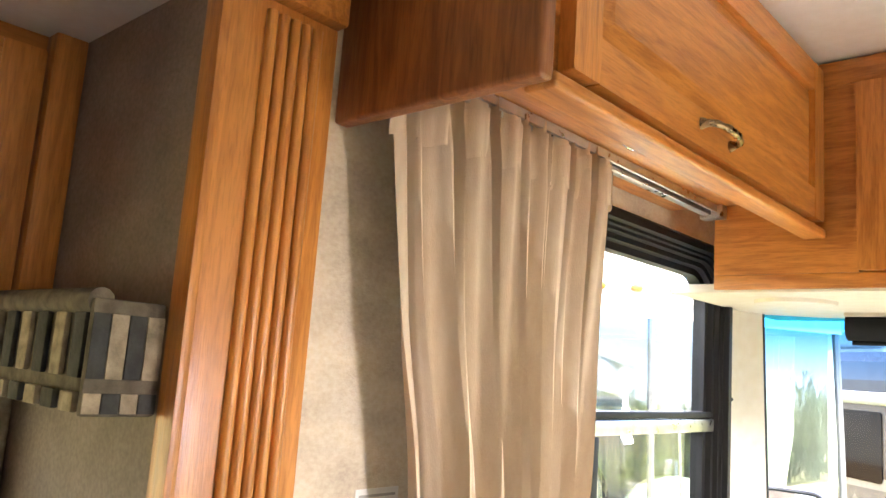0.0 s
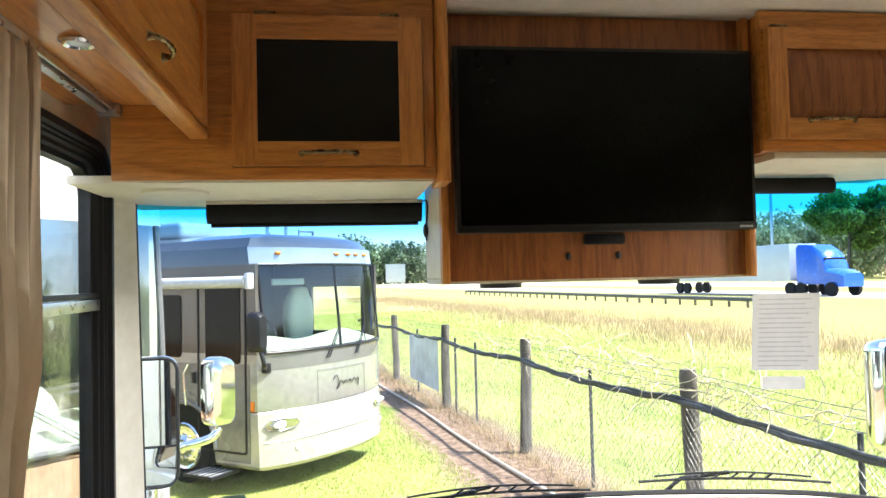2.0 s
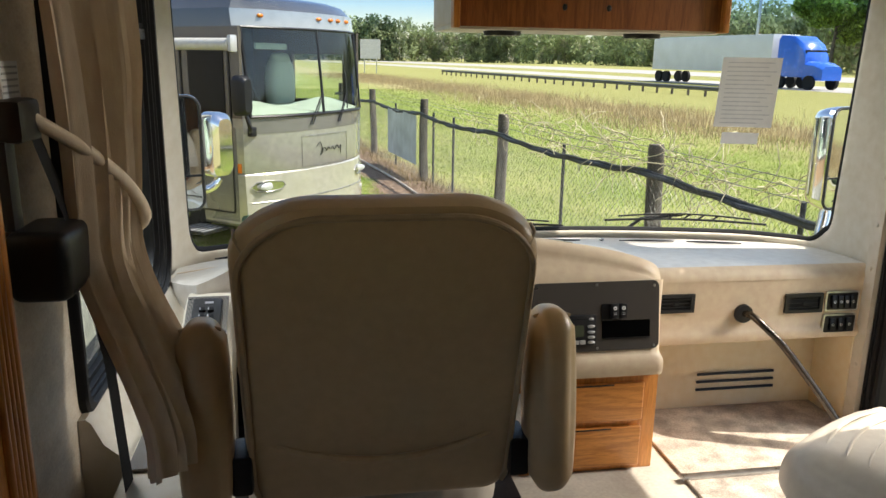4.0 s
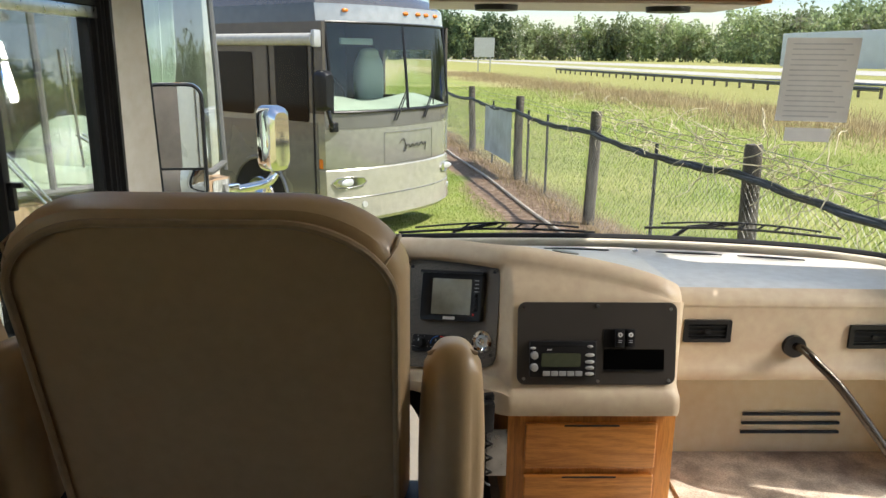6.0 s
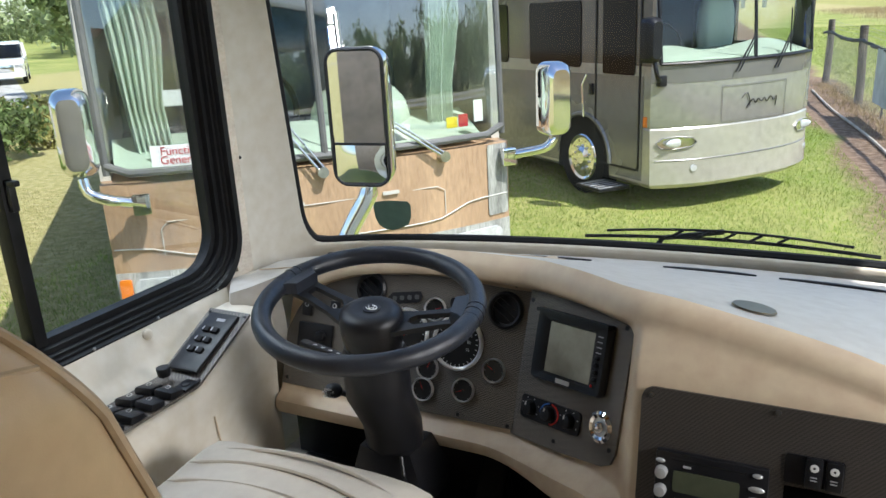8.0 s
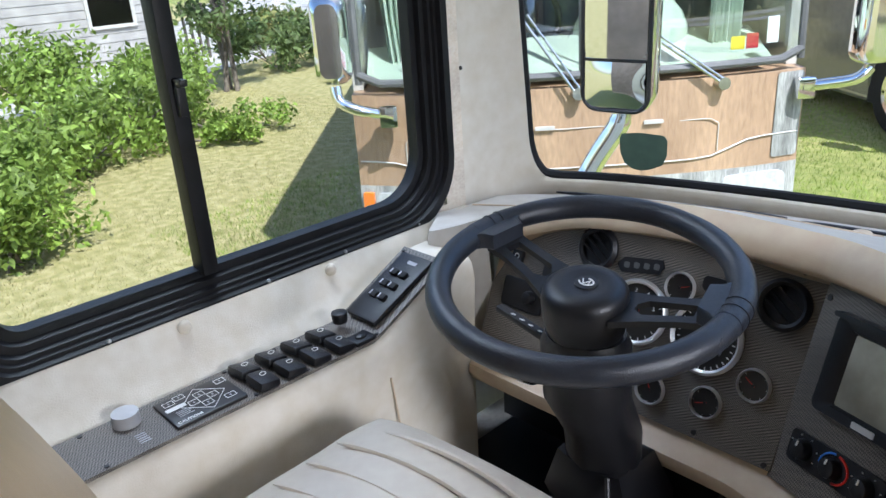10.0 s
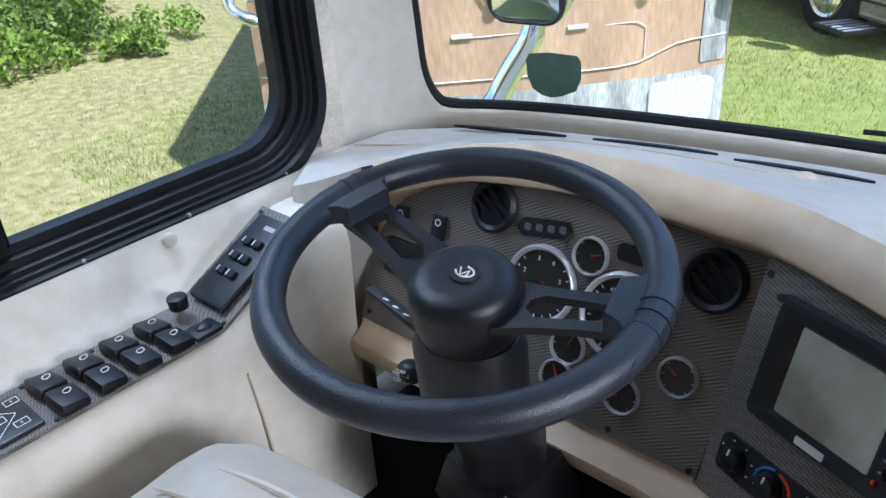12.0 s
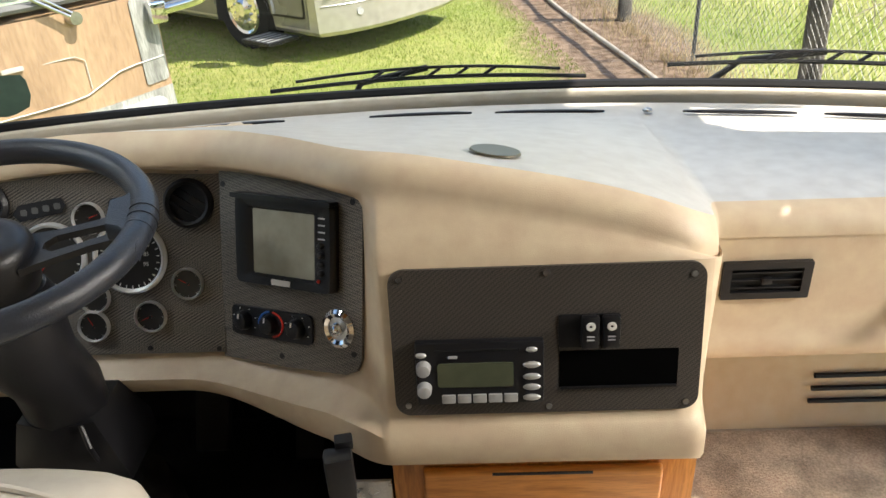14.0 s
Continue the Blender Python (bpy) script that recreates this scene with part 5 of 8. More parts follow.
def raised_door(t, to3, u0, u1, v0, v1, mat_s, mat_r, panel_mat, glass_mat=None, stile=0.055):
    """Frame-and-panel door: stiles, rails and a raised or glass panel."""
    d = part("door", slab(rrect(u0 + 0.01, u1 - 0.01, v0 + 0.01, v1 - 0.01, 0.004, 2), to3, 0.0, 0.007), mat_s, t)
    for a, b in ((u0, u0 + stile), (u1 - stile, u1)):
        bb = slab(rrect(a, b, v0, v1, 0.004, 2), to3, 0.001, 0.022)
        bmesh.ops.bevel(bb, geom=[e for e in bb.edges if e.calc_face_angle(0) > 1.2], offset=0.003, segments=2, affect="EDGES")
        part("stile", bb, mat_s, d)
    for a, b in ((v0, v0 + stile), (v1 - stile, v1)):
        bb = slab([(u0 + stile, a), (u1 - stile, a), (u1 - stile, b), (u0 + stile, b)], to3, 0.001, 0.0212)
        part("rail", bb, mat_r, d)
    iu0, iu1, iv0, iv1 = u0 + stile, u1 - stile, v0 + stile, v1 - stile
    if glass_mat:
        part("glass", slab([(iu0, iv0), (iu1, iv0), (iu1, iv1), (iu0, iv1)], to3, 0.006, 0.012), glass_mat, d, "dark smoked glass")
    else:
        oo = [(iu0, iv0), (iu1, iv0), (iu1, iv1), (iu0, iv1)]
        k = 0.03
        ii = [(iu0 + k, iv0 + k), (iu1 - k, iv0 + k), (iu1 - k, iv1 - k), (iu0 + k, iv1 - k)]
        b = loft([[to3(u, v, 0.0072) for u, v in oo], [to3(u, v, 0.009) for u, v in oo], [to3(u, v, 0.0195) for u, v in ii]], True, True)
        part("panel", b, panel_mat, d, smooth=False)
    return d


def bow_handle(t, c, along, out, L=0.1):
    c, along, out = Vector(c), Vector(along), Vector(out)
    h = tube(spline([c - along * L / 2, c - along * L * 0.42 + out * 0.018, c - along * L * 0.15 + out * 0.026, c + along * L * 0.15 + out * 0.026, c + along * L * 0.42 + out * 0.018, c + along * L / 2], 21), [0.009, 0.008, 0.006, 0.005, 0.0055, 0.005, 0.004, 0.005, 0.006, 0.005, 0.0055, 0.005, 0.006, 0.005, 0.004, 0.005, 0.0055, 0.005, 0.006, 0.008, 0.009], 10)
    return part("handle", h, BRASS, t, "antique brass bow handle")


oc = thing("overhead_cabinet", (-1.05, 2.1, 1.78), "oak overhead cabinet with a raised-panel lift door", "cabinet")
part("carcase", box(XL, -0.905, 1.655, 2.598, 1.872, CEIL_Z - 0.002, 0.002), OAKY, oc)
eb = box(XL, -0.887, 1.63, 1.655, 1.782, CEIL_Z - 0.002, 0.006, 3)
part("end_panel", eb, OAKPANEL, oc, "reddish oak end panel")
part("bottom", box(XL + 0.002, -0.93, 1.656, 2.598, 1.860, 1.8715), OAKY, oc)
part("face_rail", box(-0.929, -0.9065, 1.656, 2.598, 1.797, 1.8715), OAKY, oc)
part("bottom_lip", box(-0.929, -0.886, 1.656, 2.598, 1.778, 1.7965, 0.006, 3), OAKY, oc)
dr = raised_door(oc, to_x(-0.905), 1.685, 2.575, 1.806, CEIL_Z - 0.03, OAKZ, OAKY, OAKY)
hb = bow_handle(dr, (-0.884, 2.06, 1.836), (0, 1, -0.05), (1, 0, 0), 0.105)
pk_ = part("puck_light", disc_on((-1.02, 2.105, 1.860), (0, 0, -1), 0.033, 0.010, 28, None, 0.02), CHROME, oc, "chrome recessed reading light")
part("bulb", disc_on((-1.02, 2.105, 1.857), (0, 0, -1), 0.021, 0.004), LENS, pk_)

fc = thing("front_cabinet", (-0.75, 2.8, 1.7), "oak front cabinet with a smoked glass door", "cabinet")
part("carcase", box(-1.11, -0.335, 2.62, 3.0, 1.70, CEIL_Z - 0.002, 0.002), OAKX, fc)
part("face_bottom", box(-1.108, -0.34, 2.60, 2.6195, 1.682, 1.712, 0.003), OAKX, fc)
part("face_top", box(-0.9, -0.34, 2.60, 2.6195, 2.085, CEIL_Z - 0.003, 0.003), OAKX, fc)
part("face_left", box(-1.108, -0.83, 2.601, 2.6195, 1.712, 2.085), OAKX, fc)
part("face_right", box(-0.368, -0.34, 2.60, 2.6195, 1.712, 2.085, 0.003), OAKZ, fc)
gd = raised_door(fc, to_y(2.60), -0.828, -0.372, 1.713, 2.078, OAKZ, OAKX, None, SMOKED, 0.058)
bow_handle(gd, (-0.602, 2.58, 1.742), (1, 0, 0), (0, -1, 0), 0.13)
for x in (-0.75, -0.45):
    part("hinge", box(x - 0.025, x + 0.025, 2.588, 2.60, 2.082, 2.09, 0.002), BRASS, fc)
tp = part("corner_post", tube([(-0.322, 2.585, 1.672), (-0.322, 2.585, CEIL_Z - 0.003)], 0.016, 14), OAKZ, fc)
part("post_side", box(-0.338, -0.306, 2.585, 2.72, 1.672, CEIL_Z - 0.003, 0.003), OAKZ, fc)

rc = thing("front_cabinet", (0.9, 2.8, 1.75), "oak front cabinet with a raised-panel lift door", "cabinet")
part("carcase", box(0.565, XR - 0.002, 2.65, 3.0, 1.757, CEIL_Z - 0.002, 0.002), OAKX, rc)
part("face_bottom", box(0.55, XR - 0.004, 2.63, 2.6495, 1.755, 1.785, 0.003), OAKX, rc)
part("face_top", box(0.55, XR - 0.004, 2.63, 2.6495, 2.085, CEIL_Z - 0.003, 0.003), OAKX, rc)
rd = raised_door(rc, to_y(2.63), 0.56, 1.13, 1.785, 2.085, OAKZ, OAKX, OAKPANEL)
bow_handle(rd, (0.74, 2.612, 1.835), (1, 0, 0), (0, -1, 0), 0.13)
for x in (0.6, 1.0):
    part("hinge", box(x - 0.025, x + 0.025, 2.618, 2.63, 2.088, 2.096, 0.002), BRASS, rc)

tb = thing("tv_cabinet", (0.1, 2.85, 1.42), "oak television panel box with cream sides", "cabinet")
part("front_panel", box(-0.30, 0.535, 2.715, 2.735, 1.425, CEIL_Z - 0.003, 0.002), OAKPANEL, tb)
part("left_edge", box(-0.318, -0.298, 2.69, 2.74, 1.42, 1.70, 0.004), OAKZ, tb)
part("right_edge", box(0.533, 0.553, 2.69, 2.74, 1.42, CEIL_Z - 0.003, 0.004), OAKZ, tb)
part("body", box(-0.314, 0.55, 2.741, 3.10, 1.432, CEIL_Z - 0.003, 0.008, 3), VINYL, tb, "cream vinyl box sides")
part("bottom", box(-0.312, 0.548, 2.742, 3.10, 1.418, 1.4315, 0.003), VINYL, tb)
for x in (-0.13, 0.34):
    part("puck_light", disc_on((x, 2.86, 1.418), (0, 0, -1), 0.06, 0.014, 28), BLACK, tb, "black round down light")
tv = thing("television", (0.13, 2.69, 1.56), "flat black television on the oak panel", "television")
b = box(-0.283, 0.537, 2.655, 2.695, 1.548, 2.035, 0.006, 2)
part("case", b, BLACK, tv)
part("screen", box(-0.272, 0.526, 2.6535, 2.6552, 1.568, 2.024), TVSCREEN, tv, "glossy black screen")
part("lower_bezel", box(-0.281, 0.535, 2.652, 2.656, 1.5495, 1.564, 0.001), BLACK, tv)
part("badge", box(0.485, 0.522, 2.6512, 2.6525, 1.553, 1.559), PRINT, tv, "small grey badge")
part("mount", box(0.0, 0.26, 2.695, 2.715, 1.6, 1.95), BLACK, tv)
wr_ = thing("wall_socket_plate", (0.22, 2.71, 1.5), "black cable plate under the television", "socket")
part("plate", box(0.065, 0.18, 2.69, 2.715, 1.515, 1.545, 0.010), BLACK, wr_)
for x in (0.025, 0.165):
    part("screw", ellipsoid((x, 2.713, 1.486), (0.008, 0.004, 0.01), None, 10, 6), BLACK, wr_)
rs = thing("roller_shade", (-0.65, 3.06, 1.61), "black roller sun shade rolled up under the soffit", "roller shade")
part("roll", tube([(-0.965, 3.06, 1.645), (-0.33, 3.06, 1.645)], 0.034, 20), SHADE, rs)
part("hem_bar", tube([(-0.955, 3.06, 1.607), (-0.34, 3.06, 1.607)], 0.006, 8), SHADE, rs)
part("head_bar", box(-0.965, -0.33, 3.02, 3.08, 1.667, 1.676, 0.002), VINYL, rs)
part("cord", tube(spline([(-0.33, 3.05, 1.66), (-0.325, 3.03, 1.672), (-0.318, 3.0, 1.66), (-0.319, 3.02, 1.6), (-0.319, 3.03, 1.55)], 20), 0.003, 6), BLACK, rs)
part("pull_bead", ellipsoid((-0.322, 3.02, 1.58), (0.008, 0.014, 0.022)), BLACK, rs)

rs2 = thing("roller_shade", (0.9, 3.0, 1.69), "black roller sun shade on the passenger side", "roller shade")
part("roll", tube([(0.60, 3.0, 1.705), (1.0, 3.0, 1.705)], 0.026, 16), SHADE, rs2)

# curtain rail and curtain
cr = thing("curtain_rail", (XL + 0.08, 2.1, 1.775), "grey aluminium curtain rail under the cabinet", "curtain rail")
part("rail", box(XL + 0.085, XL + 0.105, 1.66, 2.595, 1.837, 1.859, 0.003), STEEL, cr)
part("rail_front", box(XL + 0.11, XL + 0.118, 1.66, 2.595, 1.843, 1.859, 0.003), STEEL, cr)
part("rail_end", box(XL + 0.08, XL + 0.13, 2.572, 2.597, 1.83, 1.859, 0.003), STEEL, cr)
cu = thing("curtain", (XL + 0.08, 2.0, 0.5), "beige pleated curtain tied back beside the window", "curtain")
NZ, NY = 60, 150
rows = []
for j in range(NZ):
    s = j / (NZ - 1)
    z = 1.853 - 1.225 * s
    out_ = min(1, max(0, (1.02 - z) / 0.36))
    out_ = 0.125 * out_ * out_ * (3 - 2 * out_)
    ya = curve(((0.60, 1.62), (0.72, 1.64), (0.95, 1.74), (1.15, 1.765), (1.33, 1.745), (1.55, 1.695), (1.86, 1.65)), z)[0]
    yb = curve(((0.60, 1.86), (0.72, 1.87), (0.93, 1.93), (1.07, 1.985), (1.2, 2.02), (1.31, 2.075), (1.55, 2.10), (1.86, 2.15)), z)[0]
    amp = 0.014 + 0.013 * min(1, s * 2.2)
    row = []
    for k in range(NY):
        u = k / (NY - 1)
        ph = u * 2 * math.pi * 15
        f = math.sin(ph + 0.9 * math.sin(u * 9 + s * 2)) + 0.35 * math.sin(2.3 * ph + 1.0 + s * 3)
        pinch = 1.0 if s > 0.08 else 0.5 + 0.5 * s / 0.08
        y = ya + (yb - ya) * (u + 0.018 * math.sin(ph * 0.5 + s * 4))
        row.append((XL + 0.075 + out_ + amp * pinch * f * min(1, 0.3 + u / 0.18) + 0.035 * math.sin(min(1.57, u * 4)), y, z + 0.004 * math.sin(ph)))
    rows.append(row)
cl = part("cloth", loft(rows, False, False), FABRIC, cu, angle=80)
part("heading", loft([[(x + 0.004, y, z + dz) for x, y, z in rows[1]] for dz in (-0.07, -0.001)], False, False), FABRIC, cu, "pinch-pleated heading", angle=80)
part("tieback", tube(spline([(XL + 0.03, 1.73, 1.235), (XL + 0.10, 1.79, 1.17), (XL + 0.145, 1.86, 1.10), (XL + 0.15, 1.95, 1.02), (XL + 0.08, 2.01, 0.97)], 24), 0.012, 10), FABRIC, cu, "rolled fabric tieback")

# seat belt
sb = thing("seat_belt", (XL, 1.66, 0.0), "black seat belt with retractor on the side wall", "seat belt")
part("retractor", box(XL + 0.001, XL + 0.095, 1.645, 1.79, 0.945, 1.06, 0.024, 4), BLACK, sb)
part("strap", loft([[(XL + 0.03, 1.70, 1.25), (XL + 0.03, 1.748, 1.245)], [(XL + 0.07, 1.745, 1.05), (XL + 0.07, 1.795, 1.05)], [(XL + 0.10, 1.765, 0.8), (XL + 0.103, 1.815, 0.8)], [(XL + 0.13, 1.80, 0.05), (XL + 0.135, 1.85, 0.05)]], False, False), RUBBER, sb, "black webbing")
part("anchor", box(XL + 0.001, XL + 0.045, 1.665, 1.76, 1.195, 1.262, 0.012), BLACK, sb)
part("upper_bar", box(XL + 0.001, XL + 0.02, 1.66, 1.70, 1.06, 1.20, 0.005), BLACK, sb)
lb = thing("warning_label", (XL, 1.775, 1.28), "small white printed label on the wallpaper", "label")
part("sheet", box(XL + 0.001, XL + 0.002, 1.722, 1.80, 1.25, 1.318), PAPER, lb)
for k in range(6):
    part("print", box(XL + 0.002, XL + 0.0026, 1.728, 1.794, 1.257 + k * 0.010, 1.2605 + k * 0.010), PRINT, lb)

# fluted oak pilaster at the slide-out's edge
pi_ = thing("fluted_pilaster", (XL + 0.02, 1.54, 0.0), "fluted oak pilaster at the slide-out's edge", "pilaster")
part("board", box(XL + 0.001, XL + 0.026, 1.451, 1.605, 0.001, 1.893, 0.004), OAKZ, pi_)
part("edge_trim", box(XL - 0.004, XL + 0.032, 1.4375, 1.4505, 0.001, CEIL_Z - 0.003, 0.004), OAKZ, pi_)
for k in range(5):
    y = 1.504 + k * 0.0165
    part("flute", tube([(XL + 0.0285, y, 0.05), (XL + 0.0285, y, 1.878)], 0.0072, 10), OAKZ, pi_)
part("plinth", box(XL + 0.001, XL + 0.04, 1.451, 1.610, 1.895, CEIL_Z - 0.004, 0.005), OAKX, pi_)

# slide-out: overhead cabinet and plaid valance
sc_ = thing("overhead_cabinet", (-1.75, 0.5, 1.47), "oak overhead cabinet in the slide-out", "cabinet")
part("carcase", box(-1.998, -1.56, -1.6, 1.425, 1.475, 1.898, 0.002), OAKY, sc_)
part("end_stile", box(-1.565, -1.528, 1.395, 1.438, 1.475, 1.898, 0.003), OAKZ, sc_)
for y0 in (0.72, 0.02, -0.68):
    raised_door(sc_, to_x(-1.56), y0, y0 + 0.67, 1.50, 1.87, OAKZ, OAKY, OAKZ)
va = thing("window_valance", (-1.6, 1.4, 1.0), "plaid fabric window valance with rolled edges", "valance")
PL = [mat("plaid_cream", (0.36, 0.30, 0.21), 0.9, var=0.2, scale=60, bump=0.3), mat("plaid_slate", (0.05, 0.052, 0.05), 0.9, var=0.2, scale=60, bump=0.3), mat("plaid_taupe", (0.15, 0.125, 0.09), 0.9, var=0.2, scale=60, bump=0.3)]
vb = part("board", box(-1.98, -1.235, 1.365, 1.437, 1.412, 1.525, 0.010, 3), PL[2], va)
for k in range(16):
    x = -1.228 - k * 0.047
    part("stripe", box(x - 0.026, x, 1.3585, 1.3648, 1.447, 1.512, 0.002), PL[0] if k % 2 else PL[1], va)
    part("stripe", box(x - 0.034, x - 0.004, 1.3575, 1.3648, 1.413, 1.433, 0.002), PL[1] if k % 2 else PL[0], va)
part("top_roll", tube([(-1.98, 1.37, 1.524), (-1.222, 1.37, 1.524)], 0.014, 12), PL[2], va)
part("end_fold", box(-1.2245, -1.215, 1.36, 1.437, 1.41, 1.527, 0.004), PL[2], va)
for y0_, y1_, k in ((1.3605, 1.378, 1), (1.379, 1.397, 0), (1.398, 1.416, 1), (1.417, 1.436, 0)):
    part("stripe", box(-1.2149, -1.2125, y0_, y1_, 1.447, 1.512, 0.001), PL[k], va)
    part("stripe", box(-1.2149, -1.2125, y0_, y1_, 1.413, 1.433, 0.001), PL[1 - k], va)
part("side_leg", box(-1.98, -1.60, 1.36, 1.437, 1.0, 1.4105, 0.012, 3), PL[0], va, "hanging side of the valance")

# ---- entry door, swung open outside ----
dj = thing("door_frame", (XR, 2.2, 0.0), "black rubber-sealed entry door frame", "door frame", "", "structure")
rake = lambda z: -0.05 * max(0.0, z - 1.02) / 0.52


def raked_post(x0, x1, y0, y1, z0, z1):
    """An upright that leans back above the belt line."""
    return loft([[(x, y + rake(z), z) for x, y in ((x0, y0), (x1, y0), (x1, y1), (x0, y1))] for z in ([z0, 1.02, z1] if z0 < 1.02 < z1 else [z0, z1])])


part("front_jamb", raked_post(XR - 0.008, XR + 0.045, 2.650, 2.735, -0.3, DZ1), BLACKMETAL, dj)
for y_, r_ in ((2.665, 0.014), (2.70, 0.010), (2.724, 0.008)):
    part("jamb_seal", tube([(XR - 0.008, y_, -0.3), (XR - 0.008, y_, 1.02), (XR - 0.008, y_ + rake(DZ1 - 0.01), DZ1 - 0.01)], r_, 8), RUBBER, dj)
part("jamb_plate", raked_post(XR - 0.030, XR + 0.02, 2.737, 2.790, 0.0, 1.545), VINYL, dj, "cream screw-on jamb plate")
for z in (0.25, 0.62, 0.78, 0.95, 1.15, 1.5):
    part("screw_cap", ellipsoid((XR - 0.031, 2.762 + rake(z), z), (0.004, 0.008, 0.008), None, 10, 6), VINYL, dj)
part("header_beam", box(XR - 0.05, XR - 0.001, DY0 - 0.3, 2.745, 1.5465, 1.655, 0.006), VINYL, dj, "cream header beam with screw caps")
for y in (2.64, 2.42, 2.2, 1.98):
    part("screw_cap", ellipsoid((XR - 0.052, y, 1.61), (0.005, 0.013, 0.013), None, 12, 8), VINYL, dj)
yl = part("warning_sticker", box(XR - 0.0525, XR - 0.0505, 2.25, 2.34, 1.575, 1.625), YELLOW, dj, "yellow warning sticker")
part("sticker_head", box(XR - 0.0535, XR - 0.0526, 2.252, 2.338, 1.612, 1.624), BLACK, yl)
part("rear_jamb", box(XR - 0.008, XR + 0.06, DY0 - 0.05, DY0, -0.3, DZ1, 0.008), BLACKMETAL, dj)
tagged(part("step_well", box(XR - 0.02, XR + 0.3, DY0, DY1 - 0.07, -0.33, -0.3, 0.004), BLACK), "black entry step outside the door", "step", "", "structure")
DM = Matrix.Translation((XR + 0.055, 2.695, 0.0)) @ Matrix.Rotation(radians(-24), 4, "Z")
dl = thing("door_1", m=DM, label="entry door swung open, with window and cream panels", category="door", kind="structure")
W_ = 0.80
def td(u, v, d):
    """On the door leaf; its front edge leans back above the belt line."""
    return (u + 0.10 * max(0.0, v - 1.02) / 0.5 * max(0.0, 1 - u / 0.8), -d, v)


def belt(pts):
    """Adds a point on each upright edge at the belt line, where the door's front edge kinks."""
    out = []
    for (a, b), (c, d) in zip(pts, pts[1:] + pts[:1]):
        out.append((a, b))
        if (b - 1.02) * (d - 1.02) < 0:
            out.append((a + (c - a) * (1.02 - b) / (d - b), 1.02))
    return out


part("rim", ringframe(belt(rrect(0.0, W_, -0.35, 1.53, 0.05)), belt(rrect(0.05, W_ - 0.05, -0.3, 1.48, 0.04)), td, -0.02, 0.03), BLACKMETAL, dl, "black door rim with seals")
part("window_frame", ringframe(belt(rrect(0.052, W_ - 0.052, 0.62, 1.478, 0.03)), belt(rrect(0.085, W_ - 0.085, 0.665, 1.44, 0.03)), td, -0.015, 0.022, None, [(0, -0.015), (0, 0.018), (0.3, 0.022), (0.45, 0.012), (0.7, 0.012), (0.8, 0.004), (1, 0.004), (1, -0.015)]), BLACKMETAL, dl)
p = part("pane", box(0.09, W_ - 0.09, -0.002, 0.002, 0.66, 1.44), GLASS_D, dl)
p.visible_shadow = False
part("sill_trim", box(0.052, W_ - 0.052, -0.024, -0.003, 0.600, 0.618, 0.004), STEEL, dl, "bright sill strip")
part("upper_panel", box(0.052, W_ - 0.052, -0.018, 0.012, 0.205, 0.598, 0.003), VINYL, dl, "cream plastic door panel")
part("inset_panel", slab(rrect(0.075, 0.33, 0.225, 0.55, 0.02), td, 0.018, 0.024), KICK, dl)
part("mid_trim", box(0.052, W_ - 0.052, -0.026, 0.012, 0.185, 0.203, 0.004), STEEL, dl)
part("lower_panel", box(0.052, W_ - 0.052, -0.016, 0.012, -0.3, 0.183, 0.003), VINYL, dl)
part("lower_inset", slab(rrect(0.09, 0.6, -0.22, 0.13, 0.02), td, 0.016, 0.021), VINYL, dl)
lk2 = part("latch_box", box(0.37, 0.53, -0.034, -0.018, 0.255, 0.35, 0.008), BLACK, dl, "black latch handle housing")
part("lever", box(0.39, 0.5, -0.042, -0.034, 0.29, 0.315, 0.004), BLACK, lk2)
part("pull_bar", tube([(0.34, -0.03, 0.515), (0.36, -0.045, 0.51), (0.54, -0.045, 0.505)], 0.010, 8), BLACK, dl)
part("lock", ellipsoid((0.55, -0.024, 0.43), (0.026, 0.012, 0.026)), STEEL, dl, "round door lock")
ar = thing("entry_grab_bar", (1.02, 1.93, 0.0), "black bent grab bar by the entry", "handrail")
part("bar", tube(spline([(1.02, 1.94, 1.32), (1.0, 1.94, 1.22), (1.0, 1.945, 0.9), (1.0, 1.95, 0.74), (1.03, 1.92, 0.68), (1.12, 1.85, 0.55), (1.24, 1.76, 0.42)], 30), 0.016, 10), BLACK, ar)
part("mount", tube([(1.02, 1.94, 1.32), (1.1, 1.86, 1.36), (1.268, 1.77, 1.36)], 0.014, 10), BLACK, ar)

# ---- on and outside the windscreen ----
st = thing("posted_notice", wmap(0.72, 1.06), "white printed notice taped inside the windscreen", "notice")
n3 = lambda u, v, d: wmap(u, v, 0.028 - d)
part("sheet", loft([[n3(0.677 + 0.072 * i / 6, z, 0) for i in range(7)] for z in (1.08, 1.17, 1.26, 1.352)], False, False), PAPER, st)
for k in range(15):
    part("text_line", loft([[n3(0.682 + 0.06 * i / 4 * (0.7 + 0.3 * ((k * 7) % 5) / 4), z, 0.002) for i in range(5)] for z in (1.095 + k * 0.0168, 1.099 + k * 0.0168)], False, False), FAINT, st)
part("lower_slip", loft([[n3(0.686 + 0.044 * i / 4, z, 0.001) for i in range(5)] for z in (1.012, 1.058)], False, False), PAPER, st)
sg = thing("glass_sticker", wmap(0.235, 0.68), "dark green shield sticker on the windscreen", "sticker")
sh = [(-0.046, 0.03), (-0.04, 0.042), (0.0, 0.046), (0.04, 0.042), (0.046, 0.03), (0.045, -0.005), (0.036, -0.03), (0.018, -0.043), (0.0, -0.047), (-0.018, -0.043), (-0.036, -0.03), (-0.045, -0.005)]
ctr_u = 0.288
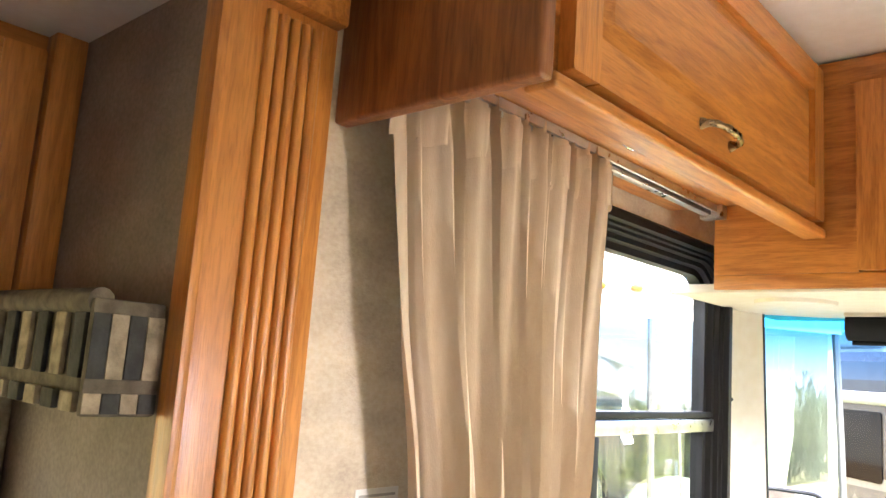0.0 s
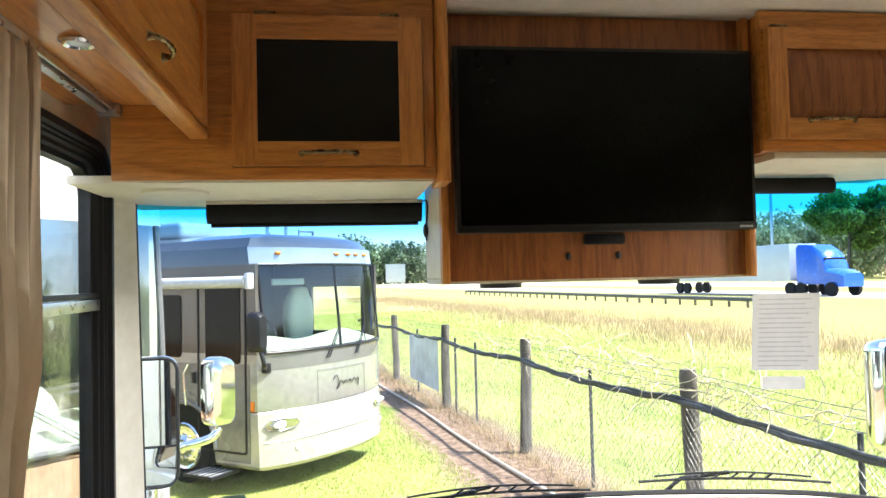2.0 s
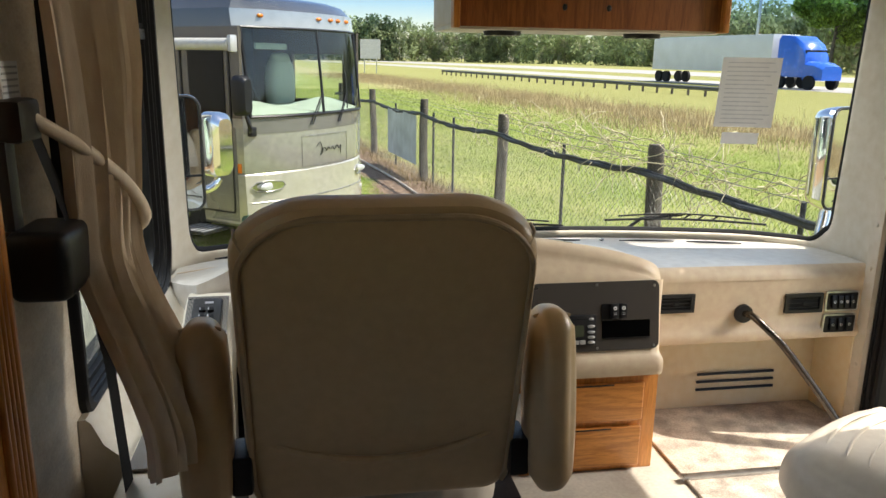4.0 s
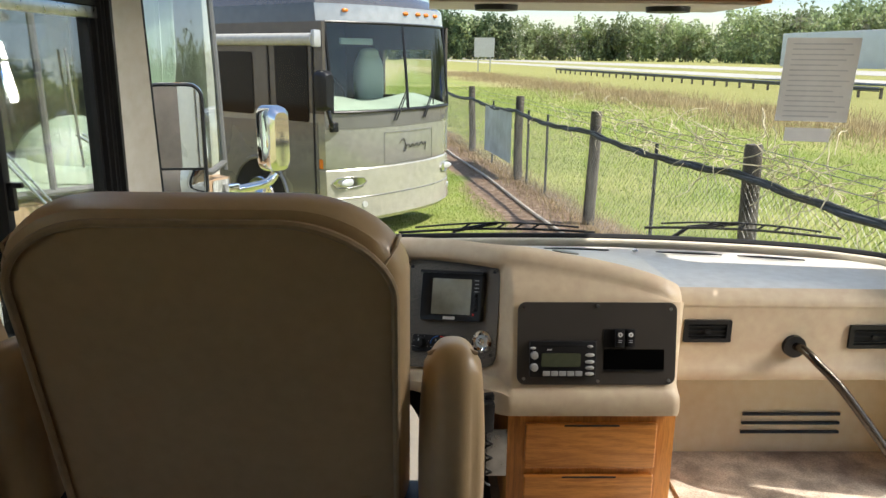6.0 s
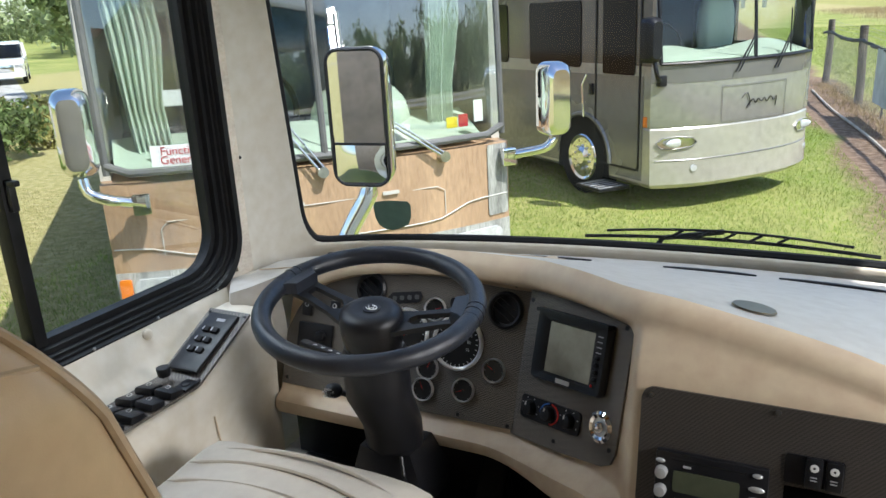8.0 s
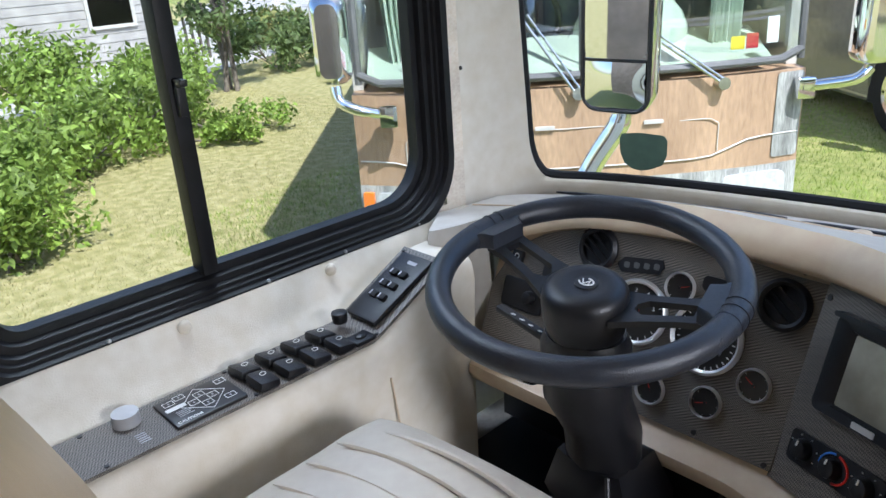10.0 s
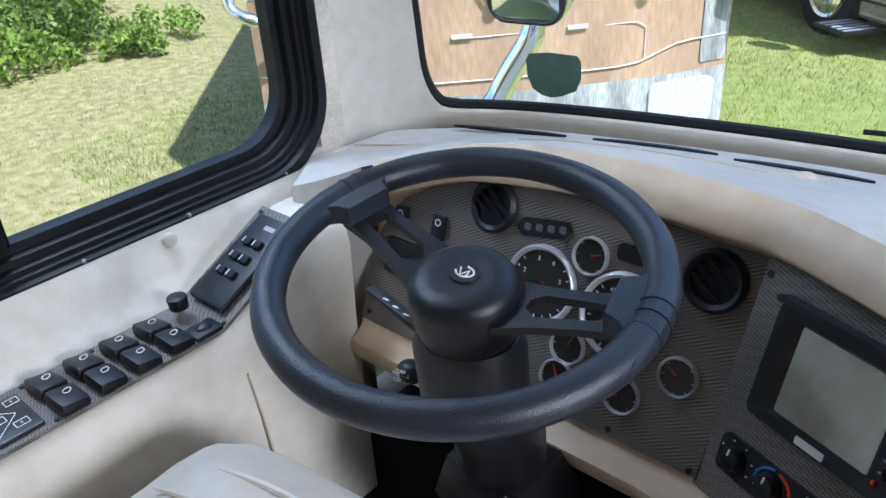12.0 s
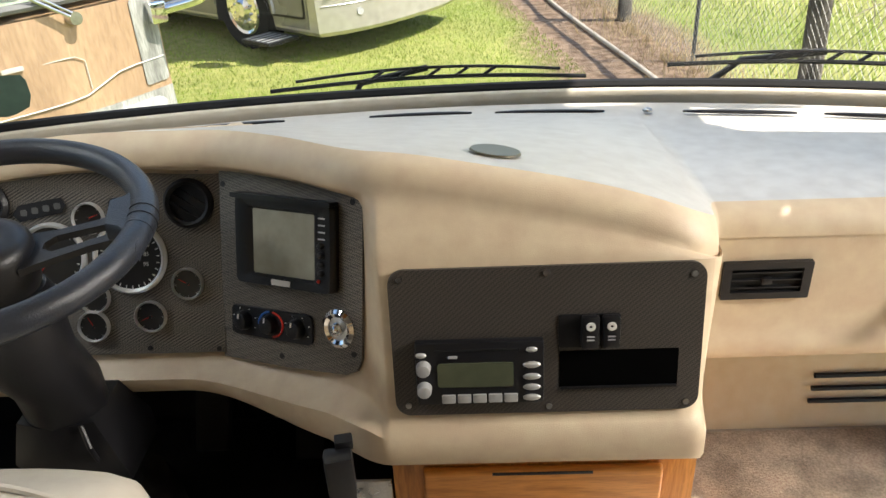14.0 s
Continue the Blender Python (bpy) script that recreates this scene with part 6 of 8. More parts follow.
part("shield", loft([[wmap(ctr_u + u / 2.9, 0.708 + v, 0.030) for u, v in sh], [wmap(ctr_u + u / 2.9, 0.708 + v, 0.0295) for u, v in sh]], True, True), GREENST, sg)


def side_mirror(name, c, yaw, flip):
    m = Matrix.Translation(c) @ Matrix.Rotation(radians(yaw), 4, "Z")
    t = thing(name, m=m, label="chrome-backed door mirror on a polished arm", category="mirror", group="coach mirrors")
    w, h = 0.105, 0.235
    face = rrect(-w, w, -h, h, 0.05, 6)
    rings = []
    for y, s in ((0.0, 1.0), (0.02, 1.03), (0.07, 0.98), (0.11, 0.85), (0.135, 0.55)):
        rings.append([(u * s, y, v * (s * 0.4 + 0.6 if s < 1 else s)) for u, v in face])
    part("shell", loft(rings), CHROME, t, "chrome mirror shell")
    part("rim", tube([(u, -0.002, v) for u, v in face], 0.007, 8, closed=True), BLACK, t)
    part("upper_glass", slab(rrect(-w + 0.008, w - 0.008, -0.085, h - 0.008, 0.03, 5), lambda u, v, d: (u, -d, v), 0.001, 0.004), MIRROR, t, "flat mirror glass")
    gl = BM()
    rows = [[(x, -0.004 - 0.010 * (1 - (x / w) ** 2) * (1 - ((z + 0.155) / 0.075) ** 2), z) for x in (-0.095 + 0.19 * i / 10 for i in range(11))] for z in (-0.225 + 0.132 * j / 8 for j in range(9))]
    loft(rows, False, False, gl)
    part("lower_glass", gl, MIRROR, t, "convex mirror glass")
    part("divider", box(-w, w, -0.006, 0.0, -0.092, -0.084), BLACK, t)
    part("arm", tube(spline([(0.0, 0.05, -0.23), (-0.005 * flip, 0.045, -0.29), (-0.05 * flip, 0.03, -0.42), (-0.10 * flip, 0.0, -0.62)], 16), [0.03] * 4 + [0.034] * 8 + [0.05] * 4, 14), CHROME, t, "polished mirror arm")
    return t


side_mirror("side_mirror", (-1.29, 3.68, 0.93), 8, 1.7)
side_mirror("side_mirror", (1.72, 3.62, 0.90), 18, 0.9)


def wiper(x0, x1, y, z, px, flip):
    t = thing("windscreen_wiper", ((x0 + x1) / 2, y, z - 0.06), "black windscreen wiper at rest", "wiper", "coach wipers")
    yb = lambda x: base_y(x) + 0.10
    part("blade", tube([(x, yb(x), z + 0.0 + 0.01 * math.sin((x - x0) / (x1 - x0) * 3.1)) for x in (x0 + (x1 - x0) * i / 10 for i in range(11))], 0.005, 6), RUBBER, t)
    part("frame", tube([(x, yb(x) + 0.005, z + 0.012 + 0.02 * math.sin((x - x0) / (x1 - x0) * 3.1)) for x in (x0 + 0.06 + (x1 - x0 - 0.12) * i / 10 for i in range(11))], 0.0038, 6), BLACKMETAL, t)
    for k in range(5):
        xk = x0 + (x1 - x0) * (0.32 + 0.09 * k)
        part("link", tube([(xk, yb(xk), z + 0.012), (xk + 0.03, yb(xk), z + 0.03)], 0.004, 6), BLACKMETAL, t)
    part("arm", tube([((x0 + x1) / 2, yb((x0 + x1) / 2) + 0.01, z + 0.03), ((x0 + x1) / 2 + flip * 0.16, yb(px) + 0.02, z + 0.0), (px, yb(px) + 0.01, z - 0.08)], 0.008, 8), BLACKMETAL, t)
    return t


wiper(-0.42, 0.32, 3.48, 0.64, -0.26, -1)
wiper(0.50, 1.16, 3.4, 0.665, 0.55, -1)

# ---- outdoors ----
GZ = -1.1


def ground_mat():
    """Mown grass, a bare strip along the fence and a ripe meadow beyond, laid out by place."""
    m, nt, bs = nodes_of("ground")
    N, L = nt.nodes.new, nt.links.new
    tc = N("ShaderNodeTexCoord")
    a, b, c = N("ShaderNodeTexNoise"), N("ShaderNodeTexNoise"), N("ShaderNodeTexNoise")
    for n, s, d in ((a, 0.35, 5), (b, 9.0, 6), (c, 60.0, 4)):
        n.inputs["Scale"].default_value, n.inputs["Detail"].default_value = s, d
        L(tc.outputs["Object"], n.inputs[0])
    r1, r2 = N("ShaderNodeValToRGB"), N("ShaderNodeValToRGB")
    r1.color_ramp.elements[0].color, r1.color_ramp.elements[1].color = (0.17, 0.23, 0.035, 1), (0.42, 0.40, 0.13, 1)
    r1.color_ramp.elements[0].position, r1.color_ramp.elements[1].position = 0.35, 0.68
    mixf = N("ShaderNodeMath")
    mixf.operation, mixf.inputs[1].default_value = "MULTIPLY_ADD", 0.45
    L(b.outputs["Fac"], mixf.inputs[0])
    half = N("ShaderNodeMath")
    half.operation, half.inputs[1].default_value = "MULTIPLY", 0.55
    L(a.outputs["Fac"], half.inputs[0]), L(half.outputs[0], mixf.inputs[2]), L(mixf.outputs[0], r1.inputs[0])
    sx = N("ShaderNodeSeparateXYZ")
    L(tc.outputs["Object"], sx.inputs[0])
    # distance from the fence line
    f = N("ShaderNodeMath")
    f.operation, f.inputs[1].default_value = "MULTIPLY_ADD", 0.145
    L(sx.outputs[1], f.inputs[0]), L(sx.outputs[0], f.inputs[2])
    wob = N("ShaderNodeMath")
    wob.operation, wob.inputs[1].default_value = "MULTIPLY_ADD", 1.6
    L(a.outputs["Fac"], wob.inputs[0]), L(f.outputs[0], wob.inputs[2])

    def bandof(src, lo, hi, soft):
        mr = N("ShaderNodeMapRange")
        mr.inputs[1].default_value, mr.inputs[2].default_value = lo - soft, lo + soft
        mq = N("ShaderNodeMapRange")
        mq.inputs[1].default_value, mq.inputs[2].default_value = hi - soft, hi + soft
        mq.inputs[3].default_value, mq.inputs[4].default_value = 1, 0
        L(src, mr.inputs[0]), L(src, mq.inputs[0])
        mm = N("ShaderNodeMath")
        mm.operation = "MULTIPLY"
        L(mr.outputs[0], mm.inputs[0]), L(mq.outputs[0], mm.inputs[1])
        return mm.outputs[0]

    def over(base, fac, cols):
        rp, mx = N("ShaderNodeValToRGB"), N("ShaderNodeMix")
        rp.color_ramp.elements[0].color, rp.color_ramp.elements[1].color = (*cols[0], 1), (*cols[1], 1)
        rp.color_ramp.elements[0].position, rp.color_ramp.elements[1].position = 0.35, 0.65
        L(b.outputs["Fac"], rp.inputs[0])
        mx.data_type = "RGBA"
        L(fac, mx.inputs[0]), L(base, mx.inputs[6]), L(rp.outputs[0], mx.inputs[7])
        return mx.outputs[2]

    o = over(r1.outputs[0], bandof(sx.outputs[0], -40, -3.6, 1.2), ((0.30, 0.28, 0.09), (0.50, 0.43, 0.20)))
    o = over(o, bandof(wob.outputs[0], 3.1, 4.8, 0.16), ((0.14, 0.085, 0.05), (0.33, 0.23, 0.155)))
    o = over(o, bandof(wob.outputs[0], 15.5, 23.5, 1.6), ((0.30, 0.27, 0.10), (0.46, 0.38, 0.18)))
    o = over(o, bandof(wob.outputs[0], 23.5, 900, 2.0), ((0.23, 0.25, 0.06), (0.35, 0.31, 0.10)))
    L(o, bs.inputs["Base Color"])
    bs.inputs["Roughness"].default_value = 0.95
    bp = N("ShaderNodeBump")
    bp.inputs["Strength"].default_value, bp.inputs["Distance"].default_value = 0.8, 0.05
    L(c.outputs["Fac"], bp.inputs["Height"]), L(bp.outputs[0], bs.inputs["Normal"])
    return m


OFF = lambda d, y: d - 0.15 * (y - 61.6)
ROAD_Z = -0.62
# one sheet out to the horizon, that rises a little to the highway
gb = loft([[(OFF(d, y), y, z) for d, z in ((-1700, GZ), (-200, GZ), (0, GZ), (26.5, GZ), (29, -0.98), (31.5, ROAD_Z), (100, ROAD_Z), (1700, ROAD_Z))] for y in (-1500 + 100 * k for k in range(31))], False, False)
tagged(part("ground", gb, ground_mat(), None), "sunlit mown grass running out to a meadow", "ground", "", "structure")


def fx(y, off=0.0):
    """x of the fence line at y."""
    return 3.74 - 0.145 * y + off


ASPH = mat("pale_road", (0.42, 0.40, 0.36), 0.9, var=0.12, scale=0.8)
GRAV = mat("gravel_lane", (0.44, 0.42, 0.38), 0.95, var=0.2, scale=2, bump=0.6, bscale=30)
WIRE = mat("galvanised_wire", (0.20, 0.20, 0.19), 0.5, 0.5, var=0.2, scale=20)
WOODPOST = mat("weathered_post", (0.13, 0.11, 0.09), 0.9, var=0.35, scale=12, stretch=(1, 1, 0.2), bump=0.8, bscale=40)
CABLE = mat("dark_cable", (0.045, 0.05, 0.055), 0.6, var=0.3, scale=20)
BLADE = leaf_mat("grass_blades", (0.30, 0.40, 0.07), 0.75, 0.35)
LAWNB = leaf_mat("lawn_blades", (0.44, 0.39, 0.16), 0.8, 0.35)
DRYB = leaf_mat("dry_grass", (0.46, 0.36, 0.20), 0.85, 0.35)
VINE = mat("dry_vine", (0.60, 0.52, 0.35), 0.9, var=0.2, scale=10)
LEAF = leaf_mat("bush_leaves", (0.25, 0.35, 0.06), 0.6, 0.5, 0.4, 2)
LEAF2 = leaf_mat("tree_leaves", (0.16, 0.22, 0.07), 0.65, 0.45, 0.4, 0.6)
LEAF3 = leaf_mat("pine_leaves", (0.14, 0.20, 0.10), 0.7, 0.4, 0.4, 0.3)
BARK = mat("bark", (0.17, 0.14, 0.11), 0.9, var=0.3, scale=8, stretch=(1, 1, 0.25), bump=0.7, bscale=30)


def strip(d0, d1, label):
    """A carriageway that runs along the highway's line."""
    b = loft([[(OFF(d, y), y, ROAD_Z + 0.02) for d in (d0, d1)] for y in (-300 + 60 * k for k in range(21))], False, False)
    return tagged(part("road", b, ASPH, None), label, "road", "", "structure")


strip(33, 42.5, "pale highway lanes beyond the meadow")
strip(57, 82, "far pale highway lanes")
lane = loft([[(x, y - 2.2, GZ + 0.015), (x, y + 4.5, GZ + 0.015)] for x, y in ((-120, 72), (-60, 40), (-40, 25), (-28, 17), (-21, 12.2), (-17, 9), (-14, 2), (-13, -40))], False, False)
tagged(part("road", lane, GRAV, None), "pale gravel lane past the shrubs", "road", "", "structure")


# grass, as blades in one mesh
def blades(n, where, h, w, material, name, label, lean=0.4):
    rng = np.random.default_rng(len(name) + n)
    P = where(rng, n)
    a = rng.uniform(0, 2 * np.pi, n)
    hh = h * rng.uniform(0.5, 1.3, n)
    dx, dy = np.cos(a) * w, np.sin(a) * w
    lx, ly = rng.normal(0, lean, n) * hh, rng.normal(0, lean, n) * hh
    V = np.empty((n, 3, 3))
    V[:, 0] = P + np.stack([-dx, -dy, np.zeros(n)], 1)
    V[:, 1] = P + np.stack([dx, dy, np.zeros(n)], 1)
    V[:, 2] = P + np.stack([lx, ly, hh], 1)
    F = np.arange(3 * n).reshape(n, 3)
    return raw(name, V.reshape(-1, 3).tolist(), F.tolist(), material, None, "stuff", label, "grass")


def lawn(rng, n):
    y = rng.uniform(4.2, 19, n) ** 1.0
    x = fx(y) - 1.15 - rng.uniform(0, 1, n) * 8.5
    return np.stack([x, y, np.full(n, GZ)], 1)


def left_lawn(rng, n):
    return np.stack([rng.uniform(-13, -3.5, n), rng.uniform(2.5, 9, n), np.full(n, GZ)], 1)


def field(rng, n):
    y = 5 + 55 * rng.uniform(0, 1, n) ** 1.6
    x = fx(y) + 0.5 + rng.uniform(0, 1, n) * 14
    return np.stack([x, y, np.full(n, GZ)], 1)


def dry(rng, n):
    y = -4 + 110 * rng.uniform(0, 1, n) ** 1.5
    x = fx(y) + 15.0 + rng.normal(0, 2.3, n) + 1.0 * np.sin(y * 0.4)
    return np.stack([x, y, np.full(n, GZ)], 1)


def fence_dry(rng, n):
    y = rng.uniform(4, 24, n)
    x = fx(y) + rng.normal(0.0, 0.25, n)
    return np.stack([x, y, np.full(n, GZ)], 1)


blades(90000, lawn, 0.045, 0.004, BLADE, "grass", "short sunlit lawn grass between the coaches")
blades(26000, left_lawn, 0.03, 0.004, LAWNB, "grass", "short lawn grass by the shrubs")
blades(110000, field, 0.09, 0.006, BLADE, "grass", "green field grass beyond the fence")
blades(40000, dry, 0.38, 0.011, DRYB, "dry_grass", "tall dry straw-coloured grass in the field", 0.25)
blades(5000, fence_dry, 0.14, 0.006, DRYB, "dry_grass", "dry weeds at the foot of the fence")

# fence
fe = thing("fence", (fx(12), 12, GZ), "chain-link fence on wooden posts with sagging cable", "fence")
for y in (3.6, 7.52, 11.56, 15.62, 20.2, 24.6):
    x = fx(y)
    r = 0.085
    b = loft([[(x + r * (1 + 0.07 * math.sin(3 * a + y)) * math.cos(a) * s + 0.02 * math.sin(z * 2 + y), y + r * math.sin(a) * s, GZ + z) for a in (2 * math.pi * k / 12 for k in range(12))] for z, s in ((-0.05, 1.05), (0.5, 1.0), (1.1, 0.97), (1.58, 0.95), (1.63, 0.85))])
    part("post", b, WOODPOST, fe, "weathered round timber post")
for y in (5.6, 9.6, 13.9, 15.1, 18.0):
    part("metal_post", tube([(fx(y, 0.03), y, GZ), (fx(y, 0.03), y, GZ + 1.4)], 0.022, 8), CABLE, fe, "dark steel line post")
y0, y1, hh = 3.6, 24.6, 1.3
V, F = [], []


def wire(p, q, r=0.0018):
    p, q = np.array(p), np.array(q)
    d = (q - p) / np.linalg.norm(q - p)
    s = np.cross(d, (1, 0, 0)) if abs(d[0]) < 0.9 else np.cross(d, (0, 1, 0))
    s /= np.linalg.norm(s)
    t_ = np.cross(d, s)
    b = len(V)
    for c in (p, q):
        for a in (0, 2.1, 4.2):
            V.append(tuple(c + r * (s * math.cos(a) + t_ * math.sin(a))))
    F.extend([(b, b + 1, b + 4, b + 3), (b + 1, b + 2, b + 5, b + 4), (b + 2, b, b + 3, b + 5)])


for k in range(int((y1 - y0 + hh) / 0.085)):
    for s in (1, -1):
        a = y0 + k * 0.085 - (hh if s > 0 else 0)
        lo, hi = (max(a, y0), min(a + hh, y1))
        if hi <= lo:
            continue
        za, zb = (lo - a, hi - a) if s > 0 else (hh - (lo - a), hh - (hi - a))
        wire((fx(lo, -0.09), lo, GZ + 0.04 + za), (fx(hi, -0.09), hi, GZ + 0.04 + zb))
raw("mesh", [tuple(Vector(v) - Vector(fe.location)) for v in V], F, WIRE, fe, "stuff", "galvanised chain-link mesh")
rng = random.Random(4)
for dz, r in ((0.0, 0.028), (0.03, 0.018)):
    pts = []
    for k in range(121):
        y = 3.0 + 22 * k / 120
        ph = ((y - 3.5) % 4.05) / 4.05
        pts.append((fx(y, -0.10) + 0.012 * math.sin(y * 5 + dz * 90), y, GZ + 1.34 + dz - 0.07 * math.sin(math.pi * ph) + 0.008 * math.sin(y * 9 + dz * 40)))
    part("cable", tube(pts, r, 8), CABLE, fe, "thick dark cable lashed along the fence top")
for z in (1.45, 1.54, 1.6):
    part("barbed_wire", tube([(fx(y, -0.02) + 0.01 * math.sin(y * 3), y, GZ + z - 0.03 * math.sin(math.pi * ((y - 3.5) % 4.05) / 4.05)) for y in (3.6 + 21 * k / 60 for k in range(61))], 0.004, 5), WIRE, fe, "barbed wire")
vn = BM()
for k in range(180):
    y = rng.gauss(8.2, 1.6) if k % 3 else rng.uniform(4, 15)
    p = Vector((fx(y, rng.uniform(-0.1, 0.3)), y, GZ + rng.uniform(1.2, 1.68)))
    d = Vector((rng.uniform(-1, 1), rng.uniform(-1, 1), rng.uniform(-0.3, 0.9))).normalized()
    pts = []
    for j in range(9):
        pts.append(p.copy())
        d = (d + Vector((rng.gauss(0, 0.35), rng.gauss(0, 0.35), rng.gauss(-0.12, 0.35)))).normalized()
        p += d * 0.06
    tube(pts, 0.005, 3, vn, False)
vo = part("dry_vines", vn, VINE, None)
tagged(vo, "tangled dry vine stems along the fence top", "vines", "", "stuff")
pp = thing("pipe", (fx(12, -0.75), 12, GZ), "pale pipe lying along the fence foot", "pipe")
part("pipe", tube([(fx(y, -0.62) + 0.03 * math.sin(y * 0.9), y, GZ + 0.035) for y in (6.5 + 16 * k / 40 for k in range(41))], 0.024, 8), mat("pale_pipe", (0.55, 0.48, 0.40), 0.7), pp)
sgn = thing("fence_sheet", (fx(17, -0.11), 17.2, GZ), "pale grey sheet hung on the fence", "sheet")
part("sheet", loft([[(fx(y, -0.12) + 0.01 * math.sin(y * 9), y, GZ + z) for y in (15.75 + 2.4 * k / 8 for k in range(9))] for z in (0.3, 0.8, 1.3)], False, False), mat("grey_sheet", (0.62, 0.66, 0.72), 0.7, var=0.1), sgn)

# guard rail, road sign, pole
gd_ = thing("guard_rail", (OFF(25.5, 80), 80, GZ), "steel guard rail along the highway", "guard rail")
gx = lambda y: OFF(25.5, y)
part("rail", loft([[(gx(y), y, GZ + 0.42), (gx(y) - 0.08, y, GZ + 0.50), (gx(y), y, GZ + 0.57), (gx(y) - 0.08, y, GZ + 0.64), (gx(y), y, GZ + 0.72)] for y in (48, 70, 90, 112)], False, False), WIRE, gd_)
for k in range(33):
    y = 48 + k * 2
    part("post", box(gx(y) + 0.02, gx(y) + 0.16, y - 0.07, y + 0.07, GZ, GZ + 0.68), WOODPOST, gd_)
sn = thing("road_sign", (9.0, 118, GZ), "back of a large blank road sign", "road sign")
part("board", box(6.6, 9.6, 117.9, 118, GZ + 2.1, GZ + 4.9), SILVERPL, sn)
for x in (7.2, 9.0):
    part("post", cyl((x, 118.1, GZ), (x, 118.1, GZ + 4.5), 0.09, None, 8), STEEL, sn)
pl_ = thing("lamp_pole", (70, 117, GZ), "tall grey highway lighting pole", "lamp pole")
part("pole", cyl((70, 117, GZ), (70, 117, GZ + 26), 0.3, 0.16, 10), STEEL, pl_)
for x, y in ((-14, 150), (-10.5, 150)):
    t = thing("sign_post", (x, y, GZ), "tall steel sign post beyond the coach", "post")
    part("pole", cyl((x, y, GZ), (x, y, GZ + 15), 0.35, 0.35, 12), STEEL, t)

# articulated lorry on the highway
TM = Matrix.Translation((35.3, 63.0, ROAD_Z + 0.02)) @ Matrix.Rotation(radians(8.5), 4, "Z")
lo_ = thing("articulated_lorry", m=TM, label="white box trailer behind a blue tractor unit", category="lorry")
WHITEP = mat("white_trailer_paint", (0.72, 0.73, 0.74), 0.4, var=0.04, scale=0.7)
BLUEP = mat("blue_truck_paint", (0.02, 0.13, 0.62), 0.25, var=0.05, coat=0.5)
part("trailer", box(-1.3, 1.3, -6.0, 10.4, 1.15, 4.1, 0.05), WHITEP, lo_)
part("sleeper", loft([[(sx * w, y, z) for sx, z in ((-1, 0.9), (1, 0.9), (1, zt - 0.3), (0.8, zt), (-0.8, zt), (-1, zt - 0.3))] for y, w, zt in ((-6.6, 1.2, 4.0), (-8.0, 1.2, 3.9), (-9.0, 1.15, 3.3), (-9.4, 1.1, 2.6))]), BLUEP, lo_)
part("bonnet", loft([[(sx * w, y, z) for sx, z in ((-1, 0.7), (1, 0.7), (1, zt - 0.25), (0.7, zt), (-0.7, zt), (-1, zt - 0.25))] for y, w, zt in ((-9.3, 1.1, 2.1), (-10.4, 1.0, 1.95), (-11.0, 0.9, 1.7))]), BLUEP, lo_)
part("windscreen", box(-1.0, 1.0, -9.32, -9.2, 2.15, 2.9, 0.04), TVGLASS, lo_)
for y in (9.4, 8.2, -5.8, -7.0, -10.0):
    for x in (-1.1, 1.1):
        part("wheel", cyl((x - 0.15, y, 0.52), (x + 0.15, y, 0.52), 0.52, None, 20), RUBBER, lo_)


# ---- parked coaches ----
def coach(m, W, L, H, paint_low, paint_mid, paint_top, spec, label):
    """Motorhome in its own frame: x across its front, y back along its side, z from the ground."""
    t = thing("motorhome", m=m, label=label, category="motorhome", group="parked coaches")
    bulge = spec["bulge"]

    def fy(x, z):
        q = 2 * x / W - 1
        lean = spec["lean"] * max(0, z - spec["ws"][0]) ** 1.2 - 0.05 * max(0, 0.8 - z)
        return bulge * abs(q) ** 2.6 + lean

    def front(u, v, d):
        q = 2 * u / W - 1
        sl = bulge * 2.6 * abs(q) ** 1.6 * math.copysign(1, q) * 2 / W
        n = Vector((sl, -1, 0)).normalized()
        return (u + n.x * d, fy(u, v) + n.y * d, v)

    def side(u, v, d):
        return (-d, u, v)

    def ring(z, inset=0.0):
        pts = []
        for k in range(25):
            x = inset + (W - 2 * inset) * k / 24
            pts.append((x, fy(x, z) + inset, z))
        pts += [(W - inset, L, z), (inset, L, z)]
        return pts

    for nm, zs, mt in (("lower_body", spec["low"], paint_low), ("middle_body", spec["mid"], paint_mid), ("upper_body", spec["top"], paint_top)):
        part(nm, loft([ring(z, i) for z, i in zs], True, True), mt, t, angle=30)
    return t, front, side


SILVER = mat("champagne_paint", (0.50, 0.48, 0.41), 0.22, 0.35, var=0.04, scale=0.8, coat=0.6)
SILVERD = mat("pewter_paint", (0.22, 0.215, 0.205), 0.25, 0.35, var=0.04, scale=0.8, coat=0.6)
SILVERM = mat("silver_grey_paint", (0.40, 0.395, 0.37), 0.22, 0.35, var=0.04, scale=0.8, coat=0.6)
TAUPE = mat("taupe_paint", (0.13, 0.115, 0.10), 0.25, 0.3, var=0.05, scale=0.6, coat=0.6)
TANP = mat("weathered_tan_paint", (0.41, 0.275, 0.165), 0.5, var=0.08, scale=3.5, stretch=(1.2, 1.2, 0.3), col2=(0.33, 0.215, 0.13), fine=0.10, bump=0.1, bscale=40)
GREYPATCH = mat("worn_grey_paint", (0.34, 0.34, 0.31), 0.6, var=0.25, scale=6, stretch=(1.5, 1.5, 0.2), fine=0.2)
CREAMP = mat("cream_coach_paint", (0.55, 0.53, 0.48), 0.35, var=0.06, scale=1)
INTGREEN = mat("pale_green_dash", (0.52, 0.60, 0.50), 0.6, var=0.06, scale=3)
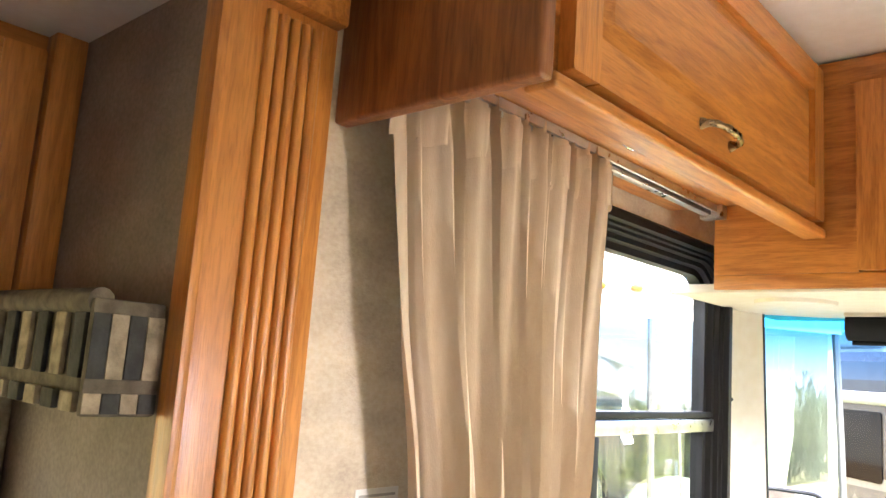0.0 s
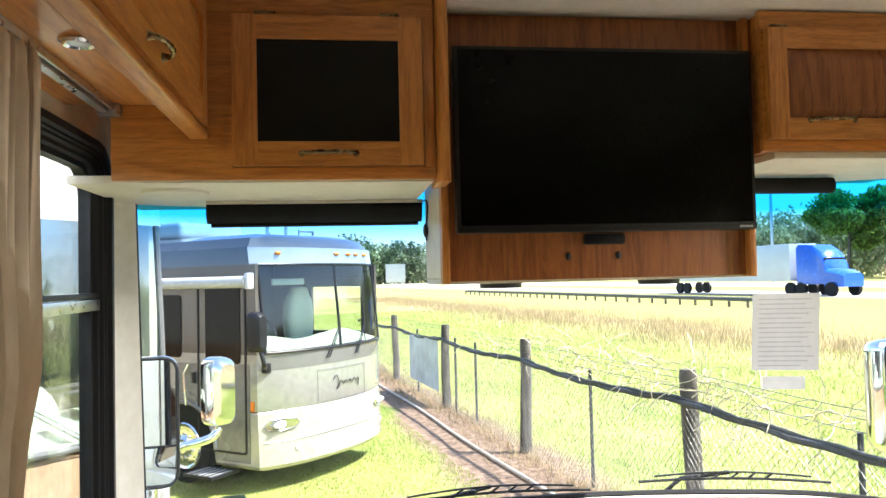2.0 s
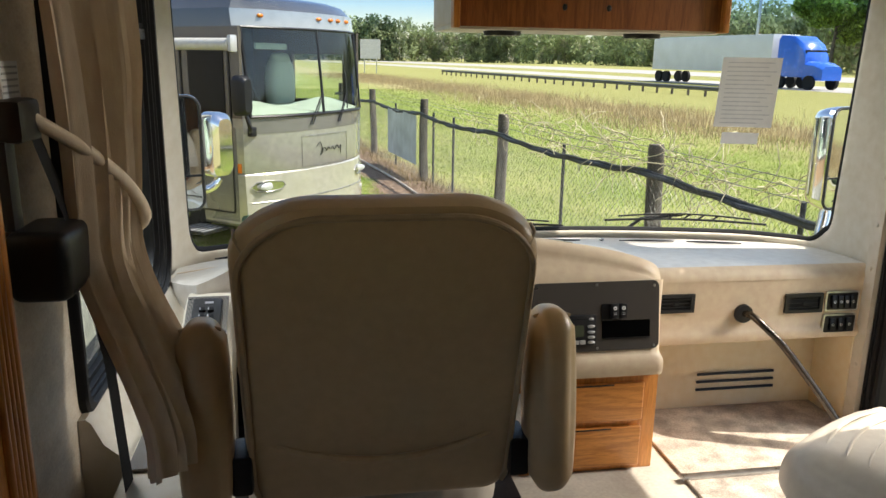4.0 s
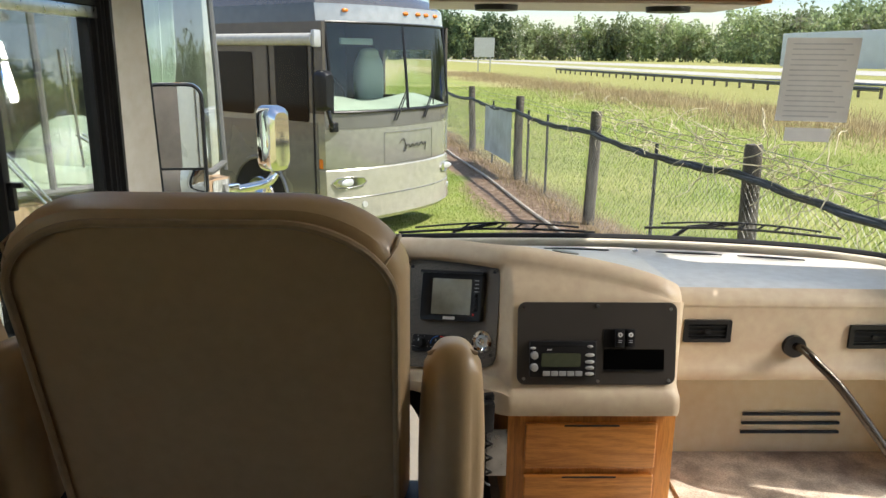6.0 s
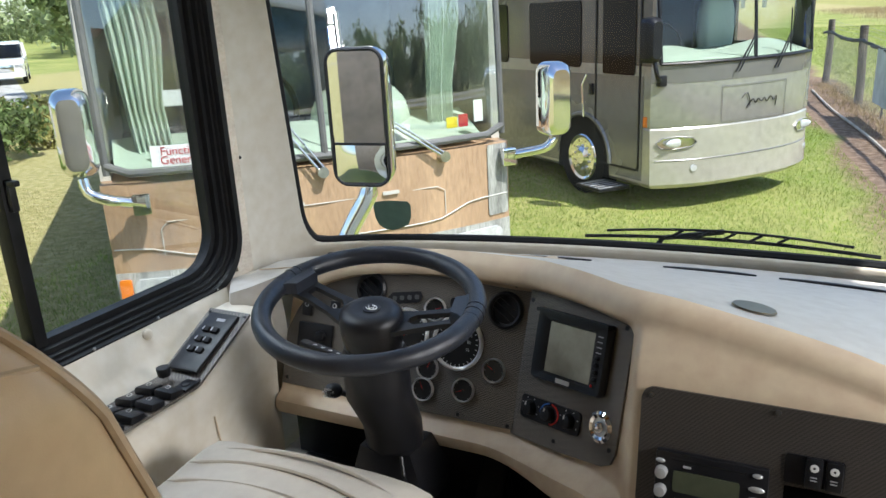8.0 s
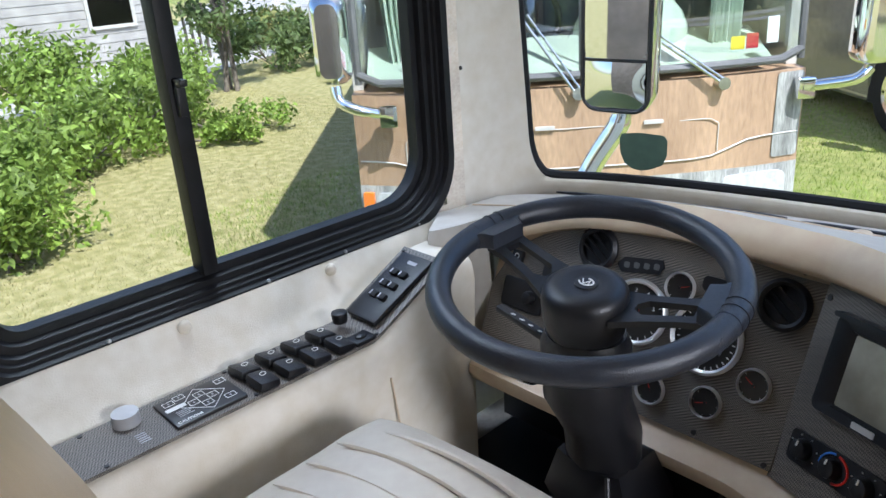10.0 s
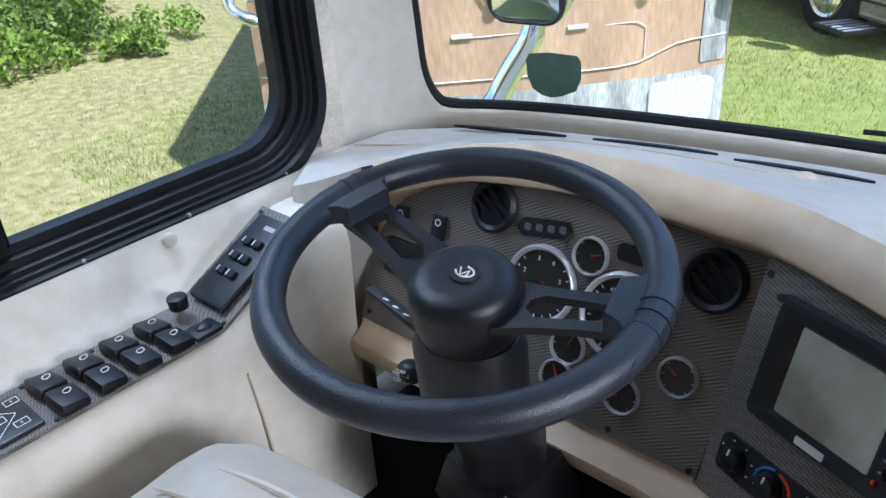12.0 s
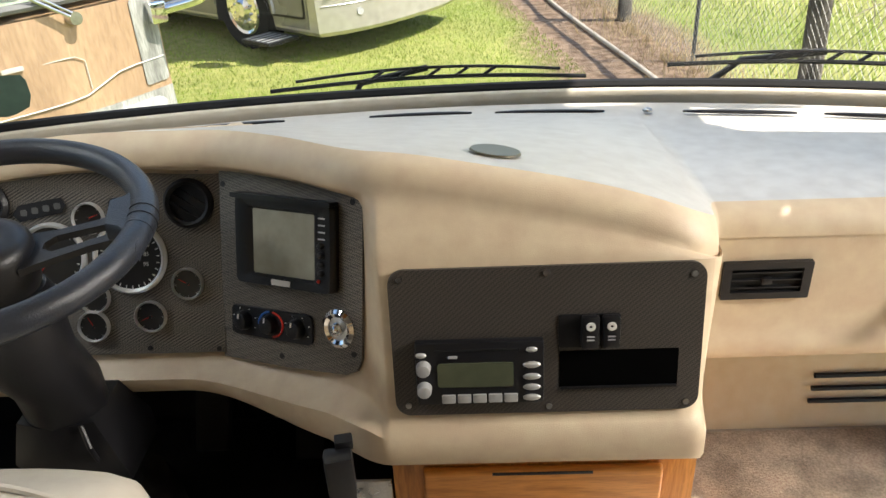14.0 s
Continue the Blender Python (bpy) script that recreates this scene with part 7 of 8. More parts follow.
INTDARK = mat("dark_interior", (0.10, 0.11, 0.12), 0.8, var=0.2, scale=2)
INTBLUE = mat("blue_grey_interior", (0.22, 0.28, 0.33), 0.7, var=0.3, scale=1.5)
GLASS_C = glass("coach_glass", (0.78, 0.87, 0.84), 1.4, None, 0.20)
GLASS_J = glass("tinted_coach_glass", (0.74, 0.82, 0.80), 0.9, None, 0.03)
CURT2 = mat("pale_curtain", (0.62, 0.70, 0.60), 0.85, var=0.06, scale=6)


def wheel_thing(t, y, r=0.47):
    w = part("wheel", cyl((-0.012, y, r), (0.25, y, r), r, None, 32), RUBBER, t)
    part("rim", loft([[(x, y + q * math.cos(a), r + q * math.sin(a)) for a in (2 * math.pi * k / 28 for k in range(28))] for x, q in ((-0.014, 0.30), (-0.03, 0.285), (-0.012, 0.25), (0.02, 0.2), (-0.03, 0.12), (-0.06, 0.09), (-0.065, 0.0001))]), CHROME, w, "polished wheel with hand holes")
    for k in range(10):
        a = 2 * math.pi * k / 10
        part("hand_hole", ellipsoid((-0.004, y + 0.215 * math.cos(a), r + 0.215 * math.sin(a)), (0.012, 0.028, 0.028), None, 8, 6), RUBBER, w)
        part("wheel_nut", cyl((-0.005, y + 0.15 * math.cos(a + 0.3), r + 0.15 * math.sin(a + 0.3)), (-0.035, y + 0.15 * math.cos(a + 0.3), r + 0.15 * math.sin(a + 0.3)), 0.014, None, 6), STEEL, w)
    return w


def coach_mirror(t, c, sx, chrome=True, arm=None):
    mt = CHROME if chrome else BLACK
    g = part("side_mirror", loft([[(c[0] + u * s, c[1] + y, c[2] + v * (0.5 + 0.5 * s)) for u, v in rrect(-0.10, 0.10, -0.24, 0.24, 0.07, 5)] for y, s in ((0.10, 1.0), (0.03, 1.0), (-0.03, 0.9), (-0.07, 0.6))]), mt, t, "chrome mirror head" if chrome else "dark mirror head")
    if arm:
        part("mirror_arm", tube(spline(arm, 12), 0.032 if chrome else 0.025, 10), mt, g)
        part("mirror_foot", box(arm[-1][0] - 0.05, arm[-1][0] + 0.05, arm[-1][1] - 0.06, arm[-1][1] + 0.02, arm[-1][2] - 0.06, arm[-1][2] + 0.06, 0.012), mt, g)
    return g


# champagne coach by the fence
ang = math.atan2(0.78, 0.62)
JM = Matrix.Translation((-1.36, 10.0, GZ)) @ Matrix.Rotation(ang, 4, "Z")
spec = dict(bulge=0.28, lean=0.10, ws=(1.68,), low=((0.27, 0.05), (0.32, 0.0), (0.95, 0.0), (0.97, 0.015)), mid=((0.972, 0.015), (1.0, 0.0), (1.66, 0.0)), top=((2.76, 0.0), (2.98, 0.03), (3.1, 0.14), (3.16, 0.35)))
J, jf, js = coach(JM, 2.5, 9.5, 3.15, SILVER, SILVERM, TAUPE, spec, "champagne and grey motorhome parked beside the fence")


def patch(fr, x0, x1, z0, z1, d, nx=20, nz=4):
    """Skin piece that follows a coach's bowed front."""
    return loft([[fr(x0 + (x1 - x0) * i / nx, z0 + (z1 - z0) * k / nz, d) for i in range(nx + 1)] for k in range(nz + 1)], False, False)


part("cap_panel", patch(jf, 0.0, 2.5, 2.77, 2.975, 0.004), SILVERM, J, "silver roof cap band")
part("dark_band", patch(jf, 0.0, 2.5, 1.47, 1.66, 0.004), SILVERD, J, "pewter band under the windscreen")
nb = [jf(0.8 + 1.0 * k / 12, 1.0, 0.009) for k in range(13)]
hd = part("hood_door", tube([jf(0.8, 1.4, 0.010), jf(0.8, 1.0, 0.010)] + nb + [jf(1.8, 1.4, 0.010)] + [jf(1.8 - 1.0 * k / 12, 1.4, 0.010) for k in range(13)], 0.003, 5), SILVERD, J, "outline of the bonnet door")
sq = [(0.0, 0.05), (0.06, 0.1), (0.1, -0.04), (0.06, -0.07), (0.13, 0.02), (0.17, -0.03), (0.2, 0.02), (0.24, -0.02), (0.28, 0.02), (0.31, -0.03), (0.36, 0.03), (0.4, -0.02), (0.44, 0.02), (0.43, -0.09)]
part("script_badge", tube([jf(1.08 + a * 1.25, 1.2 + b * 1.0, 0.014) for a, b in [(p.x, p.y) for p in spline([(a, b, 0) for a, b in sq], 70)]], 0.006, 5), BLACK, J, "dark script badge")
for x0, x1 in ((0.10, 1.235), (1.265, 2.40)):
    pts = rrect(x0, x1, 1.70, 2.74, 0.05, 4)
    rows = [[jf(x0 + (x1 - x0) * i / 12, 1.70 + 1.04 * k / 8, 0.016) for i in range(13)] for k in range(9)]
    w = part("windscreen", loft(rows, False, False), GLASS_J, J, "tall windscreen pane")
    w.visible_shadow = False
for x in (0.09, 1.25, 2.41):
    part("windscreen_bar", tube([jf(x, 1.68, 0.014), jf(x, 2.2, 0.014), jf(x, 2.76, 0.014)], 0.02, 6), BLACK, J)
for z in (1.68, 2.76):
    part("windscreen_bar", tube([jf(0.09 + 2.32 * k / 16, z, 0.014) for k in range(17)], 0.018, 6), BLACK, J)
# the cab behind the glass
part("left_side", box(0.0, 0.05, 0.29, 9.5, 1.6605, 2.7595), TAUPE, J)
for y0_, y1_, z0_, z1_ in ((0.29, 0.55, 1.6605, 2.7595), (1.5, 9.5, 1.6605, 2.7595), (0.55, 1.5, 1.6605, 1.78), (0.55, 1.5, 2.45, 2.7595)):
    part("right_side", box(2.45, 2.5, y0_, y1_, z0_, z1_), TAUPE, J)
for x0, x1 in ((0.0, 0.10), (2.40, 2.5)):
    part("corner_pillar", patch(jf, x0, x1, 1.66, 2.765, 0.002, 4), TAUPE, J)
part("cab_back", box(0.05, 2.45, 2.3, 2.36, 1.6605, 2.7595), INTDARK, J, "dark curtain wall behind the cab")
part("inner_dash", loft([[jf(0.10 + 2.3 * i / 16, 1.70, -0.02) for i in range(17)], [(0.10 + 2.3 * i / 16, 0.62, 1.80 + 0.05 * math.sin(i * 0.6)) for i in range(17)], [(0.10 + 2.3 * i / 16, 0.82, 1.78) for i in range(17)], [(0.10 + 2.3 * i / 16, 0.88, 1.665) for i in range(17)]], False, False), INTGREEN, J, "pale green dash behind the glass")
for x in (0.55, 1.85):
    st_ = part("inner_seat", ellipsoid((x, 1.25, 2.0), (0.27, 0.14, 0.42), None, 16, 10, 0.7), INTGREEN, J, "pale seat behind the glass")
    part("headrest", ellipsoid((x, 1.24, 2.36), (0.17, 0.10, 0.11), None, 14, 8, 0.7), INTGREEN, st_)
part("inner_wheel", tube([(0.62 + 0.23 * math.cos(a), 0.80 + 0.12 * math.sin(a), 1.92 + 0.19 * math.sin(a)) for a in (2 * math.pi * k / 24 for k in range(24))], 0.016, 8, closed=True), BLACK, J)
part("inner_visor", box(0.45, 1.05, 0.42, 0.46, 2.50, 2.58, 0.015), INTGREEN, J, "pale sun visor")
for x in (0.35, 1.35, 1.62, 1.82, 2.1):
    part("marker_lamp", ellipsoid(jf(x, 2.9, 0.01), (0.05, 0.03, 0.025)), AMBER, J, "amber marker lamp")
for x0, fl in ((0.10, 1), (2.12, -1)):
    hl = part("headlamp", slab([(x0 - 0.04 + a * 0.44, 0.80 + b) for a, b in ((0, 0.0), (0.12, -0.06), (0.45, -0.07), (0.85, -0.05), (1, 0.0), (0.9, 0.05), (0.5, 0.07), (0.15, 0.06))], jf, 0.0, 0.02), CHROME, J, "clear oval headlamp")
    part("reflector", ellipsoid(jf(x0 + 0.18, 0.80, 0.012), (0.16, 0.02, 0.05)), LENS, hl)
    part("headlamp_rim", tube([jf(x0 - 0.04 + a * 0.44, 0.80 + b, 0.02) for a, b in ((0, 0.0), (0.12, -0.06), (0.45, -0.07), (0.85, -0.05), (1, 0.0), (0.9, 0.05), (0.5, 0.07), (0.15, 0.06))], 0.007, 6, closed=True), SILVERD, hl)
    part("fog_lamp", disc_on(jf(x0 + 0.35 + 0.02 * fl, 0.50, 0.0), Vector(jf(x0 + 0.4, 0.5, 1)) - Vector(jf(x0 + 0.4, 0.5, 0)), 0.04, 0.015), LENS, J, "round fog lamp")
part("bumper_line", tube([jf(0.05 + 2.4 * k / 20, 0.60, 0.004) for k in range(21)], 0.008, 5), SILVERD, J)
part("turn_lamp", box(-0.012, 0.03, 0.33, 0.39, 0.98, 1.1, 0.01), AMBER, J, "amber side lamp")
for px, sgn_ in ((0.95, -1), (1.55, 1)):
    b = BM()
    tube([jf(px, 1.55, 0.03), jf(px + 0.28, 1.95, 0.035)], 0.010, 6, b)
    tube([jf(px + 0.05, 1.55, 0.03), jf(px + 0.30, 1.93, 0.035)], 0.008, 6, b)
    tube([jf(px + 0.25, 1.72, 0.035), jf(px + 0.28, 2.2, 0.035)], 0.009, 6, b)
    part("wiper", b, BLACK, J)
coach_mirror(J, (-0.12, 0.12, 1.95), -1, False, [(-0.1, 0.12, 1.72), (-0.06, 0.10, 1.55), (0.1, 0.25, 1.5)])
# its side
part("side_stripe", slab([(0.4, 0.35), (9.4, 0.35), (9.4, 1.4), (0.4, 1.55)], js, 0.002, 0.006), SILVERD, J)
part("side_window", slab(rrect(0.55, 1.15, 1.55, 2.55, 0.04), js, 0.004, 0.012), TVGLASS, J, "dark side window")
part("entry_door", ringframe(rrect(0.45, 1.3, 0.45, 2.62, 0.05), rrect(0.475, 1.275, 0.475, 2.595, 0.05), js, 0.004, 0.014), BLACK, J)
for y0 in (1.6, 3.4, 5.2):
    part("side_window", slab(rrect(y0, y0 + 1.2, 1.6, 2.4, 0.05), js, 0.004, 0.012), TVGLASS, J, "dark side window")
part("awning_tube", tube([(-0.07, 0.35, 2.55), (-0.07, 7.0, 2.55)], 0.075, 14), CREAMP, J, "white rolled awning")
part("awning_bracket", box(-0.12, 0.0, 0.30, 0.36, 2.46, 2.66, 0.02), SILVERPL, J)
part("door_handle", box(-0.03, 0.0, 1.33, 1.39, 1.28, 1.42, 0.008), BLACK, J)
part("grab_handle", tube([(-0.05, 1.48, 1.0), (-0.06, 1.5, 1.4), (-0.02, 1.46, 1.52)], 0.014, 8), CHROME, J)
wheel_thing(J, 1.55)
wheel_thing(J, 7.3)
part("wheel_arch", tube([(-0.004, 1.55 + 0.56 * math.cos(a), 0.47 + 0.56 * math.sin(a)) for a in (math.pi * k / 16 for k in range(17))], 0.03, 6), SILVERD, J)
part("arch_recess", slab([(1.55 + 0.54 * math.cos(math.pi * k / 16), 0.47 + 0.54 * math.sin(math.pi * k / 16)) for k in range(17)] + [(1.0, 0.28), (2.1, 0.28)], js, 0.003, 0.007), RUBBER, J, smooth=False)
stp = part("entry_step", box(-0.42, 0.02, 0.62, 1.12, 0.22, 0.26, 0.01), BLACK, J, "black folding step with grip strips")
for k in range(5):
    part("grip_strip", box(-0.40, -0.06, 0.66 + k * 0.09, 0.69 + k * 0.09, 0.2605, 0.266), SILVERPL, stp)
part("roof_unit", box(0.5, 1.7, 2.2, 3.3, 3.17, 3.42, 0.08, 3), CREAMP, J, "white roof air conditioner")
part("horn", tube([(1.5, 0.9, 3.2), (1.5, 0.9, 3.26), (1.8, 0.9, 3.26), (1.8, 0.9, 3.2)], 0.02, 8), SILVERPL, J)

# weathered tan coach next to ours
bang = math.atan2(0.72, 0.69)
BMT = Matrix.Translation((-3.45, 4.30, GZ)) @ Matrix.Rotation(bang, 4, "Z")
spec2 = dict(bulge=0.16, lean=0.06, ws=(1.60,), low=((0.35, 0.05), (0.4, 0.0), (0.96, 0.0)), mid=((0.9605, 0.002), (1.50, 0.002)), top=((2.95, 0.0), (3.2, 0.0), (3.34, 0.06), (3.43, 0.22)))
B, bf, bsd = coach(BMT, 2.6, 9.0, 3.2, GREYPATCH, TANP, CREAMP, spec2, "weathered tan motorhome parked close alongside")
part("left_side", box(0.0, 0.06, 0.30, 9.0, 1.501, 2.949), CREAMP, B)
part("right_side", box(2.54, 2.6, 0.30, 9.0, 1.501, 2.949), CREAMP, B)
part("rear_wall", box(0.06, 2.54, 2.6, 2.66, 1.501, 2.949), INTBLUE, B, "blue-grey cab back wall")
part("inner_floor", box(0.06, 2.44, 1.05, 2.6, 1.502, 1.51), INTDARK, B)
ib_ = loft([[bf(0.08 + 2.34 * i / 16, 1.56, -0.05) for i in range(17)], [(0.08 + 2.34 * i / 16, 0.62 + 0.06 * math.sin(i), 1.70) for i in range(17)], [(0.08 + 2.34 * i / 16, 0.9, 1.66) for i in range(17)], [(0.08 + 2.34 * i / 16, 1.0, 1.52) for i in range(17)]], False, False)
part("inner_dash", ib_, INTGREEN, B, "pale green dash top behind the glass")
part("inner_hood", ellipsoid((1.72, 0.72, 1.66), (0.36, 0.36, 0.30), None, 20, 12), INTGREEN, B, "rounded pale green instrument hood")
part("inner_wheel", tube([(1.0 + 0.30 * math.cos(a), 0.88 + 0.05 * math.sin(a), 1.78 + 0.28 * math.sin(a)) for a in (2 * math.pi * k / 28 for k in range(28))], 0.022, 8, closed=True), BLACK, B)
part("inner_seat", ellipsoid((0.98, 1.6, 1.9), (0.28, 0.16, 0.42), None, 16, 10, 0.7), INTDARK, B, "dark seat behind the glass")
for x0, wd in ((0.12, 0.30), (2.14, 0.24)):
    rr_ = [[(x0 + wd * k / 40 * (1 - 0.25 * (z < 2.2)) + (0.10 if x0 < 1 else -0.02) * (1 - (z - 1.6) / 1.3), 0.42 + 0.03 * math.sin(k * 1.1), z) for k in range(41)] for z in (1.62, 1.9, 2.3, 2.93)]
    part("inner_curtain", loft(rr_, False, False), CURT2, B, "pale pleated curtain behind the glass", angle=80)
for x0, x1 in ((0.07, 1.29), (1.31, 2.53)):
    rows = [[bf(x0 + (x1 - x0) * i / 14, 1.58 + 1.37 * k / 8, 0.004) for i in range(15)] for k in range(9)]
    p = part("windscreen", loft(rows, False, False), GLASS_C, B, "tall windscreen pane")
    p.visible_shadow = False
SEALG = mat("grey_seal", (0.12, 0.12, 0.115), 0.5)
for x in (0.055, 1.30, 2.545):
    part("windscreen_seal", tube([bf(x, 1.56, 0.006), bf(x, 2.3, 0.006), bf(x, 2.95, 0.006)], 0.022, 8), SEALG, B)
part("windscreen_seal", tube([bf(0.055 + 2.49 * k / 20, 1.565 + (0.05 if k in (0, 20) else 0), 0.008) for k in range(21)], 0.024, 8), SEALG, B)
part("lower_ledge", tube([bf(0.02 + 2.56 * k / 24, 1.04 + 0.10 * (1 / (1 + math.exp(-(k - 20) * 2.0))) + 0.07 * (1 / (1 + math.exp((k - 3) * 2.0))), 0.006) for k in range(25)], 0.0045, 6), CREAMP, B, "cream moulded ledge line")
part("hood_panel", tube([bf(x, z, 0.006) for x, z in ((0.30, 1.06), (0.30, 1.22), (0.34, 1.262), (1.2, 1.268), (2.03, 1.27), (2.08, 1.24), (2.08, 1.08))], 0.003, 6), CREAMP, B, "cream edge of the bonnet panel")
for x in (1.09, 1.70):
    part("hinge", slab(rrect(x - 0.055, x + 0.055, 1.268, 1.29, 0.006), bf, 0.004, 0.016), CREAMP, B)
part("corner_patch", slab(rrect(2.42, 2.585, 1.0, 1.49, 0.02), bf, 0.002, 0.006), GREYPATCH, B, "worn grey corner trim")
part("headlamp", slab(rrect(2.12, 2.52, 0.66, 0.92, 0.05), bf, 0.002, 0.02), LENS, B, "square headlamp")
part("headlamp", slab(rrect(0.10, 0.45, 0.66, 0.92, 0.05), bf, 0.002, 0.02), LENS, B, "square headlamp")
part("turn_lamp", slab(rrect(0.02, 0.085, 0.66, 0.92, 0.01), bf, 0.002, 0.02), AMBER, B)
for x, dx in ((0.75, 0.06), (1.55, -0.25)):
    b = BM()
    tube([bf(x + 0.5, 1.48, 0.05), bf(x + dx + 0.15, 1.9, 0.05)], 0.009, 6, b)
    tube([bf(x + 0.54, 1.48, 0.05), bf(x + dx + 0.19, 1.9, 0.05)], 0.007, 6, b)
    tube([bf(x + dx + 0.17, 1.7, 0.055), bf(x + dx + 0.15, 2.4, 0.055)], 0.008, 6, b)
    cyl(bf(x + 0.52, 1.47, 0.0), bf(x + 0.52, 1.47, 0.06), 0.035, None, 12, b)
    part("wiper", b, STEEL, B)
coach_mirror(B, (2.84, -0.10, 1.78), 1, True, [(2.84, -0.06, 1.52), (2.78, -0.05, 1.46), (2.66, 0.06, 1.42), (2.57, 0.12, 1.40)])
coach_mirror(B, (-0.06, -0.02, 1.83), -1, True, [(-0.06, -0.0, 1.58), (-0.04, -0.02, 1.50), (0.06, -0.04, 1.45), (0.22, 0.02, 1.40)])
for x in (0.98, 1.21, 1.45, 0.35, 2.2):
    part("marker_lamp", ellipsoid(bf(x, 3.13, 0.012), (0.04, 0.03, 0.025)), AMBER, B, "amber marker lamp")
sgx = part("window_sign", slab(rrect(0.31, 0.69, 1.592, 1.712, 0.002, 1), bf, 0.006, 0.009), PAPER, B, "white window sign with red words")
bn = Matrix(((1, 0, 0, 0), (0, 0, -1, 0), (0, 1, 0, 0), (0, 0, 0, 1)))
for k, w in enumerate(("Functional", "Generator")):
    c = Vector(bf(0.50, 1.677 - k * 0.052, 0.0095))
    tx = Vector(bf(0.5, 1.7, 0)) - Vector(bf(0.3, 1.7, 0))
    text_mesh("sign_text", w, 0.068, REDMARK, Matrix.Translation(c) @ Matrix.Rotation(math.atan2(tx.y, tx.x), 4, "Z") @ bn, B)
for x0, x1, z0, z1, mt in ((0.42, 0.70, 1.93, 2.02, PAPER), (1.62, 1.86, 1.60, 1.70, PAPER), (2.12, 2.2, 1.64, 1.71, YELLOW), (2.21, 2.28, 1.64, 1.72, REDMARK), (2.33, 2.40, 1.66, 1.8, PAPER)):
    part("windscreen_sticker", slab(rrect(x0, x1, z0, z1, 0.003, 1), bf, -0.004, 0.0), mt, B)
part("side_band", slab([(0.5, 0.4), (8.9, 0.4), (8.9, 1.5), (0.5, 1.5)], bsd, 0.002, 0.006), CREAMP, B)


# ---- shrubs, trees, building, car ----
def leaf_cloud(centres, radii, n, size, seed, flat=1.0):
    rg = np.random.default_rng(seed)
    c = np.asarray(centres)[rg.integers(0, len(centres), n)]
    idx = rg.integers(0, len(centres), n)
    c, r = np.asarray(centres)[idx], np.asarray(radii)[idx]
    d = rg.normal(size=(n, 3))
    d /= np.linalg.norm(d, axis=1)[:, None]
    p = c + d * (r * rg.uniform(0.05, 1.25, n) ** 0.6)[:, None] * np.array([1, 1, flat])
    u = rg.normal(size=(n, 3))
    u /= np.linalg.norm(u, axis=1)[:, None]
    w = np.cross(u, rg.normal(size=(n, 3)))
    w /= np.linalg.norm(w, axis=1)[:, None]
    s = (size * rg.uniform(0.6, 1.4, n))[:, None]
    V_ = np.stack([p - u * s, p + w * s * 0.45, p + u * s, p - w * s * 0.45], 1).reshape(-1, 3)
    return V_, np.arange(4 * n).reshape(n, 4)


def shrub(x, y, r, h, n, size, seed, material=None, label="dense sunlit green shrub"):
    rg = random.Random(seed)
    cs, rs_ = [], []
    for k in range(14):
        a, q = rg.uniform(0, 6.28), r * rg.uniform(0.1, 0.8)
        cs.append((q * math.cos(a), q * math.sin(a), h * rg.uniform(0.2, 0.75)))
        rs_.append(rg.uniform(0.22, 0.42) * min(r, h))
    t = thing("shrub", (x, y, GZ), label, "shrub", "shrubs")
    V_, F_ = leaf_cloud(cs, rs_, n, size, seed)
    raw("leaves", V_.tolist(), F_.tolist(), material or LEAF, t)
    st_ = BM()
    for k in range(7):
        c = cs[k]
        tube([(0.1 * math.cos(k), 0.1 * math.sin(k), 0), (c[0] * 0.5, c[1] * 0.5, c[2] * 0.6), c], [0.02, 0.014, 0.006], 5, st_)
    ob = part("stems", st_, BARK, None)
    ob.parent = t
    return t


shrub(-10.2, 5.6, 1.2, 1.1, 3500, 0.05, 1)
shrub(-11.2, 6.8, 1.3, 1.3, 3500, 0.055, 2)
shrub(-9.2, 4.6, 1.0, 0.9, 2800, 0.05, 3)
shrub(-6.75, 3.1, 0.85, 0.9, 3200, 0.045, 9)
shrub(-8.0, 3.7, 0.9, 0.95, 3000, 0.045, 10)
shrub(-12.8, 5.4, 1.4, 1.4, 3000, 0.06, 4)
shrub(-9.3, 6.6, 1.0, 0.45, 2000, 0.045, 5, None, "low creeping green plants")
shrub(-14.5, 10.6, 1.6, 1.2, 3000, 0.07, 6, LEAF2, "dark green shrub under the tree")
shrub(-17.5, 13.0, 2.4, 1.0, 3000, 0.09, 7, mat("olive_leaves", (0.20, 0.20, 0.05), 0.7, var=0.3, scale=2, isl=0.4), "low olive-green flowering hedge")
shrub(-15.2, 12.6, 2.0, 0.9, 2500, 0.08, 8, mat("olive_leaves_light", (0.24, 0.22, 0.06), 0.7, var=0.3, scale=2, isl=0.4), "low olive-green flowering hedge")


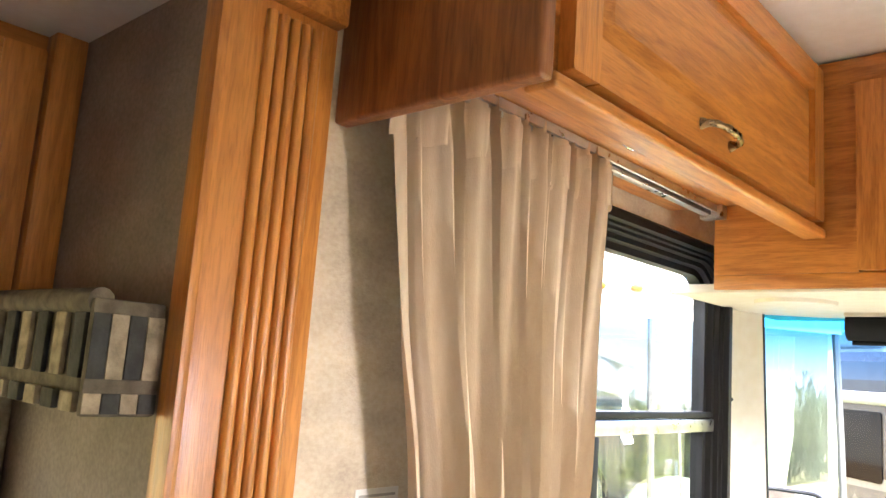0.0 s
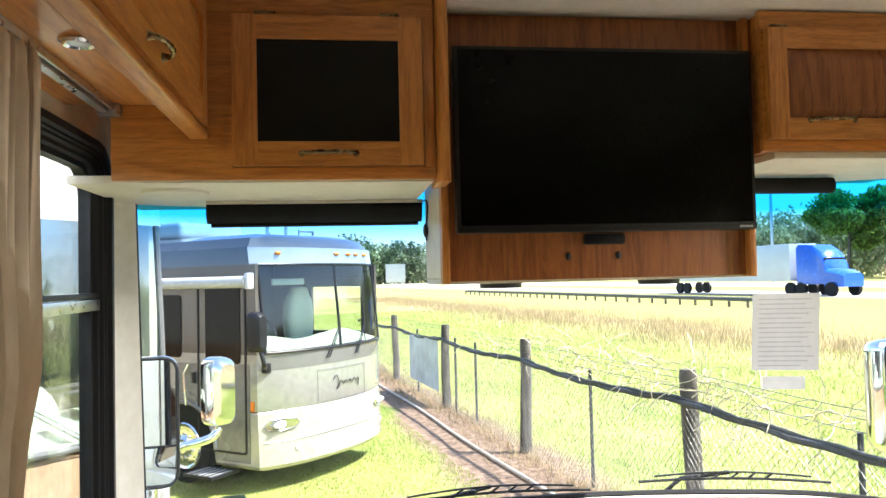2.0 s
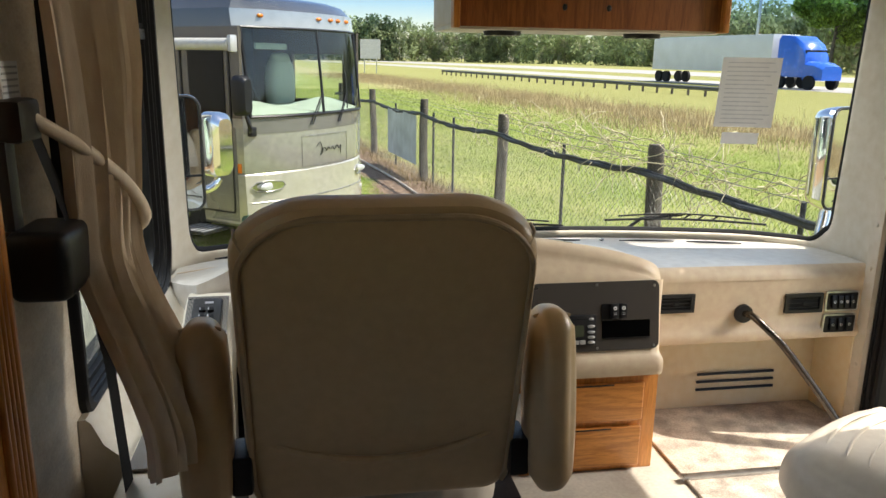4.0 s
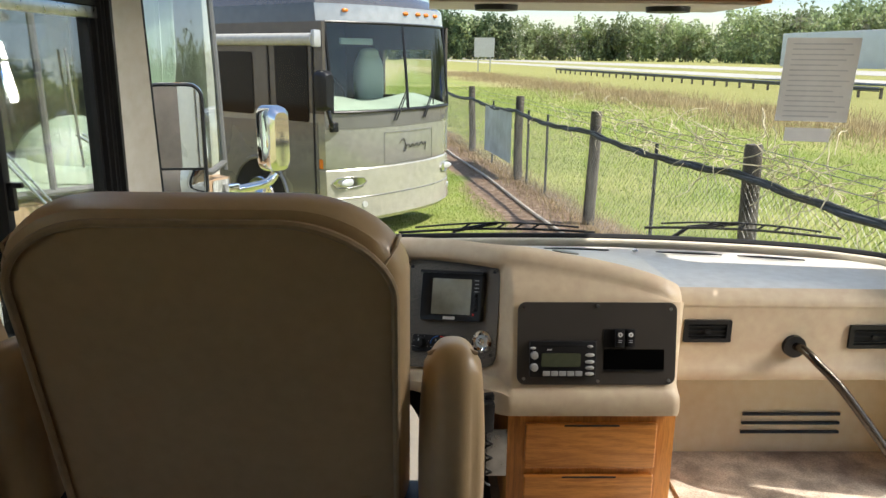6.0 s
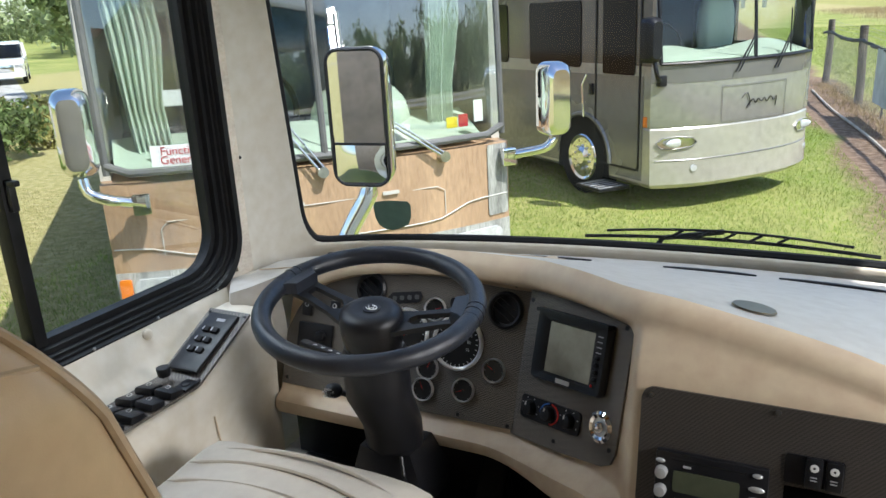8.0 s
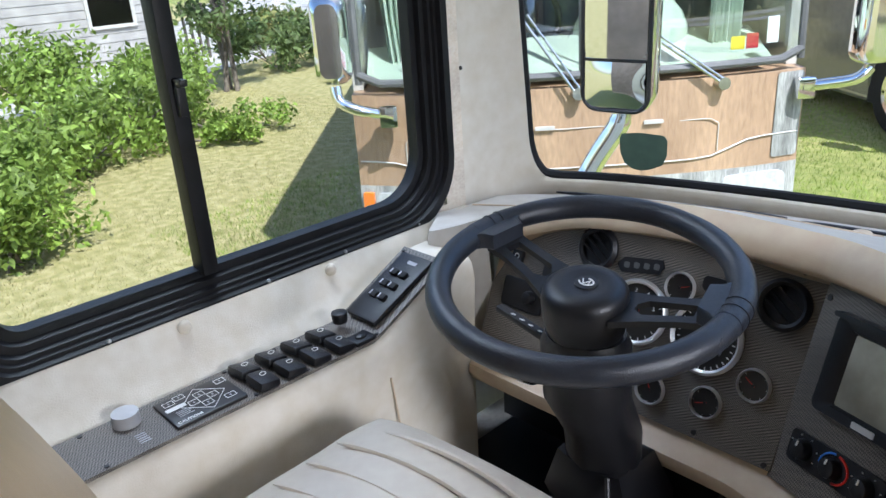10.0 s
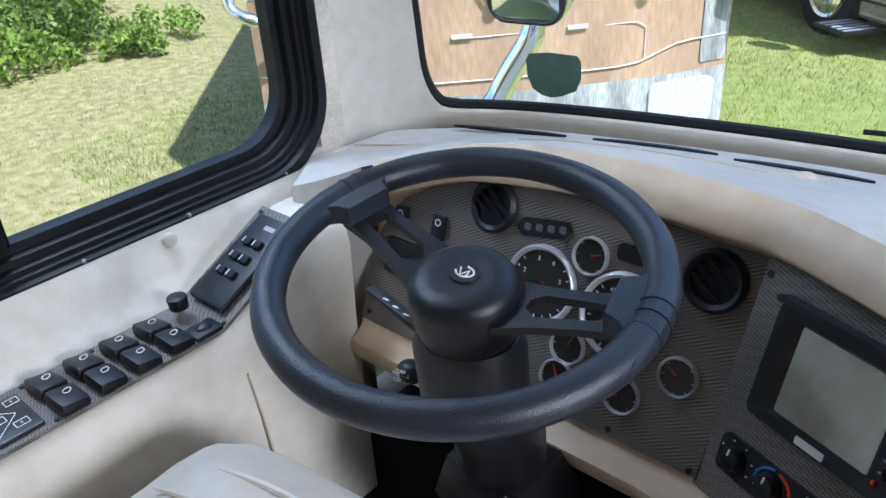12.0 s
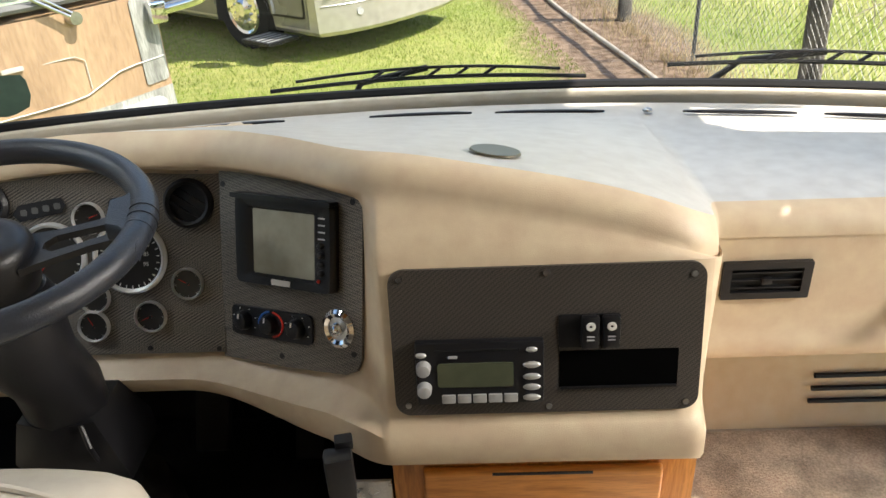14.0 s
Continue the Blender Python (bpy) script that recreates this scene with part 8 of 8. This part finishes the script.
def tree(x, y, h, spread, seed, n, leaf, material, label, trunk=0.09, stems=1, crown0=0.35):
    rg = random.Random(seed)
    t = thing("tree", (x, y, GZ), label, "tree", "trees")
    tk_ = BM()
    cs, rs_ = [], []
    for s in range(stems):
        a0 = rg.uniform(0, 6.28)
        lean = 0.12 * h * (1 if stems > 1 else 0.3)
        pts = [Vector((0.15 * (stems > 1) * math.cos(a0), 0.15 * (stems > 1) * math.sin(a0), 0))]
        for k in range(1, 6):
            pts.append(Vector((math.cos(a0) * lean * k / 5 + rg.gauss(0, 0.05) * h / 5, math.sin(a0) * lean * k / 5 + rg.gauss(0, 0.05) * h / 5, h * 0.9 * k / 5)))
        tube(pts, [trunk * (1 - 0.16 * k) for k in range(6)], 8, tk_)
        for k in range(10):
            z = rg.uniform(crown0, 0.95)
            i = min(int(z * 5), 4)
            p0_ = pts[i].lerp(pts[i + 1], z * 5 - i)
            a = rg.uniform(0, 6.28)
            ln = spread * rg.uniform(0.5, 1.0) * (1.1 - 0.6 * abs(z - 0.6))
            p1_ = p0_ + Vector((math.cos(a) * ln, math.sin(a) * ln, ln * rg.uniform(0.1, 0.6)))
            tube([p0_, p0_.lerp(p1_, 0.5) + Vector((0, 0, 0.05 * ln)), p1_], [trunk * 0.35, trunk * 0.2, trunk * 0.08], 5, tk_)
            for f_ in (0.55, 0.85, 1.05):
                cs.append(tuple(p0_.lerp(p1_, f_)))
                rs_.append(spread * rg.uniform(0.16, 0.34))
    ob = part("trunk", tk_, BARK, None)
    ob.parent = t
    V_, F_ = leaf_cloud(cs, rs_, n, leaf, seed, 0.8)
    raw("crown", V_.tolist(), F_.tolist(), material, t)
    return t


tree(-12.8, 8.6, 4.2, 1.1, 11, 5000, 0.06, LEAF2, "slender multi-stemmed tree with sparse leaves", 0.05, 4, 0.25)
tree(-22, 21, 8, 3.0, 12, 4000, 0.2, LEAF2, "leafy tree behind the lane", 0.14)
tree(-16, 24, 9, 3.2, 13, 4000, 0.22, LEAF2, "leafy tree behind the lane", 0.15)
tree(-34, 8, 9, 3.2, 14, 4000, 0.22, LEAF2, "leafy tree behind the building", 0.15)
# big trees at the right of the highway
tree(112, 128, 27, 8.0, 21, 26000, 0.42, LEAF3, "tall dark pine rising above the woods", 0.4, 1, 0.3)
tree(100, 140, 19, 8, 22, 20000, 0.45, LEAF, "bright green tree at the edge of the woods", 0.45)


def woods(name, pts, n, hmin, hmax, seed, material, label, leaf=1.1, per=46):
    """Far woods as one mesh: trunks and ragged crowns of leaf clumps."""
    rg = np.random.default_rng(seed)
    V_, F_ = [], []
    total = 0
    P = np.array(pts, float)
    seg = np.linalg.norm(np.diff(P, axis=0), axis=1)
    cum = np.r_[0, np.cumsum(seg)]
    for k in range(n):
        s = rg.uniform(0, cum[-1])
        i = min(int(np.searchsorted(cum, s) - 1), len(seg) - 1)
        i = max(i, 0)
        q = P[i] + (P[i + 1] - P[i]) * (s - cum[i]) / seg[i]
        q = q + rg.normal(0, 5, 2)
        h = rg.uniform(hmin, hmax)
        r = h * rg.uniform(0.16, 0.26)
        cs = np.stack([q[0] + rg.normal(0, r * 0.6, 8), q[1] + rg.normal(0, r * 0.6, 8), GZ + h * rg.uniform(0.12, 0.92, 8)], 1)
        v, f = leaf_cloud(cs, np.full(8, r * 0.7), per, leaf, int(rg.integers(1e9)))
        V_.append(v)
        F_.append(f + total)
        total += len(v)
        w = 0.18
        tv_ = np.array([(q[0] - w, q[1], GZ), (q[0] + w, q[1], GZ), (q[0] + w * 0.5, q[1], GZ + h * 0.8), (q[0] - w * 0.5, q[1], GZ + h * 0.8)])
        V_.append(tv_)
        F_.append(np.arange(4)[None] + total)
        total += 4
    return raw(name, np.concatenate(V_).tolist(), np.concatenate(F_).tolist(), material, None, "stuff", label, "woods")


# haze over the distance is put into these paler leaf colours
FARLEAF = leaf_mat("hazed_leaves", (0.33, 0.39, 0.19), 0.8, 0.3, 0.4, 0.05)
FARLEAF2 = leaf_mat("hazed_leaves_brown", (0.38, 0.37, 0.25), 0.8, 0.3, 0.4, 0.05)
line = [(-160, 330), (-40, 350), (60, 340), (118, 300), (118, 160), (120, 60), (125, -40), (130, -140)]
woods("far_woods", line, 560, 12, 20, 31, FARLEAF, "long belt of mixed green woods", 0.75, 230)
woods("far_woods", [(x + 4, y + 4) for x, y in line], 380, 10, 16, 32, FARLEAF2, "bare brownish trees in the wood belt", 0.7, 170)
woods("far_woods", [(-50, 350), (-10, 345), (30, 340)], 60, 16, 24, 33, LEAF3, "taller pines far behind the coach", 0.9, 260)
woods("far_woods", [(-200, 120), (-120, 110), (-70, 62), (-52, 55), (-38, 60)], 160, 6, 11, 34, FARLEAF, "woods behind the lane", 0.55, 200)
woods("far_woods", [(-200, 120), (-160, 20), (-120, -80)], 120, 8, 13, 35, FARLEAF, "woods behind the building", 1.2, 70)

bd = thing("building", (-22, 9.0, GZ), "low white clapboard building with a window, siding greyed for shade", "building")
# white siding with the wall's shade worked into its colour
WHITEB = mat("shaded_white_siding", (0.40, 0.38, 0.35), 0.7, var=0.1, scale=3)
part("wall", box(-30, -19.3, 2.0, 10.4, GZ, GZ + 3.6, 0.02), WHITEB, bd)
for k in range(18):
    part("siding_board", box(-19.3, -19.28, 2.0, 10.4, GZ + 0.1 + k * 0.2, GZ + 0.28 + k * 0.2), WHITEB, bd)
part("roof", loft([[(-30.5, 1.5, GZ + 3.6), (-18.7, 1.5, GZ + 3.6), (-24.5, 1.5, GZ + 5.4)], [(-30.5, 10.9, GZ + 3.6), (-18.7, 10.9, GZ + 3.6), (-24.5, 10.9, GZ + 5.4)]]), mat("grey_roof", (0.2, 0.2, 0.2), 0.8), bd)
for y in (8.7, 5.6):
    w = part("window", box(-19.28, -19.25, y, y + 1.0, GZ + 0.9, GZ + 2.6), TVGLASS, bd)
    part("frame", ringframe(rrect(y - 0.08, y + 1.08, GZ + 0.82, GZ + 2.68, 0.01, 1), rrect(y, y + 1.0, GZ + 0.9, GZ + 2.6, 0.01, 1), lambda u, v, d: (-19.27 + d, u, v), 0, 0.05), CREAMP, w)
for k in range(4):
    t = thing("fence_picket", (-18.6 + k * 0.35, 10.7, GZ), "weathered leaning board by the building", "board")
    part("board", moved(box(-0.04, 0.04, -0.02, 0.02, 0, 1.3), pose(-18.6 + k * 0.35, 10.7, GZ, 4, 3 + k, 0)), WOODPOST, t)

CM = Matrix.Translation((-36.4, 26.6, GZ)) @ Matrix.Rotation(radians(-38), 4, "Z")
cv = thing("suv", m=CM, label="white sport utility car parked on the lane", category="car")
CARW = mat("white_car_paint", (0.78, 0.78, 0.78), 0.2, var=0.02, coat=0.6)
sec = lambda w, z0, z1, b: [(-w, z0), (w, z0), (w, z1 - b), (w - b, z1), (-w + b, z1), (-w, z1 - b)]
part("body", loft([[(x, y, z) for y, z in sec(w, 0.35, zt, 0.1)] for x, w, zt in ((-2.6, 0.85, 1.1), (-2.5, 0.98, 1.2), (-0.0, 1.0, 1.22), (1.3, 1.0, 1.2), (2.3, 0.97, 1.1), (2.6, 0.85, 0.95))]), CARW, cv, angle=30)
part("cabin", loft([[(x, y, z) for y, z in sec(w, 1.15, zt, 0.12)] for x, w, zt in ((-2.55, 0.85, 1.25), (-2.2, 0.88, 1.85), (0.1, 0.88, 1.9), (0.6, 0.86, 1.8), (1.3, 0.9, 1.22))]), TVGLASS, cv, "dark glazed cabin", angle=30)
part("roof", loft([[(x, y, z) for y, z in sec(w, 1.82, zt, 0.05)] for x, w, zt in ((-2.25, 0.86, 1.88), (-1.0, 0.9, 1.97), (0.2, 0.88, 1.95), (0.55, 0.84, 1.86))]), CARW, cv)
for x in (-2.2, -1.1, 0.05):
    for s in (-1, 1):
        part("pillar", tube([(x, s * 0.96, 1.18), (x + 0.02, s * 0.9, 1.86)], 0.045, 6), CARW, cv)
part("windscreen_pillar", tube([(1.25, -0.93, 1.2), (0.5, -0.88, 1.86)], 0.04, 6), CARW, cv)
part("grille", box(2.52, 2.63, -0.55, 0.55, 0.62, 0.92, 0.02), CHROME, cv)
for s in (-1, 1):
    part("headlight", box(2.42, 2.6, s * 0.75 - 0.18, s * 0.75 + 0.18, 0.75, 0.95, 0.03), LENS, cv)
    for x in (-1.6, 1.65):
        w = part("wheel", cyl((x, s * 0.8, 0.4), (x, s * 1.01, 0.4), 0.4, None, 20), RUBBER, cv)
        part("rim", cyl((x, s * 1.0, 0.4), (x, s * 1.02, 0.4), 0.27, 0.24, 16), SILVERPL, w)
